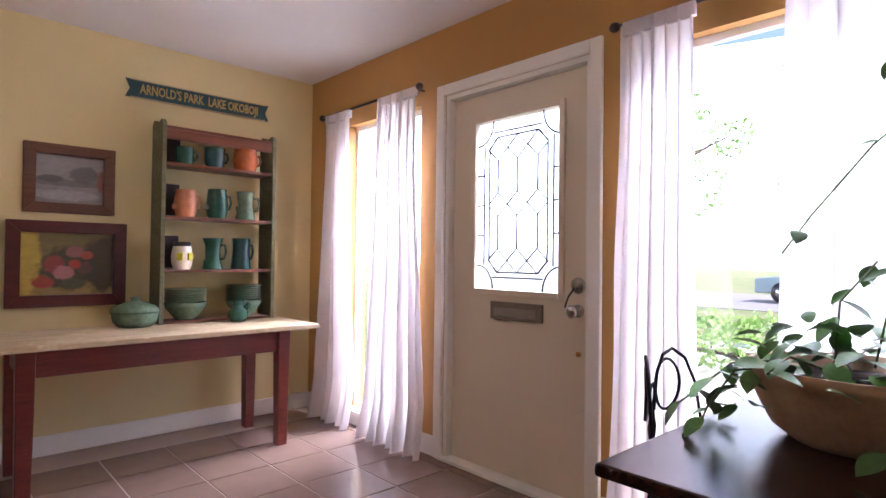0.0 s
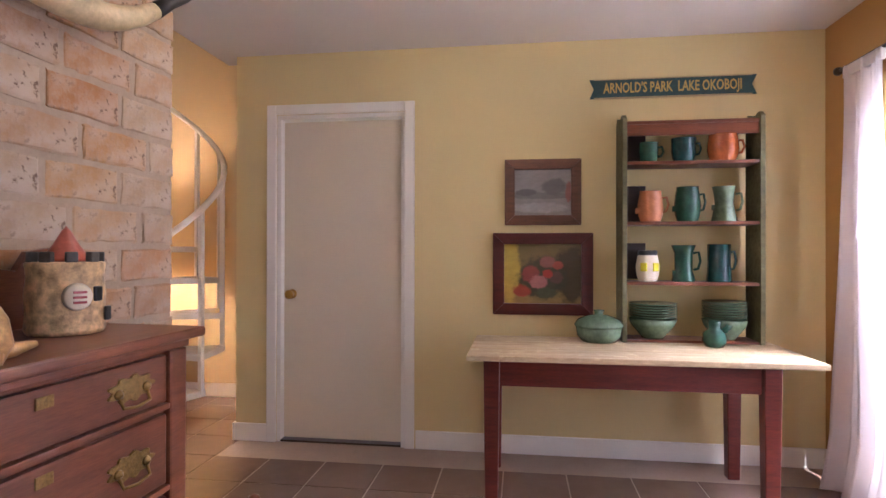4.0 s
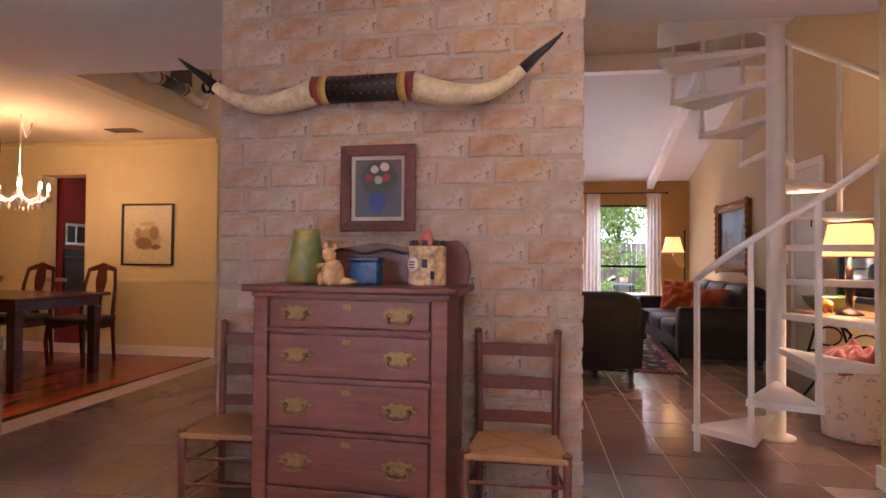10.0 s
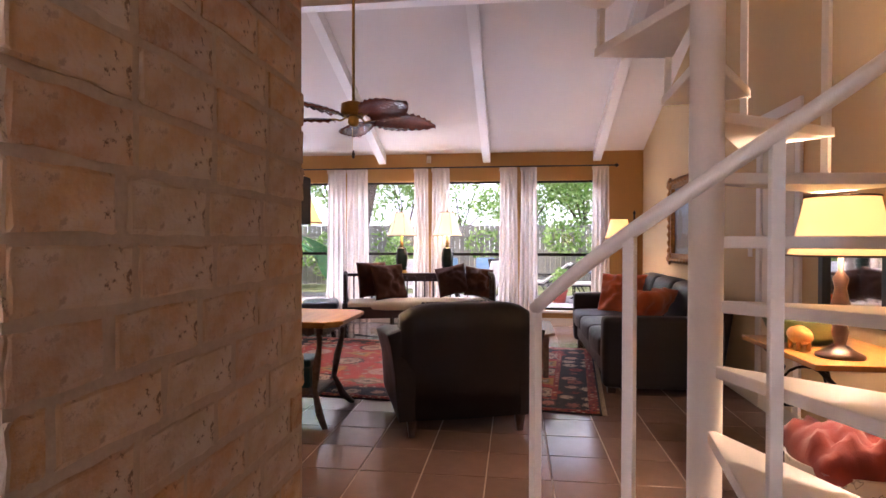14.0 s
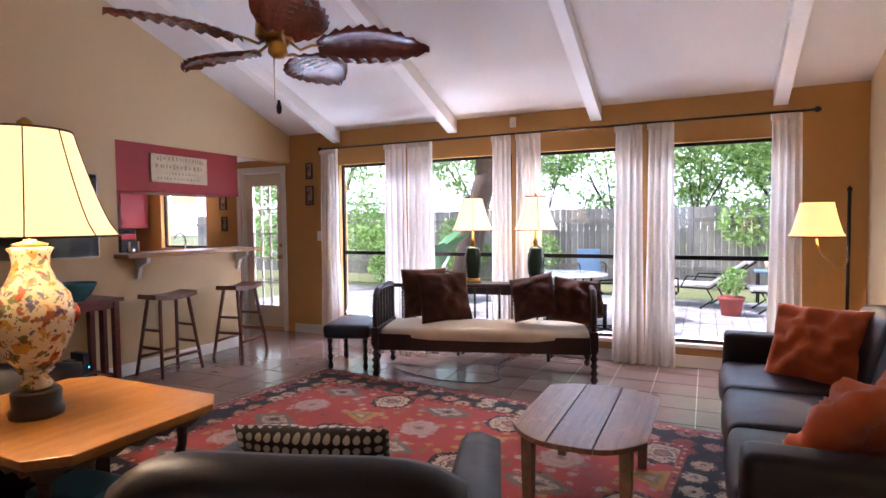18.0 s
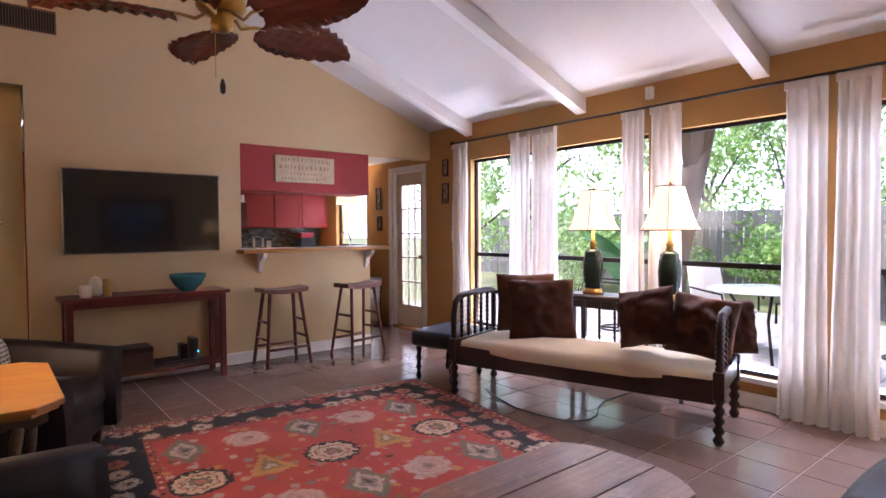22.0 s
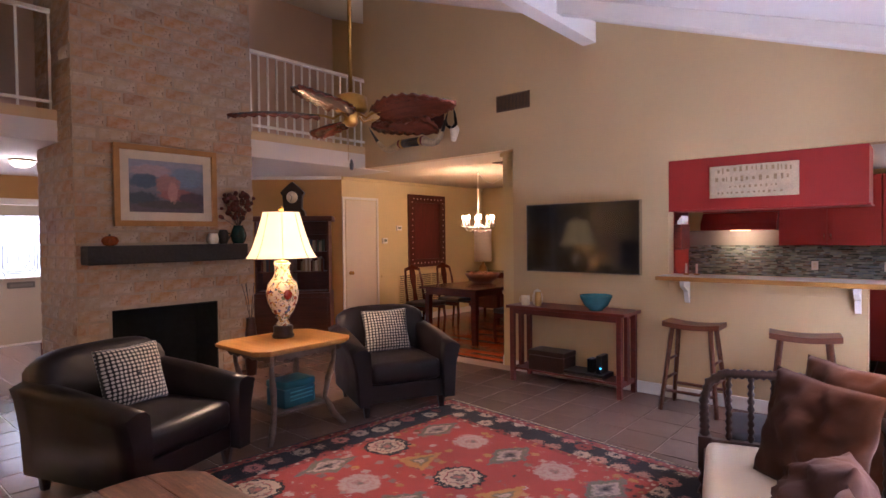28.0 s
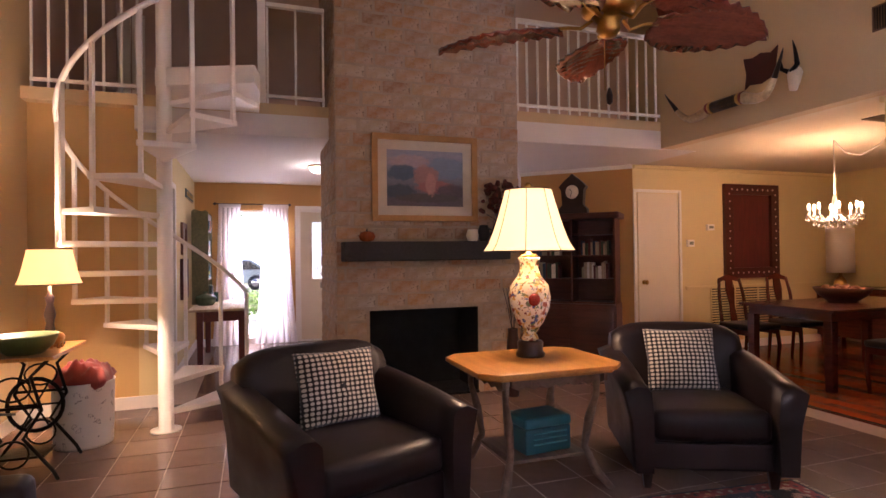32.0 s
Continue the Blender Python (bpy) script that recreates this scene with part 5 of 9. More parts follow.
def club_chair(m, label, pillow_m=None):
    """A leather club chair; local front is +x."""
    t = thing("leather_armchair", m, label, "armchair", "pair of leather armchairs")
    part("base", soft_box(-0.36, -0.30, 0.13, 0.36, 0.30, 0.30, 0.02), LEATHER, t)
    part("seat_cushion", soft_box(-0.20, -0.285, 0.28, 0.40, 0.285, 0.46, 0.05, 0.03), LEATHER, t)
    part("front_panel", soft_box(0.345, -0.30, 0.12, 0.375, 0.30, 0.27, 0.012), LEATHER, t)
    # a back that leans a little, its top rounded off towards both sides
    bk = B()
    rows_ = []
    for k in range(13):
        u = 2 * k / 12 - 1
        drop = 0.075 * abs(u) ** 5
        bow = 0.035 * u * u
        h_ = 0.875 - drop
        sec = [(-0.39, 0.12), (-0.18, 0.12), (-0.20, 0.46), (-0.255, 0.80 - drop), (-0.29, h_ - 0.015), (-0.335, h_), (-0.39, h_ - 0.01), (-0.425, h_ - 0.05), (-0.425, 0.70 - drop), (-0.40, 0.40)]
        rows_.append([bk.verts.new((x + bow, 0.375 * u, z)) for x, z in sec])
    for r0, r1 in zip(rows_, rows_[1:]):
        for j in range(10):
            i = (j + 1) % 10
            bk.faces.new((r0[j], r1[j], r1[i], r0[i])).smooth = True
    bk.faces.new(rows_[0])
    bk.faces.new(rows_[-1][::-1])
    bmesh.ops.recalc_face_normals(bk, faces=bk.faces[:])
    part("backrest", bk, LEATHER, t, smooth=True)
    for s in (-1, 1):
        # arms flare outward and slope down to the front
        b = B()
        rows_ = []
        for k in range(9):
            u = k / 8
            x = -0.38 + 0.80 * u
            top = 0.70 - 0.10 * u ** 1.5
            out = 0.075 * (1 - 0.25 * u)
            sec = [(0.30, 0.12), (0.295, 0.40), (0.305, top - 0.03), (0.33, top), (0.375, top + 0.005), (0.415 + out * 0.4, top - 0.025), (0.41 + out * 0.2, top - 0.10), (0.40, 0.40), (0.385, 0.12)]
            rows_.append([b.verts.new((x + (0.02 if k == 8 else 0), s * y, z)) for y, z in sec])
        for r0, r1 in zip(rows_, rows_[1:]):
            for j in range(len(r0)):
                i = (j + 1) % len(r0)
                b.faces.new((r0[j], r1[j], r1[i], r0[i])).smooth = True
        b.faces.new(rows_[0])
        b.faces.new(rows_[-1][::-1])
        bmesh.ops.recalc_face_normals(b, faces=b.faces[:])
        part("arm", b, LEATHER, t)
        for x in (-0.33, 0.33):
            part("foot", lathe([(0.022, 0), (0.035, 0.10), (0.04, 0.13)], 4, m=T(x, s * 0.31, 0, rz=45)), FOOT, t, smooth=False)
    return t


def cushion(name, w, h, d, m, mat, label, button=False, seed=1, wrinkle=0.012, category="cushion", plump=0.45):
    t = thing(name, m, label, category)
    part("cover", puff(w, h, d, plump, 22, wrinkle=wrinkle, seed=seed), mat, t)
    if button:
        part("button", lathe([(0, 0), (0.014, 0.0), (0.01, 0.008), (0, 0.01)], 12, m=T(0, 0, d - 0.012)), BLACK, t)
    return t


A1 = T(-3.87, 2.41, 0, rz=199) @ Matrix.Diagonal((1.12, 1.12, 0.945, 1))
A2 = T(-3.965, 0.305, 0, rz=155) @ Matrix.Diagonal((1.04, 1.08, 0.96, 1))
club_chair(A1, "dark brown leather armchair at the rug's edge")
club_chair(A2, "dark brown leather armchair facing the rug")
cushion("checked_cushion", 0.40, 0.40, 0.13, A1 @ T(-0.13, 0.02, 0.64, rz=90, rx=0) @ T(rx=72), CHECK, "black and white checked buttoned cushion on the armchair", True, 2)
cushion("checked_cushion", 0.40, 0.40, 0.13, A2 @ T(-0.13, -0.02, 0.64, rz=90) @ T(rx=72), CHECK, "black and white checked buttoned cushion on the armchair", True, 5)

so = thing("leather_sofa", T(-5.69, 3.975, 0, rz=-90) @ Matrix.Diagonal((1.06, 1.0, 0.98, 1)), "long dark leather three-seat sofa along the north wall", "sofa")
# local +x is the front (towards -y in the room), local y along the sofa
L2 = 1.16
part("base", soft_box(-0.42, -L2 + 0.12, 0.10, 0.40, L2 - 0.12, 0.28, 0.02), LEATHER, so)
for k in range(3):
    y0 = -0.98 + k * 0.655
    part("seat_cushion", soft_box(-0.22, y0, 0.26, 0.44, y0 + 0.645, 0.44, 0.05, 0.03, seed=k), LEATHER, so)
    bc = soft_box(-0.12, y0 + 0.005, 0.0, 0.12, y0 + 0.64, 0.46, 0.07, 0.035, seed=k + 5)
    part("back_cushion", add(None, bc, T(-0.27, 0, 0.40, ry=-14)), LEATHER, so)
part("backrest", add(None, soft_box(-0.08, -L2 + 0.1, 0, 0.06, L2 - 0.1, 0.62, 0.04), T(-0.36, 0, 0.12, ry=-8)), LEATHER, so)
for s in (-1, 1):
    part("arm", soft_box(-0.42, s * (L2 - 0.17), 0.06, 0.43, s * L2, 0.62, 0.045, 0.01), LEATHER, so)
    for x in (-0.36, 0.36):
        part("foot", box(x - 0.03, s * (L2 - 0.1) - 0.03, 0, x + 0.03, s * (L2 - 0.1) + 0.03, 0.10, 0.004), FOOT, so)
RUST = cloth("rust_orange_velvet", "#c45c22", 0.85, 240, 0.25, sheen=0.2)
cushion("orange_cushion", 0.50, 0.48, 0.20, T(-6.43, 4.03, 0.585, rz=40) @ T(rx=62, rz=25), RUST, "crumpled rust orange velvet cushion on the sofa", seed=3, wrinkle=0.055)
cushion("orange_cushion", 0.50, 0.46, 0.20, T(-4.93, 3.99, 0.555, rz=-28) @ T(rx=48, rz=-18), RUST, "slumped rust orange velvet cushion on the sofa", seed=7, wrinkle=0.055)

# daybed
DB = T(-7.0, 1.66, 0, rz=15.9) @ T(-0.325, 0, 0)
db = thing("spindle_daybed", DB, "dark wooden spool-turned daybed with cream mattress before the windows", "daybed")
# local y along the bed, +x is the open front


def spool(parent, name, p0, p1, r, n, mat=DKWOOD):
    p0, p1 = Vector(p0), Vector(p1)
    d = p1 - p0
    prof = []
    for k in range(n * 2 + 1):
        u = k / (n * 2)
        prof.append((r if k % 2 else r * 0.55, u * d.length))
    m = Matrix.Translation(p0) @ d.to_track_quat("Z", "Y").to_matrix().to_4x4()
    return part(name, lathe(prof, 10, m=m), mat, parent)


for sy in (-1, 1):
    y = sy * 0.945
    for x in (-0.31, 0.31):
        spool(db, "leg", (x, y, 0), (x, y, 0.30), 0.036, 5)
        part("post", box(x - 0.032, y - 0.032, 0.28, x + 0.032, y + 0.032, 0.44, 0.004), DKWOOD, db)
    arc = [(0.31, y, 0.44), (0.315, y, 0.62), (0.29, y, 0.72), (0.22, y, 0.77), (0.0, y, 0.78), (-0.22, y, 0.78), (-0.31, y, 0.76), (-0.31, y, 0.44)]
    fine = []
    for p, q in zip(arc, arc[1:]):
        m_ = max(1, round((Vector(q) - Vector(p)).length / 0.016))
        fine += [tuple(Vector(p).lerp(Vector(q), k / m_)) for k in range(m_)]
    fine.append(arc[-1])
    part("end_hoop", tube(fine, [0.027 if k % 2 else 0.019 for k in range(len(fine))], 10), DKWOOD, db, "spool-turned end hoop")
    part("end_rail", box(-0.29, y - 0.02, 0.30, 0.29, y + 0.02, 0.43, 0.004), DKWOOD, db)
    for k in range(5):
        x = -0.2 + 0.1 * k
        spool(db, "end_spindle", (x, y, 0.43), (x, y, 0.77), 0.018, 9)
part("front_rail", box(0.285, -0.92, 0.24, 0.315, 0.92, 0.385, 0.006), DKWOOD, db)
part("back_rail", box(-0.315, -0.92, 0.24, -0.285, 0.92, 0.40, 0.006), DKWOOD, db)
part("back_top_rail", tube([(-0.31, -0.945, 0.75), (-0.31, 0.945, 0.75)], 0.02, 10), DKWOOD, db)
for k in range(15):
    y = -0.84 + 0.12 * k
    spool(db, "back_spindle", (-0.31, y, 0.40), (-0.31, y, 0.74), 0.013, 9)
TICK = cloth("cream_ticking", "#d9cdb4", 0.9, 200, 0.05)
part("mattress", soft_box(-0.275, -0.905, 0.31, 0.305, 0.905, 0.435, 0.05, 0.022), TICK, db, "thin cream mattress pad")
BROWNP = cloth("brown_suede", "#41200f", 0.95, 120, 0.3, sheen=0.02)
PATP = cloth("brown_tapestry", "#4d2a15", 0.95, 60, 0.6, sheen=0.06)
cushion("brown_cushion", 0.52, 0.47, 0.15, T(-7.33, 1.13, 0.650, rz=140) @ T(rx=74), BROWNP, "square dark brown suede cushion on the daybed", seed=11, wrinkle=0.035)
cushion("patterned_cushion", 0.48, 0.47, 0.14, T(-7.41, 0.89, 0.680, rz=140) @ T(rx=80), PATP, "brown tapestry cushion at the daybed's end", seed=13, wrinkle=0.035)
cushion("brown_cushion", 0.40, 0.40, 0.25, T(-7.53, 2.0, 0.650, rz=92) @ T(rx=72) @ T(rz=13), BROWNP, "plump rust brown suede cushion on the daybed", seed=17, wrinkle=0.05, plump=0.62)
cushion("patterned_cushion", 0.40, 0.40, 0.21, T(-7.59, 2.31, 0.635, rz=115) @ T(rx=76) @ T(rz=-9), PATP, "brown tapestry cushion on the daybed", seed=19, wrinkle=0.05, plump=0.6)
cushion("brown_cushion", 0.38, 0.36, 0.15, T(-7.76, 2.36, 0.625, rz=150) @ T(rx=80), BROWNP, "dark brown cushion against the daybed's end", seed=23, wrinkle=0.02)
pc = thing("power_cord", T(), "black lamp cord lying on the tiles by the daybed", "cord")
part("cord", tube([(-7.05, 0.78, 0.006), (-6.93, 1.05, 0.006), (-6.86, 1.30, 0.006), (-6.87, 1.55, 0.006), (-6.93, 1.74, 0.006), (-7.05, 1.80, 0.006), (-7.17, 1.78, 0.006), (-7.32, 1.68, 0.006), (-7.50, 1.62, 0.006), (-7.85, 1.62, 0.006)], 0.005, 6), BLACK, pc)

bn = thing("upholstered_bench", DB @ T(-0.10, -1.27, 0), "low dark blue upholstered bench with turned legs", "bench")
part("seat", soft_box(-0.28, -0.22, 0.30, 0.28, 0.22, 0.43, 0.04, 0.015), plain("navy_leatherette", "#1f2733", 0.4, var=0.2, scale=6, bump=0.2), bn)
for x in (-0.22, 0.22):
    for y in (-0.17, 0.17):
        spool(bn, "leg", (x, y, 0), (x, y, 0.31), 0.028, 4)

# sofa table with its lamps behind the daybed
SOFT = T(-7.91, 1.555, 0, rz=6)
stb = thing("sofa_table", SOFT, "narrow dark wooden table under the patio windows", "table")
part("tabletop", box(-0.13, -0.52, 0.725, 0.13, 0.52, 0.75, 0.006), DKWOOD, stb)
part("apron", box(-0.11, -0.48, 0.64, 0.11, 0.48, 0.725, 0.003), DKWOOD, stb)
for x in (-0.09, 0.09):
    for y in (-0.46, 0.46):
        leg_square(stb, x, y, 0.64, 0.045, DKWOOD)


def shade_mat(name, h, strength):
    n = Net(name)
    n.color(lin("#efe2c4"))
    n.put(Roughness=0.85)
    n.bsdf.inputs["Emission Color"].default_value = (*lin(h), 1)
    n.bsdf.inputs["Emission Strength"].default_value = strength
    n.bump(n.noise(220, 2), 0.2, 0.002)
    return n.mat


SHADE_HOT = shade_mat("lit_cream_shade", "#ffd484", 0.8)
SHADE_WARM = shade_mat("lit_amber_shade", "#ffc468", 0.75)
SHADE_DAY = shade_mat("lit_pale_shade", "#ffe6b4", 0.6)
PIPING = plain("dark_piping", "#5b4630", 0.8)


def bell_shade(parent, z0, z1, r0, r1, mat, ribs=6, wall=0.004):
    """A flared lampshade open above and below, with piping along its ribs."""
    prof = []
    for k in range(9):
        u = k / 8
        r = r0 + (r1 - r0) * (u ** 0.72)
        prof.append((r, z0 + (z1 - z0) * u))
    inner = [(r - wall, z) for r, z in prof[::-1]]
    b = B()
    n = 36
    ring = [[b.verts.new((r * math.cos(2 * math.pi * j / n), r * math.sin(2 * math.pi * j / n), z)) for j in range(n)] for r, z in prof + inner]
    for a in range(len(ring)):
        c = ring[(a + 1) % len(ring)]
        for j in range(n):
            i = (j + 1) % n
            b.faces.new((ring[a][j], ring[a][i], c[i], c[j])).smooth = True
    sh = part("shade", b, mat, parent, "lit cream fabric shade")
    for k in range(ribs):
        a = 2 * math.pi * (k + 0.3) / ribs
        part("rib", tube([((r + 0.001) * math.cos(a), (r + 0.001) * math.sin(a), z) for r, z in prof], 0.0022, 5), PIPING, sh)
    for r, z in (prof[0], prof[-1]):
        part("trim", tube([((r + 0.001) * math.cos(q), (r + 0.001) * math.sin(q), z) for q in [2 * math.pi * k / 32 for k in range(32)]], 0.004, 5, closed=True), PIPING, sh)
    return sh


def urn_lamp(m, label, h_base, mat):
    t = thing("table_lamp", m, label, "lamp", "pair of window lamps")
    part("foot", lathe([(0, 0), (0.085, 0), (0.085, 0.018), (0.07, 0.03), (0.07, 0.045)], 24), BRASS, t, "stepped brass foot")
    part("body", lathe([(0.065, 0.045), (0.072, 0.06), (0.066, 0.08), (0.078, 0.10), (0.085, 0.20), (0.078, 0.30), (0.066, 0.32), (0.07, 0.34), (0.055, 0.36), (0.03, 0.375)], 24), mat, t, "dark green lacquered body")
    part("neck", lathe([(0.03, 0.375), (0.022, 0.40), (0.03, 0.42), (0.015, 0.45), (0.012, 0.62)], 16), BRASS, t)
    bell_shade(t, 0.53, 0.86, 0.215, 0.10, SHADE_DAY)
    part("finial", lathe([(0.006, 0.86), (0.012, 0.875), (0.006, 0.89), (0, 0.90)], 10), BRASS, t)
    return t


DGREEN = plain("dark_green_lacquer", "#1c2f26", 0.25, var=0.2, scale=9)
for y in (-0.324, 0.324):
    urn_lamp(SOFT @ T(0, y, 0.751), "dark green urn table lamp with lit cream shade", 0.75, DGREEN)
    bulb("window_lamp_bulb", *(SOFT @ Vector((0, y, 1.42))), 5)

# floor lamp
fl = thing("floor_lamp", T(-7.36, 4.32, 0), "iron floor lamp with swing arm and lit amber shade", "floor lamp")
part("base", lathe([(0, 0), (0.13, 0), (0.13, 0.015), (0.02, 0.04)], 24), IRON, fl)
part("pole", tube([(0, 0, 0.03), (0, 0, 1.55)], 0.012, 10), IRON, fl)
part("swing_arm", tube([(0.0, 0, 1.08), (0.04, -0.03, 1.02), (0.10, -0.10, 1.03), (0.17, -0.2, 1.14), (0.18, -0.22, 1.22)], 0.007, 8), BRASS, fl)
part("finial", lathe([(0.012, 1.55), (0.02, 1.57), (0, 1.60)], 10), IRON, fl)
sh = bell_shade(fl, 0, 0.24, 0.17, 0.10, SHADE_WARM, ribs=0)
sh.matrix_basis = T(0.18, -0.22, 1.24)
bulb("floor_lamp_bulb", -7.18, 4.10, 1.36, 9)

# side table with the big lamp
sd = thing("side_table", T(-3.785, 1.29, 0), "honey pine side table with carved apron and splayed legs", "table")
oct_ = [(-0.35, -0.35), (-0.26, -0.44), (0.26, -0.44), (0.35, -0.35), (0.35, 0.35), (0.26, 0.44), (-0.26, 0.44), (-0.35, 0.35)]
part("tabletop", prism(oct_, 0.665, 0.69, 0.006), HONEY, sd)
part("top_moulding", prism([(x * 0.95, y * 0.95) for x, y in oct_], 0.648, 0.665, 0.004), HONEY, sd)
for s in (-1, 1):
    sc = [(-0.30, 0)] + [(-0.30 + 0.05 * k, -0.045 - (0.02 if k % 2 else 0.0)) for k in range(13)] + [(0.30, 0)]
    part("apron", prism(sc, -0.01, 0.01, 0.002, m=T(0, s * 0.31, 0.648, rx=90)), GREYW, sd, "scalloped apron")
    part("apron", prism([(x * 0.85, y) for x, y in sc], -0.01, 0.01, 0.002, m=T(s * 0.27, 0, 0.648, rz=90, rx=90)), GREYW, sd, "scalloped apron")
    for q in (-1, 1):
        pts = [(s * 0.25, q * 0.28, 0.645), (s * 0.25, q * 0.28, 0.52), (s * 0.22, q * 0.25, 0.38), (s * 0.20, q * 0.23, 0.22), (s * 0.25, q * 0.28, 0.08), (s * 0.31, q * 0.34, 0.0)]
        part("leg", tube(pts, [0.025, 0.017, 0.026, 0.019, 0.026, 0.018], 10), GREYW, sd)
part("lower_shelf", box(-0.21, -0.24, 0.17, 0.21, 0.24, 0.188, 0.005), GREYW, sd)
tb = thing("teal_box", T(-3.83, 1.27, 0.189, rz=5), "teal painted box with ridged lid on the lower shelf", "box")
part("body", box(-0.11, -0.15, 0, 0.11, 0.15, 0.14, 0.012), plain("teal_paint", "#12505a", 0.45, var=0.2, scale=9), tb)
part("lid", box(-0.116, -0.156, 0.14, 0.116, 0.156, 0.20, 0.025, seg=3), plain("teal_lid_paint", "#155a64", 0.4, var=0.2, scale=9), tb)
for k in range(3):
    part("ridge", box(-0.118, -0.12, 0.05 + 0.03 * k, -0.108, 0.10, 0.058 + 0.03 * k, 0.002), plain("pale_teal_line", "#4f8f95", 0.5), tb)

n = Net("painted_floral_ceramic")
col = n.ramp(n.noise(6, 3), [(0.35, lin("#ddcfae")), (0.65, lin("#eadfc4"))])
for k, (sc, lo, c) in enumerate(((24, 0.57, "#c99a3a"), (19, 0.60, "#9a4a2c"), (27, 0.59, "#5f7048"), (31, 0.61, "#48598a"), (46, 0.62, "#7d2f26"))):
    mp = n.node("ShaderNodeMapping", Location=(3.1 * k, 1.7 * k, 2.3 * k))
    n.link(n.coord, mp.inputs["Vector"])
    msk = n.ramp(n.noise(sc, 3, 0.5, coord=mp.outputs["Vector"]), [(lo, (0, 0, 0)), (lo + 0.03, (0.9, 0.9, 0.9))])
    col = n.mix(msk, col, lin(c))
n.color(col)
n.put(Roughness=0.18)
lp = thing("large_table_lamp", T(-3.70, 1.245, 0.691), "large floral ceramic urn lamp with glowing bell shade", "lamp")
part("plinth", lathe([(0, 0), (0.085, 0), (0.088, 0.02), (0.075, 0.035), (0.078, 0.085), (0.07, 0.095)], 24), DKWOOD, lp, "dark turned plinth")
part("stem", lathe([(0.045, 0.095), (0.055, 0.11), (0.035, 0.14), (0.06, 0.165)], 24), n.mat, lp)
part("urn", lathe([(0.05, 0.165), (0.085, 0.21), (0.118, 0.29), (0.128, 0.36), (0.115, 0.43), (0.075, 0.48), (0.055, 0.53), (0.06, 0.575), (0.07, 0.595), (0.05, 0.60)], 32), n.mat, lp, "painted floral urn")
part("rose", lathe([(0.04, 0), (0.03, 0.012), (0, 0.016)], 14, m=T(-0.12, 0.03, 0.35, ry=-90)), plain("painted_rose", "#8e2f1d", 0.2, var=0.5, scale=40), lp)
part("cap", lathe([(0.05, 0.60), (0.055, 0.61), (0.02, 0.62), (0.012, 0.66)], 16), BRASS, lp)
bell_shade(lp, 0.635, 1.005, 0.275, 0.14, SHADE_HOT, 8)
part("finial", lathe([(0.008, 1.005), (0.022, 1.02), (0.025, 1.035), (0.01, 1.05), (0, 1.055)], 12), BRASS, lp)
bulb("large_lamp_bulb", -3.70, 1.245, 1.46, 20)

# coffee table
ct = thing("coffee_table", T(-5.38, 2.88, 0) @ Matrix.Diagonal((1.05, 0.88, 1, 1)), "low worn plank coffee table with bowed ends on the rug", "table")
outline = [(-0.36, -0.34), (0.30, -0.34), (0.40, -0.28), (0.46, -0.15), (0.47, 0.0), (0.46, 0.15), (0.40, 0.28), (0.30, 0.34), (-0.36, 0.34), (-0.43, 0.26), (-0.46, 0.1), (-0.46, -0.1), (-0.43, -0.26)]
GREYT = wood("worn_table_plank", "#50321f", "#96694a", 0.34, grain=(1.0, 13, 13), wear=0.3)
for k, (y0, y1) in enumerate(((-0.345, -0.12), (-0.115, 0.11), (0.115, 0.345))):
    poly = []
    def edge(y):
        q = min(1, abs(y) / 0.345)
        return -0.46 + 0.10 * q ** 3, 0.47 - 0.17 * q ** 3
    ys = [y0 + (y1 - y0) * j / 5 for j in range(6)]
    poly = [(edge(y)[0], y) for y in ys] + [(edge(y)[1], y) for y in ys[::-1]]
    part("top_plank", prism(poly, 0.375, 0.40, 0.004), GREYT, ct)
for x in (-0.33, 0.33):
    for y in (-0.25, 0.25):
        leg_square(ct, x, y, 0.375, 0.065, GREYW, 0.8)
part("apron", box(-0.31, -0.26, 0.30, 0.31, -0.24, 0.375, 0.003), GREYW, ct)
part("apron", box(-0.31, 0.24, 0.30, 0.31, 0.26, 0.375, 0.003), GREYW, ct)


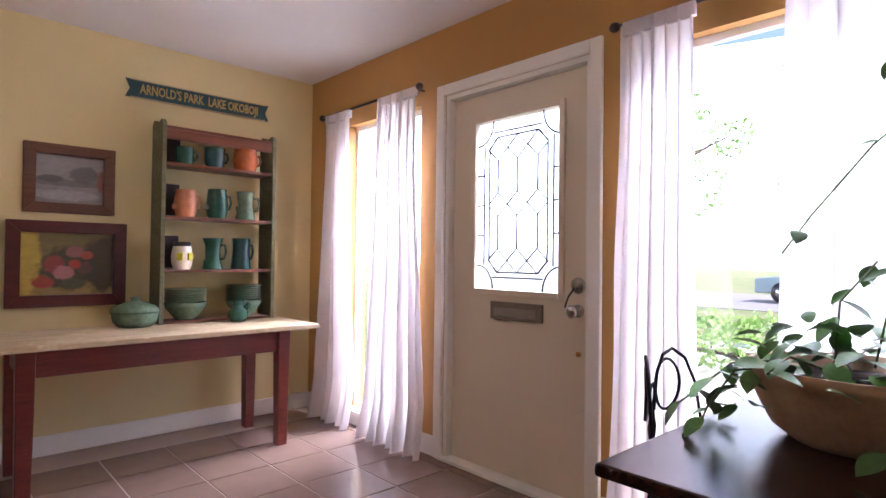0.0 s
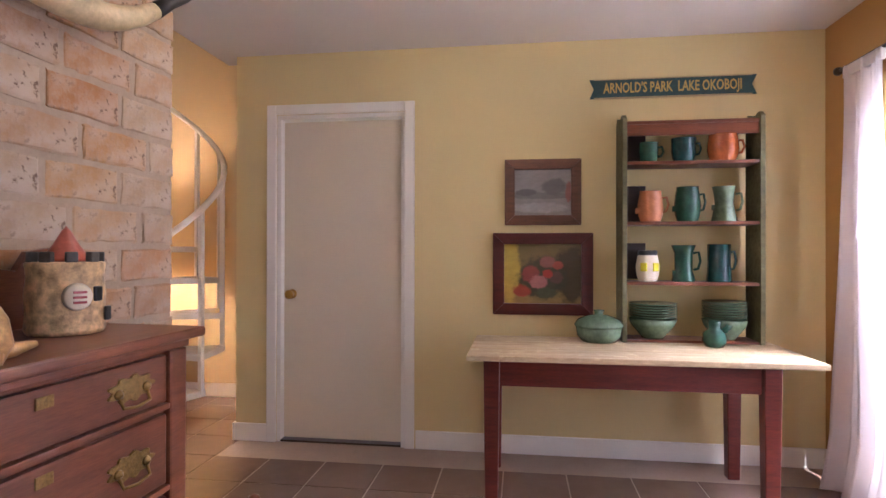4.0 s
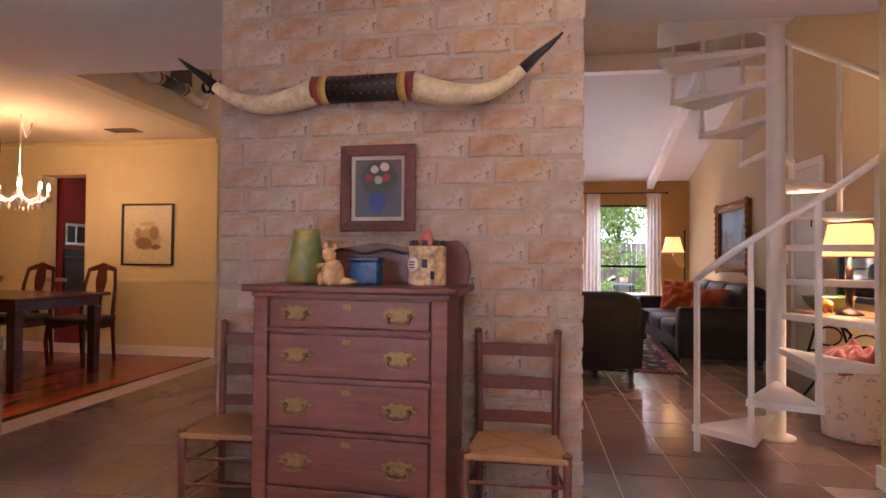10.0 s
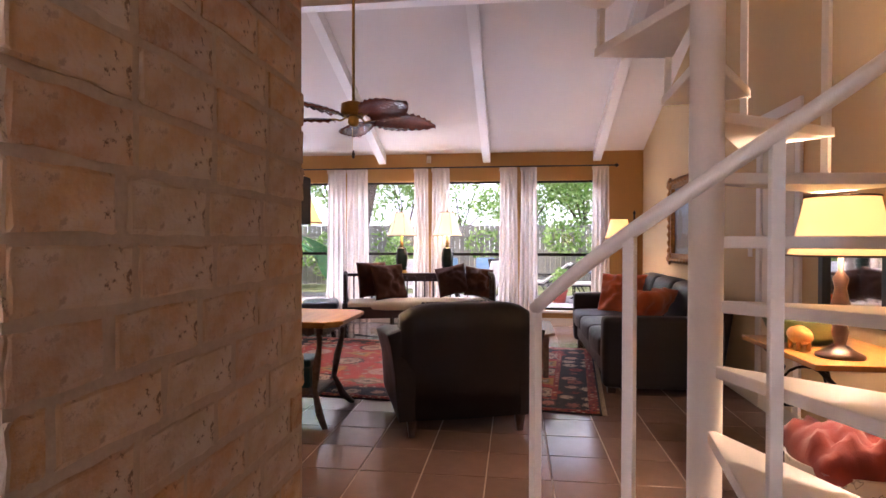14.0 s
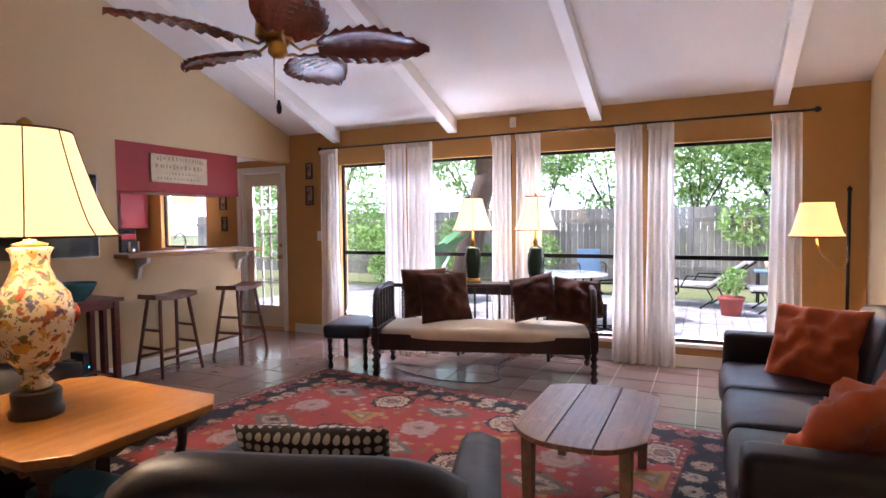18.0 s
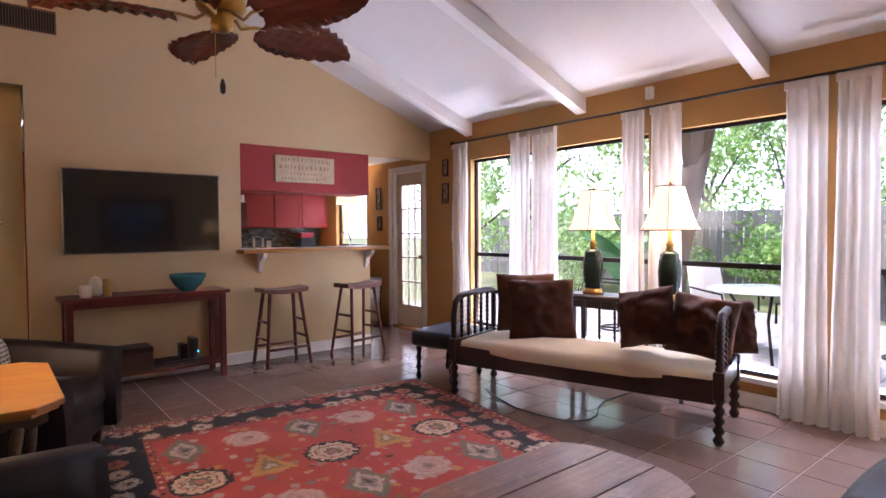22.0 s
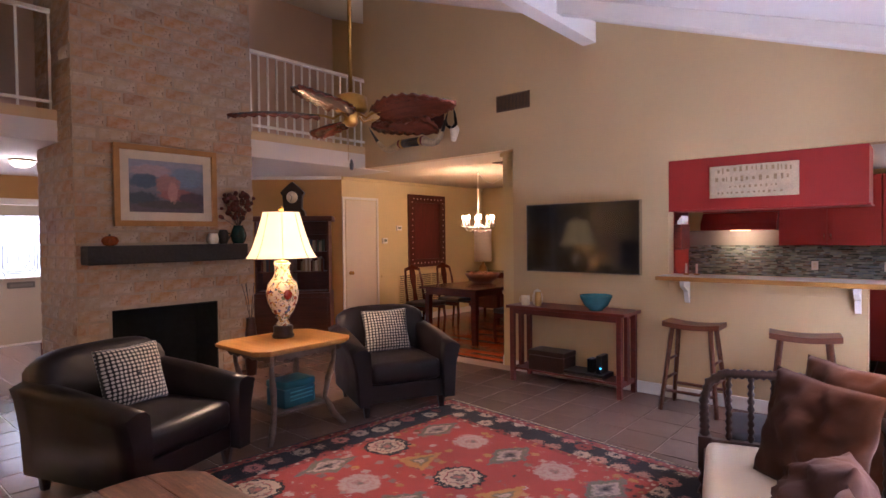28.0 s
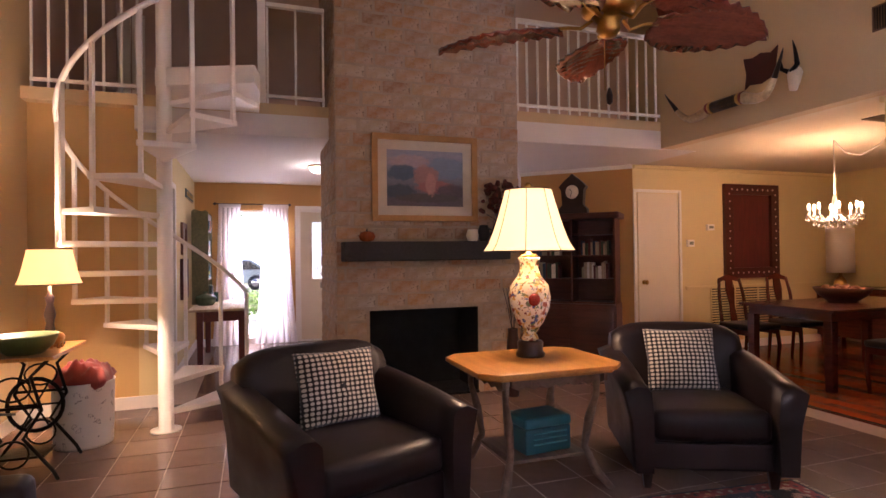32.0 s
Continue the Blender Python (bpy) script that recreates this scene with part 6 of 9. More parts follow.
# ---- rug ----
def rug_mat(w, h):
    n = Net("oriental_rug_wool")
    sp = n.t.nodes.new("ShaderNodeSeparateXYZ")
    n.link(n.coord, sp.inputs[0])
    def math_(op, a, b_=None):
        k = n.t.nodes.new("ShaderNodeMath")
        k.operation = op
        for i, v in enumerate((a, b_)):
            if v is None:
                continue
            if isinstance(v, (int, float)):
                k.inputs[i].default_value = v
            else:
                n.link(v, k.inputs[i])
        return k.outputs[0]
    ax, ay = math_("ABSOLUTE", sp.outputs[0]), math_("ABSOLUTE", sp.outputs[1])
    edge = math_("MINIMUM", math_("SUBTRACT", w / 2, ax), math_("SUBTRACT", h / 2, ay))
    red, navy, cream, rose, gold, brick, olive = (lin(c) for c in ("#a03a2a", "#120b12", "#b8a186", "#b06658", "#ab7c38", "#8a3424", "#635d42"))
    rag2 = math_("MULTIPLY", math_("SUBTRACT", n.noise(60, 4, 0.7), 0.5), 0.9)

    def lattice(scale, chance, ragged, turn=0.785):
        """Distance from the nearest point of a slanted lattice, with a ragged edge, and a tone for each point."""
        mp = n.node("ShaderNodeMapping", Rotation=(0, 0, turn))
        n.link(n.coord, mp.inputs["Vector"])
        v = n.node("ShaderNodeTexVoronoi", Scale=scale, Randomness=chance)
        n.link(mp.outputs["Vector"], v.inputs["Vector"])
        return math_("ADD", v.outputs["Distance"], ragged), v.outputs["Color"]

    def cell(src, pitch, shift):
        """Offset from the nearest motif centre along one axis, and whether its number is odd."""
        u = math_("DIVIDE", math_("SUBTRACT", src, shift), pitch)
        i = math_("ROUND", u)
        return math_("MULTIPLY", math_("SUBTRACT", u, i), pitch), math_("FLOORED_MODULO", i, 2.0)

    du, odd_col = cell(sp.outputs[0], 0.36, 0.0)
    dv, odd_row = cell(sp.outputs[1], 0.485, -0.64)
    rag = math_("MULTIPLY", math_("SUBTRACT", n.noise(26, 4, 0.7), 0.5), 0.15)
    au, av = math_("ABSOLUTE", du), math_("ABSOLUTE", dv)
    far = math_("SQRT", math_("ADD", math_("MULTIPLY", du, du), math_("MULTIPLY", dv, dv)))
    disc = math_("MULTIPLY", math_("ADD", far, rag), 3.3)
    wedge = math_("MAXIMUM", math_("SUBTRACT", math_("MULTIPLY", au, 1.15), math_("MULTIPLY", dv, 0.5)), dv)
    wedge = math_("ADD", math_("MULTIPLY", math_("ADD", wedge, math_("MULTIPLY", rag, 0.8)), 3.3), 0.25)
    lozenge = math_("MULTIPLY", math_("ADD", math_("ADD", au, math_("MULTIPLY", av, 0.6)), rag), 2.9)
    dust, ash, grey = lin("#a5796a"), lin("#b09a8a"), lin("#6f6258")
    med_a = n.ramp(disc, [(0.0, rose), (0.12, grey), (0.15, navy), (0.18, cream), (0.26, cream), (0.28, navy), (0.31, rose), (0.33, cream), (0.42, cream), (0.44, navy), (0.52, navy), (0.54, red)])
    med_b = n.ramp(wedge, [(0.0, grey), (0.12, cream), (0.2, grey), (0.3, cream), (0.38, olive), (0.46, gold), (0.57, gold), (0.6, red)])
    med_c = n.ramp(lozenge, [(0.0, navy), (0.1, grey), (0.2, ash), (0.27, olive), (0.36, grey), (0.4, red)])
    med_d = n.ramp(disc, [(0.0, grey), (0.1, dust), (0.18, ash), (0.25, dust), (0.32, ash), (0.42, dust), (0.46, red)])
    med = n.mix(odd_row, n.mix(odd_col, med_a, med_b), n.mix(odd_col, med_c, med_d))
    in_a = n.ramp(disc, [(0.52, (1, 1, 1)), (0.55, (0, 0, 0))])
    in_b = n.ramp(wedge, [(0.57, (1, 1, 1)), (0.60, (0, 0, 0))])
    in_c = n.ramp(lozenge, [(0.37, (1, 1, 1)), (0.40, (0, 0, 0))])
    in_d = n.ramp(disc, [(0.43, (1, 1, 1)), (0.46, (0, 0, 0))])
    inside = n.mix(odd_row, n.mix(odd_col, in_a, in_b), n.mix(odd_col, in_c, in_d))
    d2, c2 = lattice(10.5, 0.85, rag2, 0.3)
    tone = n.ramp(c2, [(0.25, gold), (0.40, ash), (0.48, navy), (0.56, gold), (0.64, grey), (0.75, ash)])
    fill = n.mix(n.ramp(d2, [(0.27, (0.9, 0.9, 0.9)), (0.33, (0, 0, 0))]), red, tone)
    field = n.mix(inside, fill, med)
    d3, c3 = lattice(6.0, 0.45, rag2, 0.0)
    bord = n.mix(n.ramp(d3, [(0.34, (1, 1, 1)), (0.38, (0, 0, 0))]), navy, n.ramp(c3, [(0.3, cream), (0.45, rose), (0.55, cream), (0.7, brick)]))
    bord = n.mix(n.ramp(d3, [(0.10, (1, 1, 1)), (0.13, (0, 0, 0))]), bord, navy)
    d4, c4 = lattice(20, 0.2, rag2, 0.785)
    guard = n.mix(n.ramp(d4, [(0.24, (1, 1, 1)), (0.3, (0, 0, 0))]), brick, n.ramp(c4, [(0.4, cream), (0.5, gold), (0.6, navy)]))
    step = lambda e: n.ramp(edge, [(e, (0, 0, 0)), (e + 0.004, (1, 1, 1))])
    out = n.mix(step(0.36), n.mix(step(0.315), n.mix(step(0.085), guard, bord), guard), field)
    out = n.mix(step(0.012), navy, out)
    wear = n.ramp(n.noise(2.2, 4), [(0.3, (0.75,) * 3), (0.7, (1.15,) * 3)])
    n.color(n.mix(0.8, out, wear, "MULTIPLY"))
    n.put(Roughness=0.95, Sheen_Weight=0.05)
    n.bump(n.noise(420, 2), 0.5, 0.004)
    return n.mat


RX0, RX1, RY0, RY1 = -6.615, -4.165, 0.065, 3.565
rg = thing("oriental_rug", T((RX0 + RX1) / 2, (RY0 + RY1) / 2, 0, rz=-6), "red oriental rug with navy border on the tiled floor", "rug")
b = B()
nx, ny = 26, 36
w_, h_ = RX1 - RX0, RY1 - RY0
gv = [[b.verts.new((-w_ / 2 + w_ * i / nx, -h_ / 2 + h_ * j / ny, 0.010 + 0.0015 * noise.noise((i * 0.6, j * 0.6, 1)))) for j in range(ny + 1)] for i in range(nx + 1)]
for i in range(nx):
    for j in range(ny):
        b.faces.new((gv[i][j], gv[i + 1][j], gv[i + 1][j + 1], gv[i][j + 1])).smooth = True
ext = bmesh.ops.extrude_face_region(b, geom=b.faces[:])
bmesh.ops.translate(b, verts=[v for v in ext["geom"] if isinstance(v, bmesh.types.BMVert)], vec=(0, 0, -0.009))
bmesh.ops.recalc_face_normals(b, faces=b.faces[:])
part("carpet", b, rug_mat(w_, h_), rg)
FR = plain("rug_fringe_wool", "#b9a68a", 0.95, var=0.2, scale=30)
b = B()
rnd = random.Random(9)
for s in (-1, 1):
    for k in range(170):
        x = -w_ / 2 + w_ * (k + 0.5) / 170
        y = s * h_ / 2
        dx = rnd.uniform(-0.012, 0.012)
        tube([(x, y, 0.006), (x + dx, y + s * 0.035, 0.003)], 0.0026, 4, bm=b)
tagged(part("fringe", b, FR, rg), kind="stuff")

# ---- ceiling fan ----
fn = thing("ceiling_fan", T(-4.79, 1.43, 0), "brass ceiling fan with carved leaf-shaped wooden blades, at rest", "fan")
part("downrod", tube([(0, 0, 2.40), (0, 0, 3.66)], 0.013, 10), BRASS, fn)
part("canopy", lathe([(0.02, 3.45), (0.06, 3.51), (0.07, 3.64)], 20), BRASS, fn)
part("motor", lathe([(0.02, 2.42), (0.06, 2.41), (0.105, 2.39), (0.11, 2.31), (0.09, 2.29), (0.03, 2.285)], 28), BRASS, fn, "brass motor housing")
part("hub", lathe([(0, 2.20), (0.03, 2.205), (0.05, 2.23), (0.045, 2.26), (0.07, 2.285)], 24), BRASS, fn)
BLADE = wood("carved_leaf_blade", "#4a2418", "#8a4c34", 0.25, grain=(1.0, 9, 9))


def fan_blade():
    b = B()
    L, W = 0.57, 0.165
    n_ = 27
    rows_ = []
    for k in range(n_ + 1):
        u = k / n_
        w = W * math.sin(math.pi * (0.06 + 0.94 * u) ** 0.85) ** 0.75 + 0.004
        w *= 1 + 0.03 * (k % 3 - 1) * (u > 0.1)
        row = []
        for j in range(7):
            v = j / 3 - 1
            vein = 0.009 * math.cos((u * 9 - abs(v) * 1.6) * 2 * math.pi) * abs(v) ** 0.5
            row.append(b.verts.new((L * u, v * w, 0.02 * math.sin(math.pi * u) - 0.03 * v * v * 0.6 + vein)))
        rows_.append(row)
    for r0, r1 in zip(rows_, rows_[1:]):
        for j in range(6):
            b.faces.new((r0[j], r1[j], r1[j + 1], r0[j + 1])).smooth = True
    ext = bmesh.ops.extrude_face_region(b, geom=b.faces[:])
    bmesh.ops.translate(b, verts=[v for v in ext["geom"] if isinstance(v, bmesh.types.BMVert)], vec=(0, 0, -0.008))
    bmesh.ops.recalc_face_normals(b, faces=b.faces[:])
    return b


for k in range(5):
    a = 48 + 72 * k
    m = T(0, 0, 2.275, rz=a) @ T(0.20, 0, 0.0, rx=-14)
    if k == 0:
        bl = part("blade", fan_blade(), BLADE, fn, "carved leaf-shaped blade")
        bl.matrix_basis = m
        ir = part("blade_iron", tube([(0.06, 0, 2.285), (0.11, 0.02, 2.25), (0.17, 0.0, 2.27), (0.23, 0, 2.275)], 0.008, 8), BRASS, fn)
        ir.matrix_basis = T(rz=a)
    else:
        again(bl, fn, m)
        again(ir, fn, T(rz=a))
part("pull_chain", tube([(0.03, 0.0, 2.20), (0.03, 0, 1.99)], 0.002, 5), BRASS, fn)
part("chain_fob", lathe([(0, 1.92), (0.012, 1.93), (0.014, 1.96), (0.006, 1.99), (0, 1.995)], 10), DKWOOD, fn)

# ---- curtains at the patio windows ----
CR = thing("curtain_rod", T(XW + 0.10, 0, 0), "long dark curtain rod over the patio windows", "curtain rod")
part("bar", tube([(0, -0.80, 2.265), (0, 4.20, 2.265)], 0.011, 8), ROD, CR)
for y, s in ((-0.80, -1), (4.20, 1)):
    part("finial", lathe([(0.014, 0), (0.024, 0.012), (0.026, 0.03), (0.012, 0.05), (0, 0.055)], 12, m=T(0, y, 2.265, rx=-90 * s)), ROD, CR)
for y in (-0.70, 0.38, 1.62, 2.90, 4.12):
    part("bracket", tube([(0, y, 2.265), (-0.10, y, 2.265)], 0.008, 6), ROD, CR)
for k, (y, w) in enumerate(((-0.70, 0.25), (0.207, 0.27), (0.52, 0.31), (1.47, 0.20), (1.755, 0.25), (2.725, 0.24), (3.01, 0.22), (4.0, 0.22))):
    curtain("curtain", w, 0.014, 2.25, 4, 0.032, T(XW + 0.10, y, 0, rz=90), "off-white linen curtain gathered beside the patio window", LINEN, 0.0, 20 + k, 1.25)
se = thing("wall_sensor", T(XW, 1.58, 2.39), "small white plastic motion sensor above the curtain rod", "sensor")
part("case", box(0, -0.03, -0.045, 0.045, 0.03, 0.055, 0.008), WHITE, se)
part("lens", box(0.044, -0.022, -0.035, 0.05, 0.022, 0.0, 0.004), CREAM, se)

# gilt mirror over the sofa
GILT = plain("antique_gilt", "#9a6830", 0.38, metal=0.6, var=0.45, scale=34, bump=0.9, bscale=46)
MIRROR = Net("mirror_silver")
MIRROR.color((0.86, 0.87, 0.87))
MIRROR.put(Metallic=1.0, Roughness=0.04)
gp = picture("gilt_picture", 1.18, 0.92, 0.105, 0.05, GILT, painting("misty_landscape", 0.95, 0.70, "#7d93b0", "#8a8f90", [(-0.2, 0.2, 0.3, 0.14, "#9db0c8"), (0.25, 0.1, 0.25, 0.2, "#8ea3bf"), (0.3, -0.2, 0.3, 0.1, "#6d665c"), (-0.25, -0.22, 0.35, 0.08, "#77705f"), (-0.3, -0.05, 0.1, 0.16, "#6b7670"), (0.35, 0.0, 0.08, 0.2, "#6b7680")]), T(-6.06, YL - 0.002, 1.43), "large gilt-framed misty landscape over the sofa")
for hx, hz, L, along in ((0, 0.425, 1.14, 0), (0, -0.425, 1.14, 0), (-0.555, 0, 0.88, 1), (0.555, 0, 0.88, 1)):
    k_ = 40
    pts = [(-L / 2 + L * j / k_, -0.048, 0) if not along else (0, -0.048, -L / 2 + L * j / k_) for j in range(k_ + 1)]
    part("carving", tube(pts, [0.022 + 0.010 * math.sin(j * 1.55) + 0.008 * (abs(j - k_ / 2) > k_ / 2 - 4) for j in range(k_ + 1)], 8), GILT, gp, "carved gilt moulding").matrix_basis = T(hx, 0, hz)
for sx in (-1, 1):
    for sz in (-1, 1):
        part("corner_ornament", lathe([(0.075, 0), (0.07, 0.014), (0.04, 0.026), (0.03, 0.02), (0, 0.032)], 10, m=T(sx * 0.545, -0.046, sz * 0.415, rx=90)), GILT, gp)

# ---- television wall ----
SCREEN = Net("dark_screen")
SCREEN.color((0.008, 0.008, 0.01))
SCREEN.put(Roughness=0.08)
tv = thing("television", T(-5.01, YT, 1.455), "large flat black television mounted on the tan wall", "television")
part("casing", box(-0.605, 0.035, -0.345, 0.605, 0.075, 0.345, 0.006), BLACK, tv)
for a in ((-0.612, -0.352, 0.612, -0.342), (-0.612, 0.342, 0.612, 0.352)):
    part("bezel", box(a[0], 0.03, a[1], a[2], 0.082, a[3], 0.002), CHROME, tv)
for s in (-1, 1):
    part("bezel", box(s * 0.612, 0.03, -0.342, s * 0.602, 0.082, 0.342, 0.002), CHROME, tv)
part("screen", box(-0.60, 0.0745, -0.34, 0.60, 0.0785, 0.34), SCREEN.mat, tv, "dark glossy screen")
part("mount", box(-0.2, 0.0, -0.15, 0.2, 0.036, 0.15), BLACK, tv)

cn = thing("console_table", T(-4.975, -1.165, 0) @ Matrix.Diagonal((0.95, 1, 1, 1)), "long dark wooden console table under the television", "table")
part("tabletop", box(-0.66, -0.20, 0.745, 0.66, 0.20, 0.775, 0.005), RDWOOD, cn)
for x in (-0.60, 0.60):
    for y in (-0.16, 0.16):
        leg_square(cn, x, y, 0.745, 0.05, RDWOOD, 0.95)
    part("end_slat", box(x - 0.018, -0.03, 0.12, x + 0.018, 0.03, 0.745, 0.003), RDWOOD, cn)
    part("end_rail", box(x - 0.015, -0.14, 0.10, x + 0.015, 0.14, 0.14, 0.003), RDWOOD, cn)
part("lower_shelf", box(-0.58, -0.14, 0.115, 0.58, 0.14, 0.135, 0.003), RDWOOD, cn)
part("apron", box(-0.58, 0.15, 0.69, 0.58, 0.17, 0.745, 0.003), RDWOOD, cn)
part("apron", box(-0.58, -0.17, 0.69, 0.58, -0.15, 0.745, 0.003), RDWOOD, cn)
CX, CYY, CZ = -5.06, -1.15, 0.776
v = thing("turquoise_bowl", T(-5.28, -1.09, CZ), "deep turquoise glazed bowl on the console", "bowl")
part("body", lathe([(0, 0), (0.06, 0), (0.065, 0.012), (0.11, 0.05), (0.145, 0.12), (0.15, 0.145), (0.143, 0.145), (0.135, 0.12), (0.1, 0.055), (0, 0.02)], 32), plain("turquoise_glaze", "#3d7a80", 0.2, var=0.2, scale=9), v)
v = thing("white_mug", T(-4.52, -1.07, CZ), "white ceramic mug on the console", "mug")
part("body", lathe([(0, 0), (0.038, 0), (0.042, 0.01), (0.043, 0.095), (0.038, 0.095), (0.037, 0.012), (0, 0.012)], 20), CREAM, v)
part("handle", tube([(0.04, 0, 0.08), (0.068, 0, 0.075), (0.07, 0, 0.035), (0.04, 0, 0.025)], 0.006, 7), CREAM, v)
v = thing("white_jar", T(-4.60, -1.17, CZ), "small white lidded jar on the console", "jar")
part("body", lathe([(0, 0), (0.04, 0), (0.055, 0.04), (0.05, 0.10), (0.035, 0.125)], 20), CREAM, v)
part("lid", lathe([(0.038, 0.125), (0.036, 0.14), (0.012, 0.155), (0, 0.16)], 20), CREAM, v)
v = thing("amber_vase", T(-4.67, -1.07, CZ), "small amber ceramic vase on the console", "vase")
part("body", lathe(vessel(0.028, 0.036, 0.03, 0.14), 18), plain("amber_glaze", "#b98f45", 0.3, var=0.2), v)
v = thing("wooden_box", T(-4.78, -1.14, 0.136), "dark carved wooden box on the console's shelf", "box")
part("body", box(-0.20, -0.12, 0, 0.20, 0.12, 0.15, 0.006), DKWOOD, v)
part("lid", box(-0.205, -0.125, 0.152, 0.205, 0.125, 0.20, 0.012), DKWOOD, v)
v = thing("media_player", T(-5.18, -1.13, 0.136), "flat black media player on the console's shelf", "electronics")
part("case", box(-0.2, -0.12, 0.008, 0.2, 0.12, 0.05, 0.004), BLACK, v)
part("faceplate", box(-0.2, 0.119, 0.010, 0.2, 0.124, 0.028, 0.001), CHROME, v)
v = thing("router", T(-5.32, -1.13, 0.187), "upright black router with a blue light", "electronics")
part("case", box(-0.025, -0.08, 0, 0.025, 0.08, 0.17, 0.006), BLACK, v)
part("light", box(-0.027, 0.078, 0.05, -0.015, 0.083, 0.06), glow("blue_led", "#39c8ff", 3.0, "#113344"), v)
v = thing("small_speaker", T(-5.23, -1.11, 0.187), "upright black speaker on the shelf", "electronics")
part("case", box(-0.03, -0.05, 0, 0.03, 0.05, 0.13, 0.006), BLACK, v)
part("grille", box(-0.024, 0.048, 0.01, 0.024, 0.053, 0.12, 0.002), IRON, v)


def stool(m, label):
    t = thing("saddle_stool", m, label, "stool", "bar stools at the counter")
    b = B()
    n_ = 12
    rows_ = []
    for k in range(n_ + 1):
        u = 2 * k / n_ - 1
        z = 0.705 + 0.02 * u * u
        rows_.append([b.verts.new((0.225 * u, y, z + dz)) for y, dz in ((-0.12, -0.02), (-0.115, 0.022), (0.115, 0.022), (0.12, -0.02))])
    for r0, r1 in zip(rows_, rows_[1:]):
        for j in range(4):
            i = (j + 1) % 4
            b.faces.new((r0[j], r0[i], r1[i], r1[j]))
    b.faces.new(rows_[0]), b.faces.new(rows_[-1][::-1])
    bmesh.ops.recalc_face_normals(b, faces=b.faces[:])
    part("seat", b, BRWOOD, t, "dished saddle seat")
    for sx in (-1, 1):
        for sy in (-1, 1):
            part("leg", tube([(sx * 0.22, sy * 0.17, 0), (sx * 0.15, sy * 0.08, 0.705)], [0.019, 0.021], 4), BRWOOD, t)
        part("side_stretcher", tube([(sx * 0.195, -0.137, 0.26), (sx * 0.195, 0.137, 0.26)], 0.014, 4), BRWOOD, t)
        part("side_stretcher", tube([(sx * 0.18, -0.118, 0.42), (sx * 0.18, 0.118, 0.42)], 0.013, 4), BRWOOD, t)
        part("cross_stretcher", tube([(-0.205, sx * 0.15, 0.17), (0.205, sx * 0.15, 0.17)], 0.014, 4), BRWOOD, t)
    return t


stool(T(-6.145, -1.12, 0, rz=0), "brown wooden saddle-seat stool at the breakfast bar")
stool(T(-6.945, -1.04, 0, rz=10), "brown wooden saddle-seat stool near the counter's end")

# breakfast bar
bar = thing("bar_counter", T(-6.62, YT, 0), "honey wood bar counter on two white brackets", "counter")
part("worktop", box(-0.82, -0.20, 1.075, 0.82, 0.20, 1.112, 0.008), HONEY, bar)
part("laminate", box(-0.80, -0.19, 1.112, 0.80, 0.16, 1.116, 0.001), plain("grey_laminate", "#c9c5bd", 0.35, var=0.05), bar)
for x in (0.60, -0.62):
    part("bracket", prism([(0.0, 1.073), (0.17, 1.073), (0.165, 1.03), (0.06, 0.98), (0.03, 0.88), (0.0, 0.87)], -0.02, 0.02, 0.004, m=Matrix.Translation((x, 0, 0)) @ Matrix.Rotation(radians(90), 4, "Z") @ Matrix.Rotation(radians(90), 4, "X")), WHITE, bar)
tagged(part("half_wall_cap", box(-7.3, YT - 0.14, 0.99, -5.85, YT - 0.01, 1.074), TAN), "tan painted cap of the half wall", "trim", kind="structure")
setting("soffit", box(-7.3, YT - 0.42, 1.70, -5.85, YT - 0.012, ZK - 0.002), RED, "red painted soffit over the breakfast bar", "soffit")
tagged(part("soffit_moulding", box(-7.31, YT - 0.43, 1.685, -5.845, YT - 0.008, 1.70, 0.004), RED), "red painted moulding under the soffit", "trim", kind="structure")
ks = thing("kitchen_sign", T(-6.53, YT - 0.008, 1.92), "cream wall plaque with worn ornate lettering", "sign")
part("board", box(-0.33, -0.002, -0.135, 0.33, 0.014, 0.135, 0.003), plain("aged_cream_board", "#c4b190", 0.7, var=0.2, scale=9), ks)
SM = plain("worn_brown_marking", "#9a835f", 0.7, var=0.3, scale=30)
rnd = random.Random(3)
for r_, z in enumerate((0.085, 0.02, -0.045, -0.095)):
    x = -0.28 + 0.02 * r_
    while x < 0.26:
        w = rnd.uniform(0.012, 0.04)
        if r_ != 2 or abs(x) < 0.18:
            hh = rnd.uniform(0.4, 1.0) * (0.024 if r_ < 2 else 0.012)
            zz = z + (0.018 * (1 - (x / 0.28) ** 2) if r_ == 0 else 0)
            part("lettering_bar", box(x, 0.0135, zz - hh, x + w * 0.6, 0.0155, zz + hh), SM, ks)
        x += w + rnd.uniform(0.006, 0.02)
vt = thing("wall_vent", T(-4.19, YT, 2.945), "brown louvred air return grille high on the tan wall", "vent")
VB = plain("brown_vent_enamel", "#6b5138", 0.5)
part("backing", box(-0.205, 0.0005, -0.08, 0.205, 0.004, 0.08), BLACK, vt)
for a in ((-0.215, -0.09, 0.215, -0.078), (-0.215, 0.078, 0.215, 0.09)):
    part("frame", box(a[0], 0, a[1], a[2], 0.014, a[3], 0.002), VB, vt)
for s in (-1, 1):
    part("frame", box(s * 0.215, 0, -0.078, s * 0.203, 0.014, 0.078, 0.002), VB, vt)
for k in range(22):
    x = -0.19 + 0.018 * k
    part("slat", box(x, 0.004, -0.078, x + 0.006, 0.012, 0.078), VB, vt)
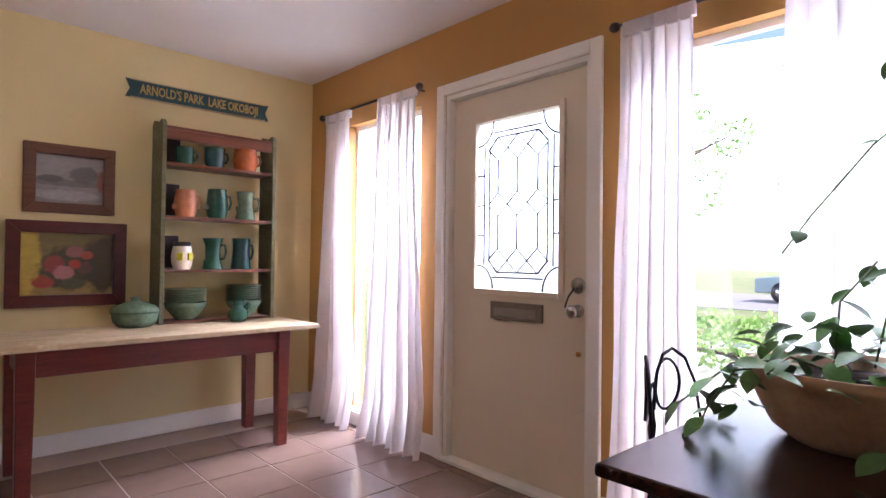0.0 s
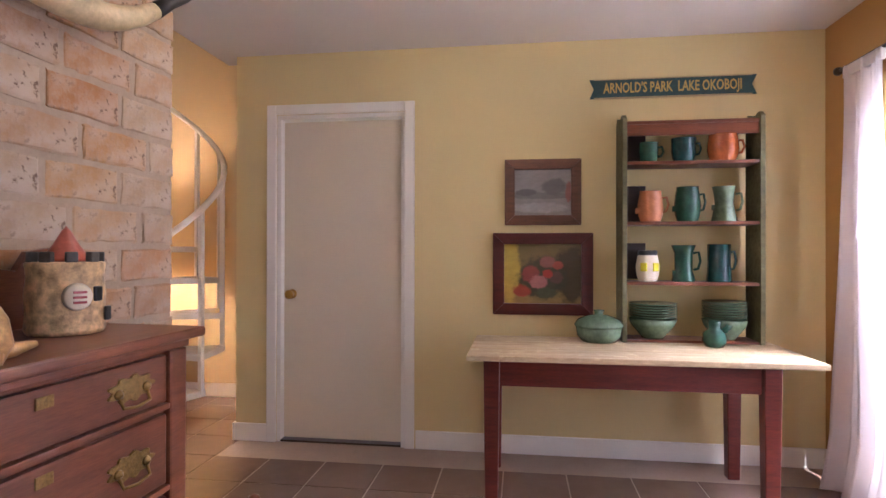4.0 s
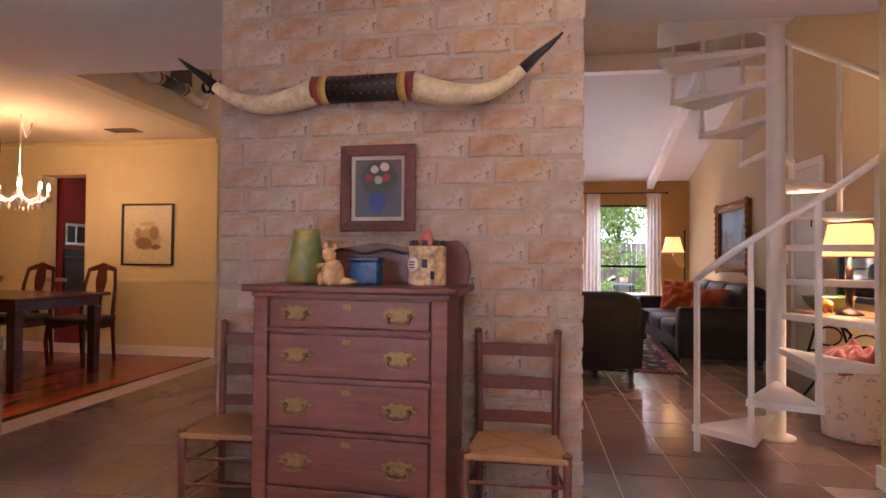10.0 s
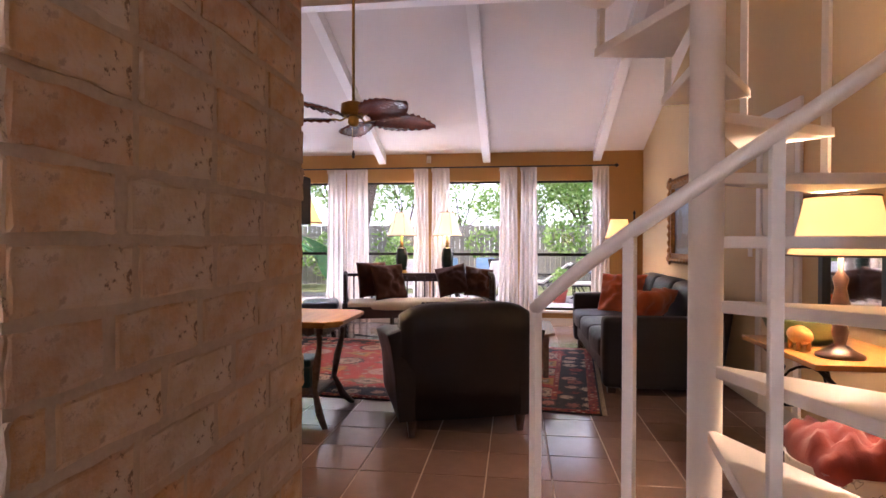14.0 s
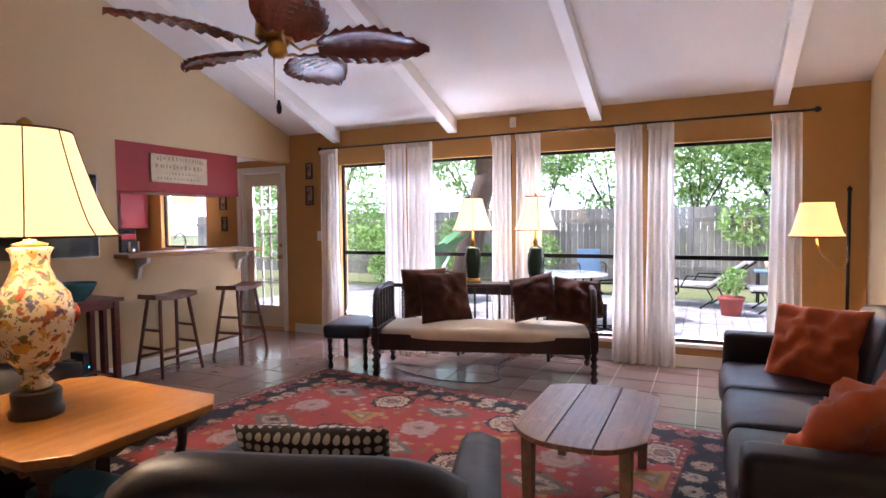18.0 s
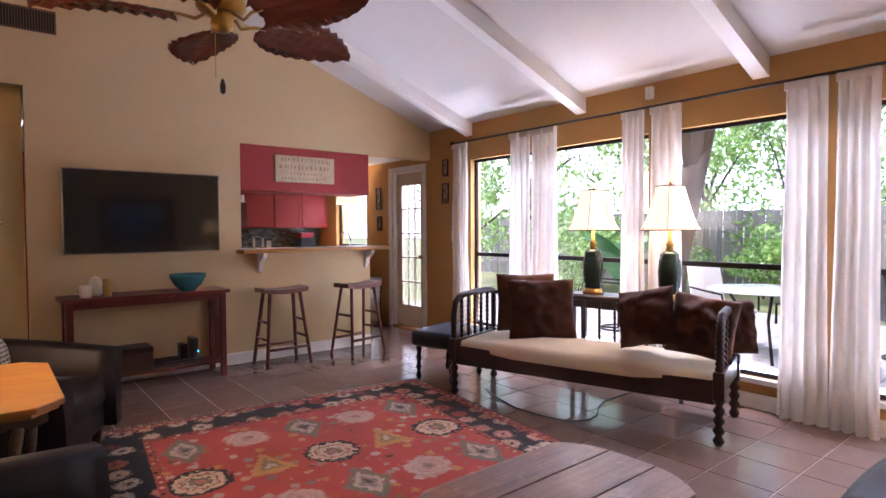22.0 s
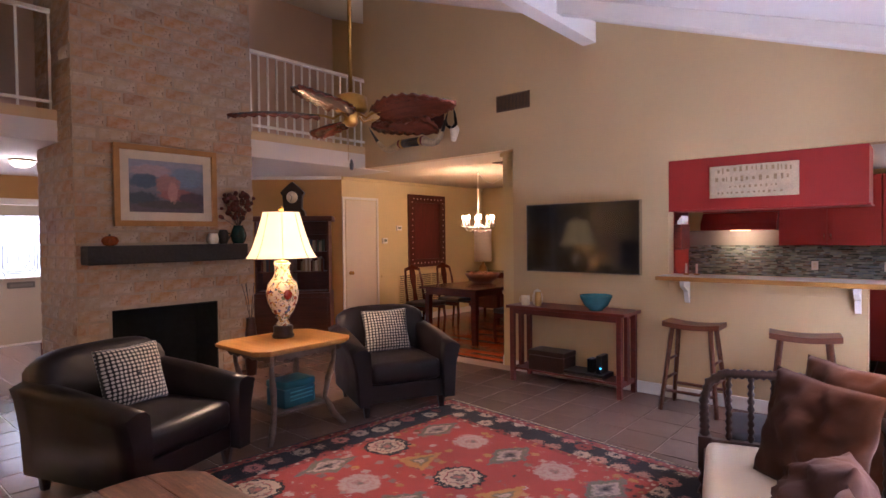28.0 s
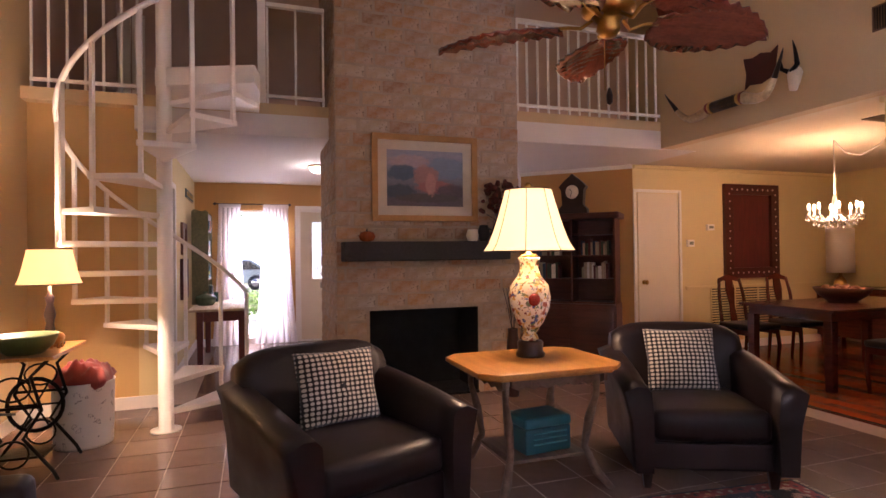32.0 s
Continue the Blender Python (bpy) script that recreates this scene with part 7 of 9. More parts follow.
longhorn(T(-2.75, YT + 0.10, 2.66, rz=90), 1.35, "mounted steer horns on the wall over the dining opening", 0.26, s=0.85)
hd = thing("leather_hide", T(-3.05, YT + 0.004, 2.90), "small brown leather hide pinned above the horns", "hide")
part("hide", prism([(-0.16, -0.13), (-0.1, -0.11), (0.0, -0.14), (0.12, -0.12), (0.17, -0.15), (0.15, -0.02), (0.18, 0.13), (0.08, 0.11), (0.0, 0.13), (-0.1, 0.1), (-0.17, 0.14), (-0.15, 0.0)], 0, 0.012, 0.003, m=Matrix.Rotation(radians(90), 4, "X") @ Matrix.Translation((0, 0, -0.012))), plain("red_brown_hide", "#4d1f16", 0.6, var=0.25, scale=12), hd)
sk = thing("skull_mount", T(-3.38, YT + 0.03, 2.70), "small pale skull mount with dark horns on the wall", "skull")
part("skull", lathe([(0, -0.10), (0.03, -0.09), (0.05, 0.0), (0.06, 0.05), (0.04, 0.09), (0, 0.1)], 14, m=T(rx=10)), CREAM, sk)
part("horn", tube([(0.0, 0.03, 0.06), (-0.06, 0.04, 0.1), (-0.05, 0.05, 0.22), (-0.03, 0.05, 0.30)], [0.022, 0.02, 0.013, 0.003], 10), IRON, sk)
part("horn", tube([(0.02, 0.03, 0.06), (0.08, 0.04, 0.1), (0.08, 0.05, 0.17)], [0.02, 0.017, 0.004], 10), IRON, sk)

# ---- mantel and fireplace ----
mt = thing("mantel_shelf", T(CX0, 1.32, 1.26), "thick dark timber mantel shelf on the brick chimney breast", "mantel")
part("beam", box(-0.20, -0.775, 0.0, 0.02, 0.775, 0.172, 0.012), wood("charred_beam", "#15100f", "#2b211d", 0.6), mt)
SOOT = plain("sooty_firebrick", "#0e0b0a", 0.95, var=0.3, scale=10, bump=0.4)
fx = tagged(new("fireplace"), "black sooty open firebox in the brick chimney", "fireplace", kind="structure")
part("back_panel", box(-1.29, FB0, 0.02, -1.27, FB1, FBZ), SOOT, fx)
part("side_panel", box(CX0 + 0.01, FB0, 0.02, -1.29, FB0 + 0.012, FBZ), SOOT, fx)
part("side_panel", box(CX0 + 0.01, FB1 - 0.012, 0.02, -1.29, FB1, FBZ), SOOT, fx)
part("hearth", box(CX0 - 0.01, FB0, 0.0, -1.29, FB1, 0.02), SOOT, fx)
part("lintel", box(CX0 + 0.005, FB0, FBZ - 0.012, -1.29, FB1, FBZ), SOOT, fx)
picture("mantel_painting", 1.01, 0.79, 0.055, 0.035, plain("gold_frame", "#a8793f", 0.4, metal=0.4, var=0.2, scale=12), painting("pastel_landscape", 0.72, 0.49, "#8a8c9c", "#5a4f55", [(-0.15, 0.15, 0.2, 0.06, "#a89090"), (-0.22, 0.05, 0.14, 0.07, "#3f5468"), (0.2, 0.1, 0.2, 0.1, "#6d7f96"), (0.0, 0.02, 0.12, 0.1, "#a07068"), (0.1, -0.08, 0.18, 0.06, "#9a5e58"), (-0.25, -0.12, 0.15, 0.06, "#37434c"), (0.25, -0.12, 0.15, 0.07, "#4d4048"), (0.02, -0.18, 0.3, 0.04, "#4a4440"), (0.05, -0.05, 0.05, 0.1, "#b88478")]), T(CX0 - 0.028, 1.32, 2.012, rz=-90), "gold-framed pastel landscape hanging above the mantel", 0.085, plain("cream_mount", "#cbbda6", 0.8))
MZ = 1.433
v = thing("ceramic_pumpkin", T(CX0 - 0.09, 1.88, MZ), "small orange ceramic pumpkin on the mantel", "ornament")
b = lathe([(0, 0.006), (0.03, 0), (0.058, 0.012), (0.074, 0.045), (0.058, 0.078), (0.03, 0.09), (0, 0.082)], 48)
for q in b.verts:
    k = 1 - 0.12 * abs(math.cos(4 * math.atan2(q.co.y, q.co.x))) ** 6
    q.co.x, q.co.y = q.co.x * k, q.co.y * k
part("body", b, ORANGEG, v)
part("stalk", tube([(0, 0, 0.08), (0.005, 0, 0.11)], 0.008, 6), DKWOOD, v)
v = thing("cream_pot", T(CX0 - 0.09, 0.885, MZ), "small cream pot on the mantel", "pot")
part("body", lathe(vessel(0.04, 0.06, 0.045, 0.11), 20), CREAM, v)
v = thing("dark_pot", T(CX0 - 0.09, 0.77, MZ), "small black handled jug on the mantel", "jug")
part("body", lathe(vessel(0.04, 0.06, 0.04, 0.15), 20), BLACK, v)
part("handle", tube([(0, -0.05, 0.12), (0, -0.09, 0.1), (0, -0.06, 0.05)], 0.007, 6), BLACK, v)
v = thing("dried_flowers", T(CX0 - 0.10, 0.60, MZ) @ Matrix.Diagonal((1.35, 1.45, 1.4, 1)), "dusty red dried flower bouquet in a dark vase", "flowers")
part("vase", lathe(vessel(0.04, 0.06, 0.035, 0.14), 18), TEALG, v)
DRY = plain("dried_bloom", "#5b2b22", 0.9, var=0.4, scale=30, pick=0.3)
tw = part("bloom", lathe([(0, -0.02), (0.018, -0.01), (0.02, 0.005), (0.01, 0.018), (0, 0.02)], 7), DRY, v)
tw.matrix_basis = T(0, 0, 0.26)
rnd = random.Random(8)
for k in range(60):
    a, r, z = rnd.uniform(0, 6.28), rnd.uniform(0.02, 0.14), rnd.uniform(0.18, 0.40)
    again(tw, v, T(r * math.cos(a) * 0.7, r * math.sin(a), z, rx=rnd.uniform(0, 90), rz=rnd.uniform(0, 90)) @ Matrix.Scale(rnd.uniform(0.6, 1.3), 4))
    if k % 4 == 0:
        part("stalk", tube([(0, 0, 0.12), (r * math.cos(a) * 0.7, r * math.sin(a), z)], 0.002, 4), DKWOOD, v)
v = thing("twig_vase", T(-2.04, 0.56, 0.0), "slim dark floor vase with bare twigs beside the hearth", "vase")
part("vase", lathe(vessel(0.05, 0.07, 0.045, 0.62), 18), wood("dark_turned_vase", "#2a140e", "#4a2418", 0.4), v)
for k in range(6):
    a = k * 1.05
    part("twig", tube([(0, 0, 0.55), (0.04 * math.cos(a), 0.04 * math.sin(a), 0.8), (0.08 * math.cos(a), 0.09 * math.sin(a), 1.0)], 0.003, 5), DKWOOD, v)
# flush light in the entry
v = thing("ceiling_light", T(0.27, 2.05, LOW), "small round glowing flush ceiling light in the entry", "light")
part("rim", lathe([(0.13, -0.02), (0.13, 0)], 24), BRASS, v)
part("diffuser", lathe([(0, -0.09), (0.07, -0.08), (0.11, -0.05), (0.12, -0.02), (0, -0.02)], 24), glow("frosted_glow", "#fff1cf", 4.0), v)
bulb("entry_light", 0.27, 2.05, LOW - 0.16, 5, (1.0, 0.86, 0.66))

# ---- french door and small pictures by it ----
fd = tagged(new("door_3"), "white painted french door with small panes, closed", "door", kind="structure")
FY0, FY1 = -2.20, -1.50
part("jamb", jamb(B(), "x", XW - 0.149, 0.148, FY0, FY1, 2.06), WHITE, fd)
lites = [(FY0 + 0.14 + 0.142 * i, FY0 + 0.14 + 0.142 * i + 0.13, 0.30 + 0.318 * j, 0.30 + 0.318 * j + 0.30) for i in range(3) for j in range(5)]
part("door_leaf", pierced(FY0 + 0.027, FY1 - 0.027, 0.025, 2.03, lites, lambda a, c, z0, z1, b: box(XW - 0.10, a, z0, XW - 0.06, c, z1, bm=b)), DOORW, fd)
for a, c, z0, z1 in lites:
    g = part("pane", box(XW - 0.082, a, z0, XW - 0.078, c, z1), GLASS, fd)
    g.visible_shadow = False
knob(fd, T(XW - 0.06, FY1 - 0.085, 0.95, ry=90))
part("deadbolt", lathe([(0.028, 0), (0.026, 0.014), (0, 0.018)], 16, m=T(XW - 0.06, FY1 - 0.085, 1.10, ry=90)), BRASS, fd)
casing("french_door_casing", "x", XW, FY0, FY1, 2.05, 1, 0.06)
SMALLART = blotch_art("small_photo", "#8a7a66", ["#3a2e26", "#8c6f55", "#b9a78c"], 14, (0.08, 0.08), 4)
for y, z, w, h in ((-1.06, 2.02, 0.10, 0.20), (-1.06, 1.72, 0.12, 0.24)):
    picture("small_picture", w, h, 0.014, 0.018, BLACK, SMALLART, T(XW + 0.002, y, z, rz=90), "small dark framed picture by the french door")
picture("small_picture", 0.12, 0.30, 0.014, 0.018, BLACK, SMALLART, T(XW + 0.002, -2.52, 1.72, rz=90), "small oval-looking dark framed picture in the kitchen")
picture("small_picture", 0.10, 0.20, 0.014, 0.018, BLACK, SMALLART, T(XW + 0.002, -2.50, 1.38, rz=90), "small dark framed picture in the kitchen")
v = thing("light_switch", T(XW, -0.92, 1.22), "white double light switch plate", "switch")
part("plate", box(0, -0.04, -0.06, 0.006, 0.04, 0.06, 0.002), WHITE, v)
for y in (-0.017, 0.017):
    part("toggle", box(0.006, y - 0.005, -0.012, 0.014, y + 0.005, 0.012, 0.002), WHITE, v)

# ---- kitchen ----
fixed_window("window_7", XW - 0.15, XW, -3.75, -2.85, 1.05, 1.95, DKFR, label="kitchen window over the sink")


def cabinet(name, x0, x1, z0, z1, y0, y1, doors, label, knob_low=True):
    t = thing(name, T(), label, "cabinet", "red kitchen cabinets")
    part("body", box(x0, y0, z0, x1, y1 - 0.02, z1), RED, t)
    w = (x1 - x0) / doors
    for k in range(doors):
        a, c = x0 + k * w + 0.008, x0 + (k + 1) * w - 0.008
        d = part("cabinet_door", box(a, y1 - 0.019, z0 + 0.01, c, y1, z1 - 0.01, 0.004), RED, t)
        for e0, e1, f0, f1 in ((a, a + 0.05, z0 + 0.01, z1 - 0.01), (c - 0.05, c, z0 + 0.01, z1 - 0.01), (a + 0.05, c - 0.05, z0 + 0.01, z0 + 0.06), (a + 0.05, c - 0.05, z1 - 0.06, z1 - 0.01)):
            part("door_rail", box(e0, y1, f0, e1, y1 + 0.006, f1, 0.002), RED, d)
        kx = (c - 0.025) if k % 2 == 0 else (a + 0.025)
        kz = z0 + 0.07 if knob_low else z1 - 0.07
        part("pull", tube([(kx, y1 + 0.006, kz), (kx, y1 + 0.025, kz + 0.01), (kx, y1 + 0.025, kz + 0.06), (kx, y1 + 0.006, kz + 0.07)], 0.004, 6), CHROME, d)
    return t


UY = YK + 0.33
cabinet("wall_cabinet", -8.14, -7.26, 1.33, 2.12, YK + 0.002, UY, 2, "red painted upper cabinet with two doors")
cabinet("wall_cabinet", -7.255, -6.27, 1.33, 2.12, YK + 0.002, UY, 2, "red painted upper cabinet beside the range hood")
cabinet("wall_cabinet", -6.265, -5.40, 1.75, 2.12, YK + 0.002, UY, 2, "short red painted cabinet above the range hood")
hd_ = thing("range_hood", T(-5.83, YK, 1.52), "red painted range hood over the counter", "hood")
part("canopy", prism([(0.002, 0), (0.42, 0), (0.42, 0.08), (0.30, 0.22), (0.002, 0.22)], -0.43, 0.43, 0.004, m=Matrix.Rotation(radians(90), 4, "Z") @ Matrix.Rotation(radians(90), 4, "X")), RED, hd_)
part("lamp_panel", box(-0.1, 0.15, -0.006, 0.1, 0.3, 0.0), glow("hood_glow", "#ffc56b", 3.0), hd_)
bulb("hood_bulb", -5.83, YK + 0.22, 1.48, 2.6)
cabinet("base_cabinet", -8.14, -6.0, 0.10, 0.88, YK + 0.002, YK + 0.60, 4, "red painted base cabinets under the counter", False)
cabinet("base_cabinet", -5.99, -5.14, 0.10, 0.88, YK + 0.002, YK + 0.60, 2, "red painted base cabinets beside the range", False)
tagged(part("kitchen_counter", box(-8.15, YK + 0.002, 0.885, -5.14, YK + 0.63, 0.925, 0.006), HONEY), "wood-edged kitchen counter along the back wall", "counter")
ov = thing("oven_cabinet", T(-4.68, YK, 0), "tall red painted cabinet with built-in microwave and black oven", "cabinet")
part("body", box(-0.45, 0.002, 0.0, 0.45, 0.56, 2.19, 0.003), RED, ov)
part("cabinet_door", box(-0.40, 0.56, 1.56, 0.40, 0.575, 2.15, 0.004), RED, ov)
mw = part("microwave", box(-0.38, 0.555, 1.24, 0.38, 0.585, 1.52, 0.006), CHROME, ov, "steel microwave front")
part("window_panel", box(-0.34, 0.585, 1.28, 0.20, 0.589, 1.48, 0.003), BLACK, mw)
part("control_panel", box(0.23, 0.585, 1.28, 0.35, 0.589, 1.48, 0.003), BLACK, mw)
od = part("oven_door", box(-0.38, 0.555, 0.52, 0.38, 0.588, 1.10, 0.006), BLACK, ov, "black glass oven door")
part("handle", tube([(-0.32, 0.588, 1.05), (-0.32, 0.62, 1.05), (0.32, 0.62, 1.05), (0.32, 0.588, 1.05)], 0.009, 8), CHROME, od)
part("control_strip", box(-0.38, 0.555, 1.11, 0.38, 0.58, 1.20, 0.004), BLACK, ov)
pen = thing("sink_cabinet", T(), "red painted sink cabinet at the kitchen window", "cabinet")
part("body", box(-8.16, -3.65, 0.09, -7.55, -2.75, 0.88, 0.003), RED, pen)
part("plinth", box(-8.16, -3.65, 0.0, -7.60, -2.78, 0.09), BLACK, pen)
tagged(part("sink_counter", box(-8.165, -3.66, 0.882, -7.52, -2.72, 0.925, 0.006), HONEY), "wood-edged counter holding the sink", "counter")
v = thing("kitchen_sink", T(-7.86, -3.15, 0.926), "white enamel drop-in sink", "sink")
for a in ((-0.24, -0.36, 0.24, -0.33), (-0.24, 0.33, 0.24, 0.36), (-0.24, -0.33, -0.21, 0.33), (0.21, -0.33, 0.24, 0.33)):
    part("rim", box(a[0], a[1], 0, a[2], a[3], 0.015, 0.005), WHITE, v)
part("basin", box(-0.21, -0.33, 0.001, 0.21, 0.33, 0.004), WHITE, v)
v = thing("faucet", T(-8.07, -3.15, 0.926), "chrome gooseneck kitchen faucet", "faucet")
part("base", lathe([(0.03, 0), (0.028, 0.04), (0.015, 0.06)], 16), CHROME, v)
part("spout", tube([(0, 0, 0.05), (0, 0, 0.24), (0.03, 0, 0.31), (0.09, 0, 0.34), (0.15, 0, 0.31), (0.17, 0, 0.24)], 0.013, 10), CHROME, v)
part("lever", tube([(0, 0.02, 0.05), (0.02, 0.08, 0.09)], 0.008, 7), CHROME, v)
v = thing("coffee_maker", T(-7.75, YK + 0.30, 0.926), "black and red coffee maker on the counter", "appliance")
part("body", box(-0.11, -0.12, 0, 0.11, 0.12, 0.28, 0.015), BLACK, v)
part("top", box(-0.112, -0.122, 0.24, 0.112, 0.122, 0.33, 0.02), plain("red_plastic", "#9c1f22", 0.3), v)
part("carafe", lathe([(0, 0.01), (0.06, 0.012), (0.07, 0.07), (0.05, 0.13)], 16, m=T(0, 0.17, 0)), BLACK, v)
v = thing("green_dish_rack", T(-8.05, -2.84, 0.926), "small green dish rack beside the sink", "rack")
for k in range(5):
    part("wire", tube([(-0.05, -0.08 + 0.04 * k, 0), (-0.05, -0.08 + 0.04 * k, 0.12), (0.05, -0.08 + 0.04 * k, 0.12), (0.05, -0.08 + 0.04 * k, 0)], 0.008, 5), plain("green_plastic", "#2f7d5a", 0.4), v)
v = thing("trash_can", T(-7.92, -2.52, 0), "brushed steel step trash can", "bin")
part("body", box(-0.19, -0.14, 0.02, 0.19, 0.14, 0.58, 0.03, seg=3), CHROME, v)
part("lid", box(-0.195, -0.145, 0.58, 0.195, 0.145, 0.64, 0.015), plain("grey_lid", "#7d7b78", 0.35), v)
part("handle", box(-0.05, 0.139, 0.50, 0.05, 0.147, 0.53, 0.003), BLACK, v)
v = thing("pendant_lamp", T(-7.95, -3.0, 0), "white drum pendant lamp on a swagged cord", "lamp")
part("shade", lathe([(0.165, 1.66), (0.145, 1.90), (0.14, 1.90), (0.16, 1.66)], 28), SHADE_DAY, v)
part("cord", tube([(0, 0, 1.90), (0, 0, 2.19)], 0.004, 5), WHITE, v)
part("swag", tube([(0, 0, 2.19), (-0.08, -0.03, 2.12), (-0.18, -0.05, 2.16)], 0.004, 5), WHITE, v)
bulb("pendant_bulb", -7.95, -3.0, 1.80, 11)
mo = tagged(new("backsplash"), "mosaic glass tile backsplash in grey green and brown", "backsplash", kind="structure")
part("grout_bed", box(-8.15, YK + 0.0015, 0.93, -4.30, YK + 0.006, 1.52), plain("mosaic_grout", "#8d8a80", 0.9), mo)
MOS = Net("mosaic_glass")
MOS.color(MOS.ramp(MOS.island(), [(0.0, lin("#33403a")), (0.25, lin("#6d7a70")), (0.45, lin("#97a59a")), (0.6, lin("#5d4a38")), (0.8, lin("#7d8f95")), (1.0, lin("#2c2a26"))]))
MOS.put(Roughness=0.12)
vs_, fs_ = [], []
rnd = random.Random(6)
for r_ in range(20):
    x = -8.14 - rnd.uniform(0, 0.05)
    z = 0.935 + r_ * 0.0195

    while x < -4.34:
        w = rnd.uniform(0.035, 0.09)
        k = len(vs_)
        vs_ += [(x, YK + 0.0085, z), (x + w, YK + 0.0085, z), (x + w, YK + 0.0085, z + 0.0165), (x, YK + 0.0085, z + 0.0165)]
        fs_.append((k + 3, k + 2, k + 1, k))
        x += w + 0.003
me = bpy.data.meshes.new("mosaic")
me.from_pydata(vs_, [], fs_)
me.materials.append(MOS.mat)
o = new("mosaic", me)
o.parent = mo
tagged(o, kind="stuff")
for x in (-6.6, -7.3):
    v = thing("wall_outlet", T(x, YK + 0.010, 1.08), "white wall outlet in the backsplash", "outlet")
    part("plate", box(-0.035, 0, -0.055, 0.035, 0.006, 0.055, 0.002), WHITE, v)
    for z in (-0.02, 0.02):
        part("socket", box(-0.014, 0.006, z - 0.012, 0.014, 0.008, z + 0.012, 0.002), CREAM, v)
v = thing("mail_holder", T(-5.90, YT - 0.20, 1.52), "dark red wooden mail holder with letters", "mail holder")
part("pocket", box(-0.04, -0.12, -0.18, 0.03, 0.12, 0.05, 0.006), RDWOOD, v)
for k in range(3):
    part("letter", box(-0.03 + 0.015 * k, -0.10 + 0.02 * k, -0.1, -0.02 + 0.015 * k, 0.08, 0.13 - 0.02 * k), WHITE, v)
for x in (-5.99, -6.08):
    v = thing("candle", T(x, YT - 0.05, 1.117), "short white candle on a wooden holder", "candle")
    part("holder", lathe([(0.025, 0), (0.025, 0.006), (0.012, 0.014)], 14), BRASS, v)
    part("wax", lathe([(0.010, 0.014), (0.010, 0.10), (0, 0.102)], 12), WHITE, v)

# ---- dining room ----
tagged(part("chair_rail", box(XD, YD, 0.815, XD + 0.02, -3.36, 0.855, 0.005), YELLOW), "yellow painted chair rail", "trim", kind="structure")
tagged(part("chair_rail", box(XD, -2.66, 0.815, XD + 0.02, YT - 0.14, 0.855, 0.005), YELLOW), "yellow painted chair rail", "trim", kind="structure")
tagged(part("chair_rail", box(XC - 0.02, YD, 0.815, XC, -2.52, 0.855, 0.005), YELLOW), "yellow painted chair rail", "trim", kind="structure")
tagged(part("crown_moulding", box(XC - 0.04, YD, 2.37, XC, YC, 2.419, 0.01), YELLOW), "yellow painted crown moulding", "trim", kind="structure")
tagged(part("crown_moulding", add(None, box(0, 0, 2.37, 1.47, 0.04, 2.419, 0.01), T(XC, YC, 0, rz=45)), WHITE), "white crown moulding over the bookcase", "trim", kind="structure")
tagged(part("crown_moulding", box(XD, YD, 2.38, XD + 0.04, YT - 0.14, 2.429, 0.01), YELLOW), "yellow painted crown moulding", "trim", kind="structure")
d4 = tagged(new("door_4"), "narrow cream painted closet door, shut", "door", kind="structure")
part("door_leaf", box(XC - 0.018, -2.40, 0.012, XC - 0.002, -1.78, 2.06, 0.003), DOORW, d4)
knob(d4, T(XC - 0.018, -1.86, 0.93, ry=-90))
casing("closet_casing", "x", XC, -2.42, -1.76 - 0.0, 2.07, -1, 0.04)
for y, z, w, h in ((-2.60, 1.42, 0.11, 0.09), (-2.93, 1.63, 0.12, 0.08)):
    v = thing("thermostat", T(XC, y, z), "white wall thermostat with grey display", "thermostat")
    part("case", box(-0.03, -w / 2, -h / 2, 0, w / 2, h / 2, 0.006), WHITE, v)
    part("display", box(-0.032, -w / 3, -h / 5, -0.029, w / 4, h / 4, 0.001), plain("lcd_grey", "#7f8476", 0.3), v)
dm = picture("wall_panel", 0.95, 1.27, 0.14, 0.05, wood("carved_dark_frame", "#3a150f", "#5c2a1c", 0.4, bump=0.9), wood("red_brown_panel", "#4f1d1a", "#6f302a", 0.4, grain=(14, 14, 1.2)), T(XC - 0.002, -3.63, 1.58, rz=-90), "tall carved dark wooden frame with red-brown panel")
PEARL = plain("pearl_inlay", "#cdbfb0", 0.25, var=0.25, scale=40)
for k in range(9):
    u = -0.36 + 0.09 * k
    part("inlay", lathe([(0.016, 0), (0.012, 0.003), (0, 0.004)], 7, m=T(u, -0.052, 0.565 - 0.006 * (k % 2), rx=90)), PEARL, dm)
    part("inlay", lathe([(0.016, 0), (0.012, 0.003), (0, 0.004)], 7, m=T(u, -0.052, -0.565 + 0.006 * (k % 2), rx=90)), PEARL, dm)
for k in range(11):
    for x in (-0.405, 0.405):
        part("inlay", lathe([(0.014, 0), (0.010, 0.003), (0, 0.004)], 7, m=T(x + 0.008 * (k % 2), -0.052, -0.5 + 0.1 * k, rx=90)), PEARL, dm)
gr = thing("air_return", T(XC, -3.55, 0.55), "wide louvred cream air return grille low on the wall", "vent")
part("backing", box(-0.003, -0.62, -0.30, -0.0005, 0.62, 0.30), plain("dark_duct", "#4d4033", 0.9), gr)
for k in range(17):
    z = -0.28 + 0.034 * k
    part("slat", box(-0.014, -0.61, z, -0.004, 0.61, z + 0.017), YELLOW, gr)
for y in (-0.62, -0.2, 0.2, 0.61):
    part("frame", box(-0.016, y, -0.30, -0.002, y + 0.015, 0.30), YELLOW, gr)
WINE = wood("red_mahogany", "#2f120c", "#5e2a1b", 0.25)
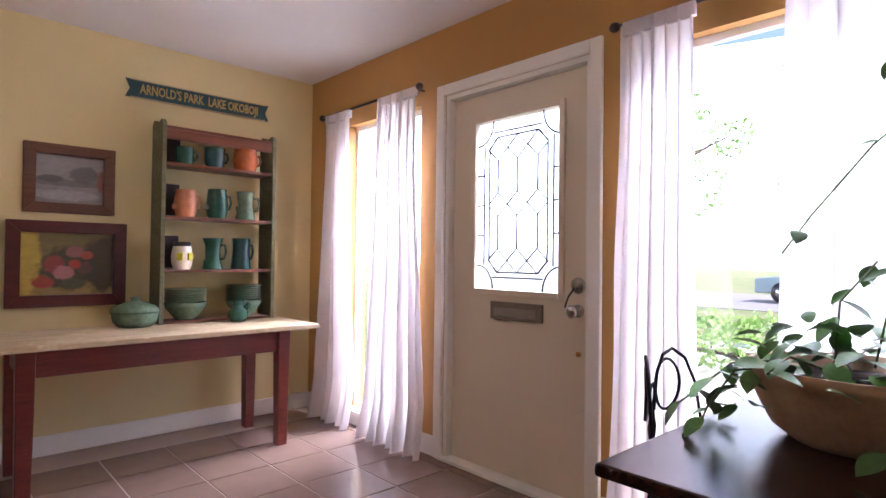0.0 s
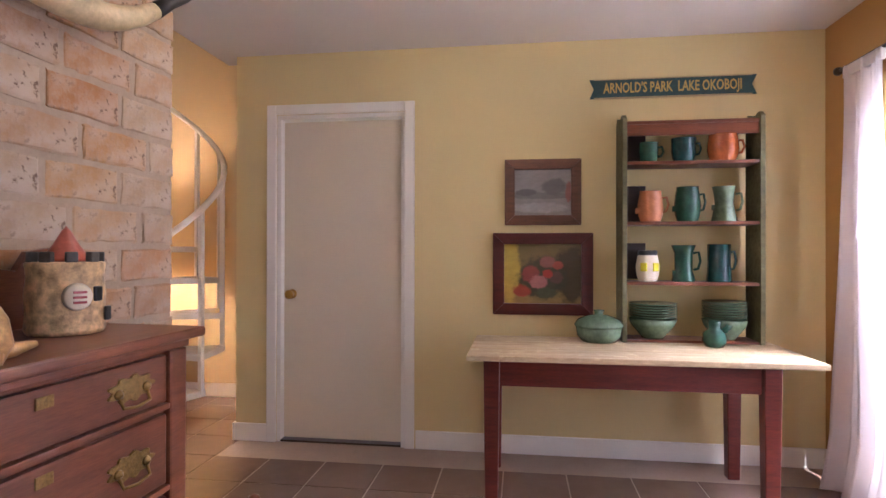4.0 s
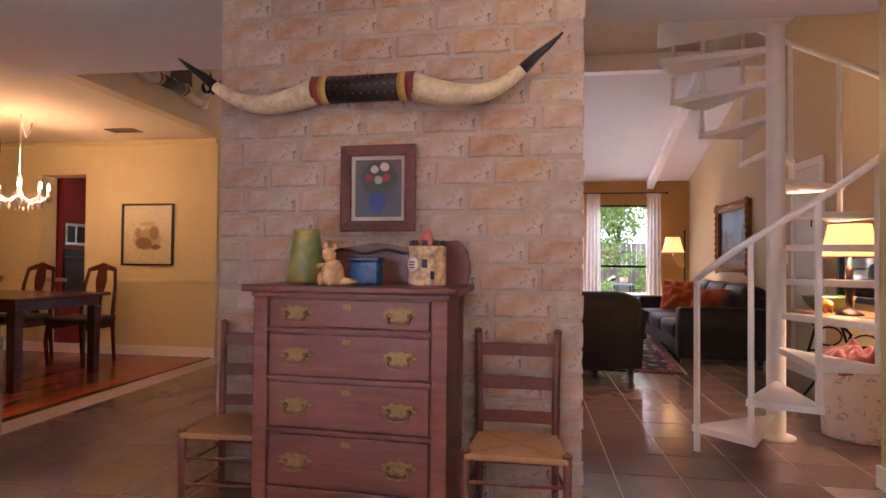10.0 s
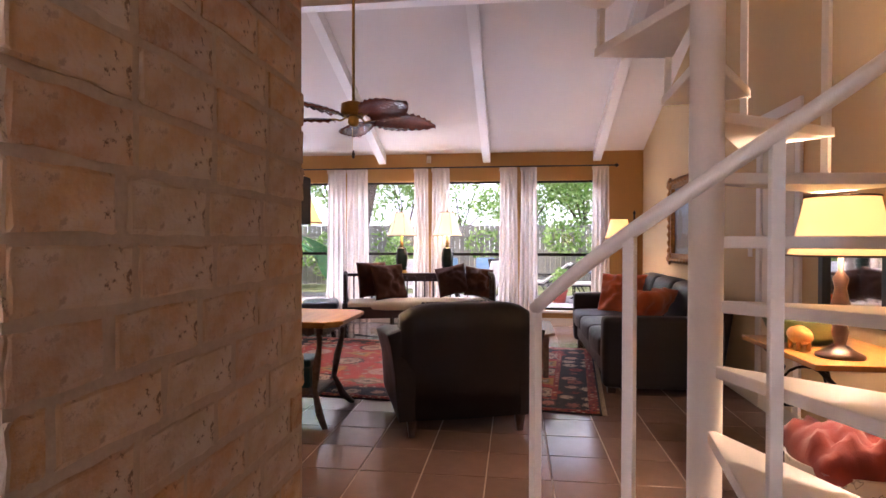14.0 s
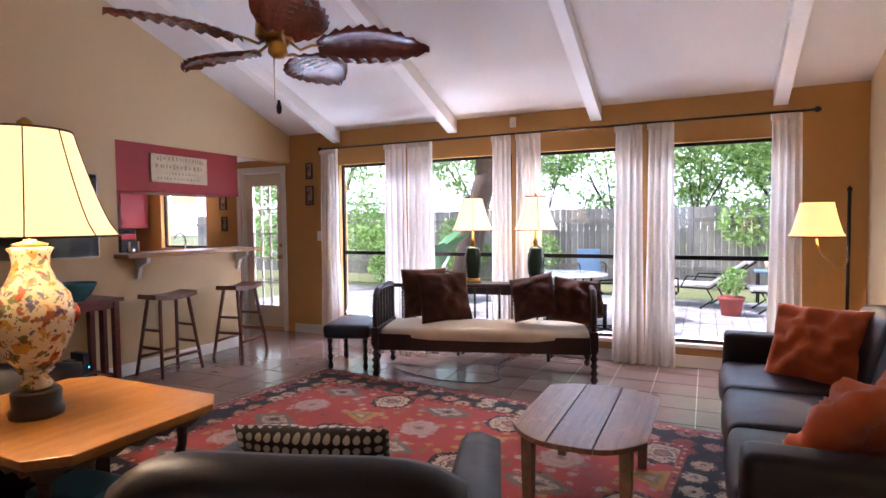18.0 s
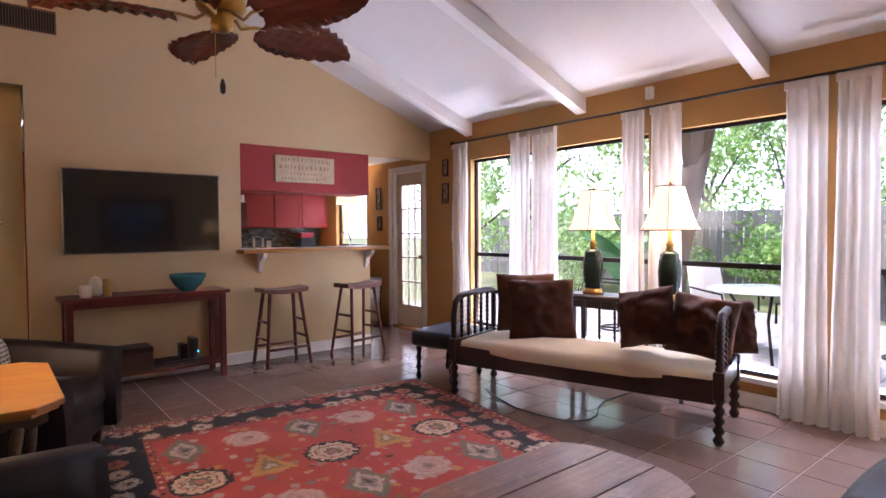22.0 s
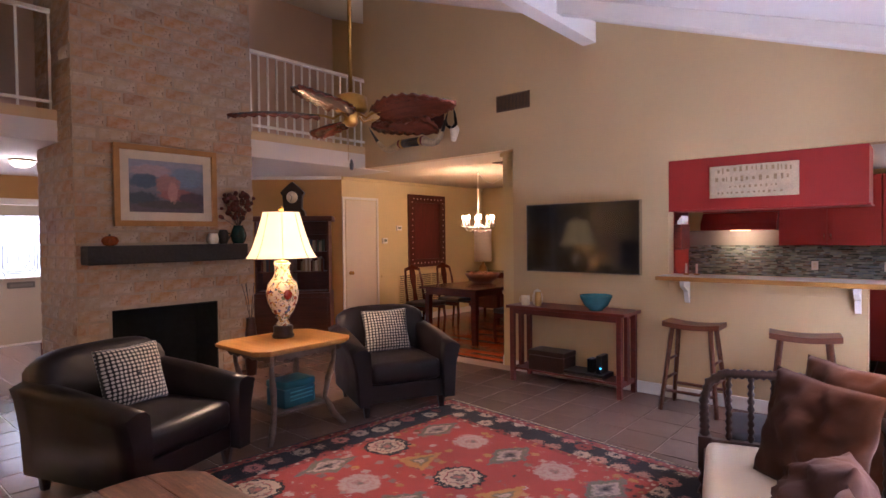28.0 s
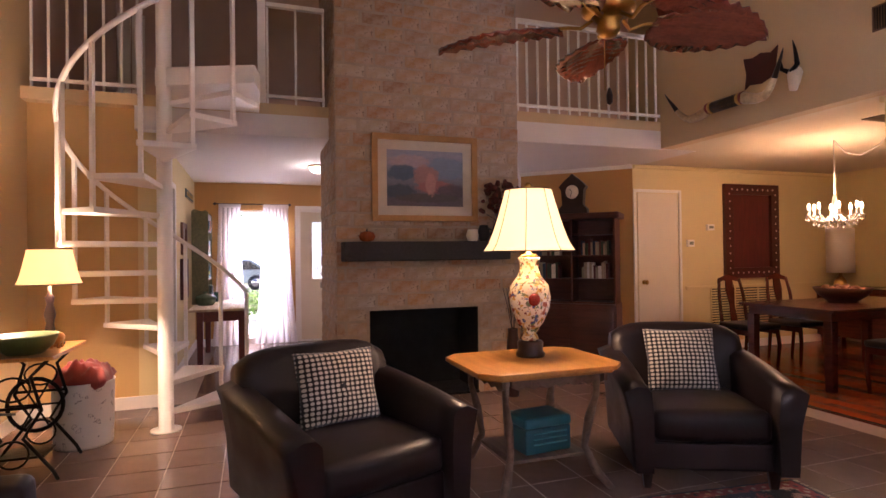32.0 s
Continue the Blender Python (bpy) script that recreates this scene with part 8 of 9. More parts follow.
dt = thing("dining_table", T(-2.58, -3.05, 0), "long dark red wooden dining table on the wood floor", "table")
part("tabletop", box(-0.52, -0.95, 0.735, 0.52, 0.95, 0.765, 0.01), WINE, dt)
part("apron", box(-0.45, -0.88, 0.65, 0.45, 0.88, 0.735, 0.004), WINE, dt)
for x in (-0.42, 0.42):
    for y in (-0.85, 0.85):
        leg_square(dt, x, y, 0.65, 0.085, WINE, 0.85)


def dining_chair(m, label):
    t = thing("dining_chair", m, label, "chair", "dining chairs round the table")
    part("seat", soft_box(-0.21, -0.23, 0.43, 0.22, 0.23, 0.49, 0.02, 0.01), plain("dark_seat_cover", "#241815", 0.6), t)
    for s in (-1, 1):
        part("front_leg", tube([(0.19, s * 0.20, 0.43), (0.21, s * 0.21, 0.25), (0.19, s * 0.20, 0.0)], [0.022, 0.02, 0.016], 8), WINE, t)
        part("back_leg", tube([(-0.24, s * 0.19, 0), (-0.20, s * 0.19, 0.45), (-0.25, s * 0.18, 0.8), (-0.28, s * 0.15, 0.98)], [0.017, 0.02, 0.018, 0.016], 8), WINE, t)
        part("side_rail", box(-0.2, s * 0.215 - 0.01, 0.37, 0.19, s * 0.215 + 0.01, 0.43, 0.003), WINE, t)
    crest = [(-0.17, 0), (-0.15, 0.05), (-0.07, 0.075), (0, 0.10), (0.07, 0.075), (0.15, 0.05), (0.17, 0), (0.07, 0.02), (-0.07, 0.02)]
    part("crest_rail", prism(crest, -0.01, 0.01, 0.003, m=T(-0.285, 0, 0.94, rz=90, rx=90) @ T(rx=-8)), WINE, t)
    part("splat", prism([(-0.05, 0), (0.05, 0), (0.035, 0.2), (0.065, 0.4), (0.05, 0.52), (-0.05, 0.52), (-0.065, 0.4), (-0.035, 0.2)], -0.006, 0.006, 0.002, m=T(-0.205, 0, 0.46, rz=90, rx=90) @ T(rx=-9)), WINE, t)
    return t


for y in (-2.55, -3.30):
    dining_chair(T(-1.78, y, 0, rz=180), "dark carved dining chair with black seat, at the table's side")
for y in (-2.65, -3.4):
    dining_chair(T(-3.36, y, 0, rz=0), "dark carved dining chair with black seat, near the picture wall")
dining_chair(T(-2.58, -4.25, 0, rz=90), "dark carved dining chair at the table's head")
v = thing("wooden_bowl", T(-2.50, -3.05, 0.766), "large rough wooden bowl filled with dried things", "bowl")
part("body", lathe([(0, 0), (0.12, 0), (0.22, 0.07), (0.27, 0.15), (0.255, 0.15), (0.2, 0.08), (0, 0.03)], 28), wood("rough_bowl_wood", "#3a1f14", "#6a3c25", 0.5), v)
nut = part("dried_ball", lathe([(0, -0.04), (0.035, -0.02), (0.04, 0), (0.03, 0.03), (0, 0.04)], 10), plain("dried_pods", "#7a5238", 0.9, pick=0.3), v)
nut.matrix_basis = T(0, 0, 0.13)
for k in range(14):
    a = k * 2.4
    r = 0.05 + 0.012 * k
    again(nut, v, T(r * math.cos(a), r * math.sin(a), 0.12 + 0.012 * (k % 3)))
# chandelier
cd = thing("chandelier", T(-2.68, -2.72, 0), "white crystal chandelier with glowing candle bulbs", "chandelier")
CRY = glass_mat("crystal", (1, 0.98, 0.94))
part("chain", tube([(0, 0, 1.86), (0, 0, 2.42)], 0.006, 6), WHITE, cd)
part("swag_chain", tube([(0, 0, 2.41), (-0.08, -0.05, 2.28), (-0.18, -0.12, 2.24), (-0.30, -0.20, 2.32), (-0.36, -0.24, 2.42)], 0.006, 6), WHITE, cd)
part("column", lathe([(0, 1.58), (0.02, 1.60), (0.035, 1.66), (0.015, 1.72), (0.025, 1.80), (0.008, 1.87)], 16), WHITE, cd)
FLAME = glow("candle_bulb", "#ffdf9c", 22.0)
for k in range(8):
    a = 2 * math.pi * k / 8
    ca, sa = math.cos(a), math.sin(a)
    part("arm", tube([(0.02 * ca, 0.02 * sa, 1.66), (0.10 * ca, 0.10 * sa, 1.60), (0.19 * ca, 0.19 * sa, 1.62), (0.22 * ca, 0.22 * sa, 1.66)], 0.007, 6), WHITE, cd)
    part("candle", lathe([(0.022, 1.655), (0.024, 1.665), (0.011, 1.67), (0.011, 1.725)], 10, m=T(0.22 * ca, 0.22 * sa)), WHITE, cd)
    part("flame_bulb", lathe([(0.008, 1.725), (0.014, 1.745), (0.010, 1.77), (0, 1.79)], 8, m=T(0.22 * ca, 0.22 * sa)), FLAME, cd, "glowing candle bulb")
    a2 = a + math.pi / 8
    c2_, s2_ = math.cos(a2), math.sin(a2)
    part("swag", tube([(0.20 * ca, 0.20 * sa, 1.655), (0.185 * c2_, 0.185 * s2_, 1.605), (0.20 * math.cos(a + math.pi / 4), 0.20 * math.sin(a + math.pi / 4), 1.655)], 0.004, 5), CRY, cd, "string of crystal beads")
    part("bobeche", lathe([(0.012, 1.652), (0.034, 1.660), (0.036, 1.664), (0.012, 1.660)], 12, m=T(0.22 * ca, 0.22 * sa)), CRY, cd)
    for q, zz, u, w in ((0.22, 1.64, ca, sa), (0.245, 1.655, ca, sa), (0.14, 1.585, ca, sa), (0.185, 1.60, c2_, s2_), (0.08, 1.57, c2_, s2_)):
        part("crystal", lathe([(0, -0.05), (0.010, -0.018), (0, 0.0)], 6, m=T(q * u, q * w, zz), smooth=False), CRY, cd)
bulb("chandelier_light", -2.68, -2.72, 1.80, 23, (1.0, 0.62, 0.32), 0.15)
# sideboard lamp and armoire
v = thing("column_lamp", T(-1.25, -4.75, 0.80), "tall cream cylinder lamp standing on the sideboard", "lamp")
part("shade", lathe([(0.165, 0.2), (0.165, 0.80), (0.16, 0.80), (0.16, 0.2)], 24), LINEN, v)
part("base", lathe([(0, 0), (0.09, 0), (0.07, 0.1), (0.02, 0.16), (0.02, 0.3)], 18), BRASS, v)
sb = thing("sideboard", T(-1.4, -5.0, 0), "dark red wooden sideboard at the dining room end", "sideboard")
part("body", box(-0.5, -0.25, 0.12, 0.5, 0.25, 0.78, 0.006), WINE, sb)
part("top", box(-0.53, -0.28, 0.78, 0.53, 0.28, 0.80, 0.005), WINE, sb)
for x in (-0.45, 0.45):
    for y in (-0.2, 0.2):
        leg_square(sb, x, y, 0.12, 0.05, WINE)
am = thing("armoire", T(-3.45, -4.95, 0), "tall red-brown wooden armoire in the dining room corner", "armoire")
part("body", box(-0.45, -0.28, 0.08, 0.45, 0.28, 1.98, 0.008), wood("cherry_armoire", "#4a1710", "#7c2c1c", 0.3), am)
part("cornice", box(-0.50, -0.30, 1.98, 0.50, 0.33, 2.06, 0.015), WINE, am)
for s in (-1, 1):
    d = part("armoire_door", box(s * 0.005, 0.28, 0.15, s * 0.42, 0.30, 1.92, 0.006), wood("cherry_door", "#4f1a12", "#84331f", 0.28), am)
    part("panel", box(s * 0.07, 0.30, 0.25, s * 0.36, 0.306, 1.82, 0.01), WINE, d)
    part("knob", lathe([(0.008, 0), (0.014, 0.012), (0, 0.02)], 10, m=T(s * 0.03, 0.30, 1.0, rx=-90)), BRASS, d)
part("plinth", box(-0.45, -0.26, 0, 0.45, 0.26, 0.08), WINE, am)
picture("framed_print", 0.64, 0.70, 0.022, 0.025, BLACK, painting("sepia_print", 0.59, 0.65, "#d8c9a0", "#cdbb8c", [(0.0, -0.05, 0.16, 0.12, "#b39a62"), (-0.05, -0.1, 0.1, 0.07, "#7d6236"), (0.08, 0.02, 0.06, 0.08, "#94784a"), (0.1, -0.14, 0.06, 0.03, "#6d5430"), (-0.12, 0.02, 0.04, 0.06, "#a58a58"), (0.0, 0.12, 0.1, 0.03, "#c0a970")], 0.4, 26), T(XD + 0.002, -2.34, 1.36, rz=90), "black-framed sepia print on the dining room wall")
VENTB = plain("brown_vent_metal", "#6f5a3c", 0.5, var=0.15, scale=12)
cv = thing("ceiling_vent", T(-3.45, -2.28, 2.43), "small brown metal air vent in the dining room ceiling", "vent")
for s in (-1, 1):
    part("frame_bar", box(s * 0.065, -0.16, -0.010, s * 0.085, 0.16, 0.0, 0.002), VENTB, cv)
    part("frame_end", box(-0.065, s * 0.14, -0.010, 0.065, s * 0.16, 0.0, 0.002), VENTB, cv)
for k in range(6):
    part("slat", add(None, box(-0.011, -0.14, -0.001, 0.011, 0.14, 0.001), T(-0.052 + 0.021 * k, 0, -0.007, ry=35)), VENTB, cv)
# bookcase and clock
BKW = wood("brown_bookcase_wood", "#3f1c12", "#62301f", 0.5)
BKM = T(-0.57, -1.018, 0, rz=45) @ Matrix.Diagonal((0.94, 1, 0.957, 1))
bk = thing("bookcase", BKM, "tall dark wooden bookcase with glass doors and books", "bookcase")
part("base", box(-0.58, -0.20, 0.0, 0.58, 0.24, 0.72, 0.008), BKW, bk)
part("back", box(-0.55, -0.20, 0.72, 0.55, -0.18, 1.80), BKW, bk)
for x in (-0.56, -0.01, 0.53):
    part("upright", box(x, -0.20, 0.72, x + 0.03, 0.16, 1.80, 0.003), BKW, bk)
for z in (0.72, 1.02, 1.32, 1.60):
    part("shelf_board", box(-0.55, -0.18, z, 0.55, 0.14, z + 0.02, 0.002), BKW, bk)
part("cornice", box(-0.62, -0.21, 1.80, 0.62, 0.22, 1.88, 0.02), BKW, bk)
for s in (-1, 1):
    part("cupboard_door", box(s * 0.02, 0.24, 0.08, s * 0.54, 0.255, 0.66, 0.006), BKW, bk)
BOOKC = [plain("book_" + c[1:], c, 0.6, var=0.2, scale=20) for c in ("#c9bfa6", "#5a2a22", "#2d3a4a", "#8d8062", "#3d4a35", "#a08a6a")]
rnd = random.Random(12)
for z in (1.04, 1.34):
    for x0, x1 in ((-0.50, -0.12), (0.10, 0.48)):
        x = x0 + rnd.uniform(0, 0.08)
        while x < x1:
            w, h = rnd.uniform(0.018, 0.04), rnd.uniform(0.14, 0.22)
            k = thing("book", BKM @ T(x, 0.04, z + 0.001), "upright book on the bookcase shelf", "book", "books in the bookcase")
            part("cover", box(0, -0.07, 0, w, 0.07, h, 0.002), BOOKC[rnd.randrange(6)], k)
            x += w + 0.002
ck = thing("mantel_clock", BKM @ T(0.0, 0.0, 1.881) @ Matrix.Diagonal((1.15, 1.1, 1.2, 1)), "dark carved wooden mantel clock on the bookcase", "clock")
part("case", prism([(-0.17, 0), (0.17, 0), (0.16, 0.06), (0.12, 0.10), (0.13, 0.26), (0.16, 0.30), (0.10, 0.36), (0.05, 0.40), (0, 0.44), (-0.05, 0.40), (-0.10, 0.36), (-0.16, 0.30), (-0.13, 0.26), (-0.12, 0.10), (-0.16, 0.06)], -0.07, 0.07, 0.006, m=Matrix.Rotation(radians(90), 4, "X")), DKWOOD, ck)
part("dial", lathe([(0.075, 0), (0.075, 0.006), (0, 0.008)], 24, m=T(0, 0.07, 0.24, rx=-90)), CREAM, ck, "round white clock dial")
for a, l in ((40, 0.04), (160, 0.055)):
    part("clock_hand", tube([(0, 0.08, 0.24), (l * math.sin(radians(a)), 0.08, 0.24 + l * math.cos(radians(a)))], 0.003, 4), BLACK, ck)

# ---- stair corner: sewing table, lamp, bin ----
sw = thing("sewing_table", T(-2.60, 4.17, 0) @ Matrix.Diagonal((0.66, 0.92, 1, 1)), "honey wood table top on black treadle sewing machine legs", "table")
part("tabletop", box(-0.52, -0.26, 0.725, 0.52, 0.26, 0.748, 0.006), HONEY, sw)
for s in (-1, 1):
    x = s * 0.36
    part("leg_frame", tube([(x, -0.20, 0.72), (x, -0.10, 0.62), (x, -0.16, 0.42), (x, -0.06, 0.26), (x, -0.22, 0.06), (x, -0.25, 0.0)], 0.012, 7), IRON, sw)
    part("leg_frame", tube([(x, 0.20, 0.72), (x, 0.10, 0.62), (x, 0.16, 0.42), (x, 0.06, 0.26), (x, 0.22, 0.06), (x, 0.25, 0.0)], 0.012, 7), IRON, sw)
    part("cross_bar", tube([(x, -0.15, 0.44), (x, 0.15, 0.44)], 0.010, 6), IRON, sw)
    part("scroll", tube([(x, 0.10 * math.cos(q), 0.55 + 0.07 * math.sin(q)) for q in [2 * math.pi * k / 16 for k in range(16)]], 0.007, 6, closed=True), IRON, sw)
    part("scroll", tube([(x, 0.09 * math.cos(q), 0.17 + 0.08 * math.sin(q)) for q in [2 * math.pi * k / 16 for k in range(16)]], 0.007, 6, closed=True), IRON, sw)
part("flywheel", tube([(0.30, 0.02 + 0.17 * math.cos(q), 0.36 + 0.17 * math.sin(q)) for q in [2 * math.pi * k / 24 for k in range(24)]], 0.014, 8, closed=True), IRON, sw, "round black flywheel")
for k in range(3):
    q = math.pi * k / 3
    part("spoke", tube([(0.30, 0.02 + 0.17 * math.cos(q), 0.36 + 0.17 * math.sin(q)), (0.30, 0.02 - 0.17 * math.cos(q), 0.36 - 0.17 * math.sin(q))], 0.007, 6), IRON, sw)
part("treadle", box(-0.17, -0.13, 0.10, 0.17, 0.13, 0.115, 0.004), IRON, sw)
part("back_brace", tube([(-0.36, 0.16, 0.42), (0.36, 0.16, 0.30)], 0.010, 6), IRON, sw)
ln_ = thing("table_lamp", T(-2.42, 4.10, 0.749), "turned dark wood table lamp with lit amber shade", "lamp")
part("base", lathe([(0, 0), (0.085, 0), (0.085, 0.012), (0.05, 0.03), (0.02, 0.05), (0.03, 0.10), (0.022, 0.14), (0.035, 0.20), (0.02, 0.27), (0.028, 0.31), (0.01, 0.34), (0.01, 0.45)], 22), DKWOOD, ln_)
bell_shade(ln_, 0.40, 0.63, 0.185, 0.125, SHADE_WARM, 0)
bulb("stair_lamp_bulb", -2.42, 4.10, 1.26, 34)
v = thing("green_basket_bowl", T(-2.76, 4.13, 0.749) @ Matrix.Scale(0.85, 4), "wide green glazed bowl on the sewing table", "bowl")
part("body", lathe([(0, 0), (0.11, 0), (0.17, 0.05), (0.2, 0.12), (0.205, 0.135), (0.19, 0.13), (0.15, 0.06), (0, 0.02)], 28), plain("moss_green_glaze", "#55663a", 0.35, var=0.2), v)
v = thing("pig_figurine", T(-2.57, 4.02, 0.749), "small honey coloured wooden pig figurine", "figurine")
b = lathe([(0, -0.06), (0.03, -0.05), (0.042, 0), (0.036, 0.04), (0.02, 0.06), (0.018, 0.08), (0, 0.08)], 14, m=T(0, 0, 0.06, ry=90))
for x in (-0.035, 0.035):
    for y in (-0.02, 0.02):
        tube([(x, y, 0.05), (x, y, 0.0)], 0.010, 7, bm=b)
part("body", b, HONEY, v)
bn2 = thing("white_bin", T(-2.13, 3.98, 0) @ Matrix.Scale(0.88, 4), "white painted drum bin with grey drawings beside the stair", "bin")
n = Net("drawn_white_enamel")
f1 = n.noise(16, 3, 0.5)
n.color(n.mix(n.ramp(f1, [(0.60, (0, 0, 0)), (0.62, (1, 1, 1)), (0.66, (0, 0, 0))]), lin("#d9d2c6"), lin("#8d867c")))
n.put(Roughness=0.5)
part("drum", lathe([(0, 0), (0.205, 0), (0.21, 0.02), (0.22, 0.50), (0.225, 0.51), (0.215, 0.51), (0.20, 0.04), (0, 0.04)], 36), n.mat, bn2)
v = thing("red_blanket", T(-2.13, 3.98, 0.355) @ Matrix.Scale(0.88, 4), "crumpled dusty red blanket stuffed in the bin", "blanket")
part("cloth", puff(0.42, 0.40, 0.24, 0.4, 18, wrinkle=0.07, seed=31), cloth("dusty_red_wool", "#8a3a30", 0.95, 200, 0.2), v)
picture("dark_framed_mirror", 0.62, 0.56, 0.05, 0.03, plain("blue_black_frame", "#1d2028", 0.4), MIRROR.mat, T(-3.22, YL - 0.002, 1.06), "dark framed mirror behind the lamp on the wall")
d5 = tagged(new("door_5"), "cream painted narrow door on the living room wall", "door", kind="structure")
part("door_leaf", box(-4.32, YL - 0.014, 0.012, -3.86, YL - 0.002, 2.03, 0.003), DOORW, d5)
part("hinge", box(-4.0, YL - 0.02, 1.45, -3.985, YL - 0.013, 1.55), IRON, d5)
casing("hall_door_casing", "y", YL, -4.34, -3.84, 2.04, -1, 0.07)
v = thing("light_switch", T(-4.55, YL, 1.15), "white light switch plate on the tan wall", "switch")
part("plate", box(-0.035, -0.006, -0.06, 0.035, 0, 0.06, 0.002), WHITE, v)
part("toggle", box(-0.005, -0.014, -0.012, 0.005, -0.006, 0.012, 0.002), WHITE, v)

# ---- outdoors ----
def ground_mat():
    n = Net("lawn_and_litter")
    a = n.noise(0.8, 5, 0.6)
    f = n.noise(30, 4, 0.7)
    g = n.ramp(a, [(0.35, lin("#5a6b35")), (0.55, lin("#7a7d4c")), (0.7, lin("#8a7a58"))])
    n.color(n.mix(0.4, g, n.ramp(f, [(0.3, lin("#3f4a26")), (0.7, lin("#93966a"))])))
    n.put(Roughness=0.95)
    n.bump(f, 0.6, 0.03)
    return n.mat


def sheet_with_hole(x0, x1, y0, y1, hole, z):
    b = B()
    hx0, hx1, hy0, hy1 = hole
    for a, c, d, e in ((x0, hx0, y0, y1), (hx1, x1, y0, y1), (hx0, hx1, y0, hy0), (hx0, hx1, hy1, y1)):
        vs = [b.verts.new(p) for p in ((a, d, z), (c, d, z), (c, e, z), (a, e, z))]
        b.faces.new(vs)
    bmesh.ops.remove_doubles(b, verts=b.verts[:], dist=1e-4)
    return b


setting("ground", sheet_with_hole(-400, 400, -400, 400, (-8.2, 2.25, -5.4, 4.7), -0.16), ground_mat(), "lawn with patches of dry leaf litter", "ground")
CONC = plain("pale_concrete", "#c9c4ba", 0.9, var=0.12, scale=2, bump=0.2, bscale=50)
setting("front_walk", box(2.36, -3.0, -0.158, 9.0, 5.0, -0.10, 0.01), CONC, "pale concrete front drive in bright sun", "pavement")
# Emissive ring added in place of overexposed sky; it also lights the rooms.
HAZE_GLOW = Net("bright_hazy_distance")
HAZE_GLOW.color((0.8, 0.82, 0.84))
HAZE_GLOW.put(Roughness=1.0)
HAZE_GLOW.bsdf.inputs["Emission Color"].default_value = (0.93, 0.97, 1.0, 1)
HAZE_GLOW.bsdf.inputs["Emission Strength"].default_value = 1.25
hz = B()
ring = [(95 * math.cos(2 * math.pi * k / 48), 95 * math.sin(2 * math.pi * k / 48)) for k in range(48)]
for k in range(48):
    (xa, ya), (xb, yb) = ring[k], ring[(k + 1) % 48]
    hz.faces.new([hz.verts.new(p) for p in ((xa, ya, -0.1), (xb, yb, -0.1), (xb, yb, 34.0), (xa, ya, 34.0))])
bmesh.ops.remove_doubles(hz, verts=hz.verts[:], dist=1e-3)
setting("backdrop", hz, HAZE_GLOW.mat, "glowing white backdrop ring standing in for the hazy sky", "backdrop")
setting("road", box(16, -80, -0.158, 24, 80, -0.14), plain("sunlit_asphalt", "#7d7a75", 0.9, var=0.1, scale=3), "pale grey street in front of the house", "road")
PAV = Net("patio_paver")
pn = PAV.noise(5, 4)
c0 = PAV.ramp(PAV.island(), [(0, lin("#8b8784")), (0.5, lin("#9b9793")), (1, lin("#aaa6a3"))])
PAV.color(PAV.mix(0.4, c0, PAV.ramp(pn, [(0.3, lin("#7d7875")), (0.7, lin("#b0aca8"))])))
PAV.put(Roughness=0.8)
PAV.bump(PAV.noise(60, 4), 0.3, 0.005)
pt = setting("patio", box(-13.6, -4.5, -0.158, XW - 0.16, 7.0, -0.09), plain("paver_sand", "#857a6c", 0.95, var=0.2, scale=20), "sandy bed under the patio pavers", "pavement")
vs_, fs_ = [], []
for i in range(26):
    for j in range(55):
        x, y = -13.55 + i * 0.205, -4.45 + j * 0.205
        k = len(vs_)
        dz = 0.004 * noise.noise((i * 1.7, j * 1.3, 0))
        q = 0.196
        for zz in (-0.09, -0.072 + dz):
            vs_ += [(x, y, zz), (x + q, y, zz), (x + q, y + q, zz), (x, y + q, zz)]
        fs_ += [(k + 4, k + 5, k + 6, k + 7), (k, k + 1, k + 5, k + 4), (k + 1, k + 2, k + 6, k + 5), (k + 2, k + 3, k + 7, k + 6), (k + 3, k, k + 4, k + 7)]
me = bpy.data.meshes.new("paver_field")
me.from_pydata(vs_, [], fs_)
me.materials.append(PAV.mat)
o = new("paver_field", me)
o.parent = pt
tagged(o, kind="stuff")

# fence of upright boards
FW = wood("silvered_fence_board", "#85807a", "#aaa59e", 0.85, grain=(12, 12, 1.0), pick=0.2)
fe = thing("board_fence", T(-17.0, 0, -0.16), "tall silvered board fence along the back garden", "fence")
fbm = part("fence_board", box(-0.01, -0.07, 0.03, 0.01, 0.07, 1.85, 0.003, seg=1), FW, fe)
fbm.matrix_basis = T(0, -13.0, 0)
for k in range(1, 175):
    again(fbm, fe, T(0.004 * (k % 3), -13.0 + 0.15 * k, 0.012 * math.sin(k * 1.9)))
for z in (0.35, 1.5):
    part("fence_rail", box(0.012, -13.1, z, 0.05, 13.2, z + 0.09), FW, fe)

LEAFM = Net("tree_leaves")
rr = LEAFM.island()
col = LEAFM.ramp(rr, [(0.0, lin("#5f8440")), (0.4, lin("#85a955")), (0.75, lin("#a6c678")), (1.0, lin("#c2db98"))])
LEAFM.color(col)
LEAFM.put(Roughness=0.5)
tr_ = LEAFM.node("ShaderNodeBsdfTranslucent")
LEAFM.link(col, tr_.inputs["Color"])
ms = LEAFM.node("ShaderNodeMixShader", Fac=0.55)
LEAFM.link(LEAFM.bsdf.outputs[0], ms.inputs[1])
LEAFM.link(tr_.outputs[0], ms.inputs[2])
LEAFM.link(ms.outputs[0], LEAFM.t.nodes["Material Output"].inputs["Surface"])
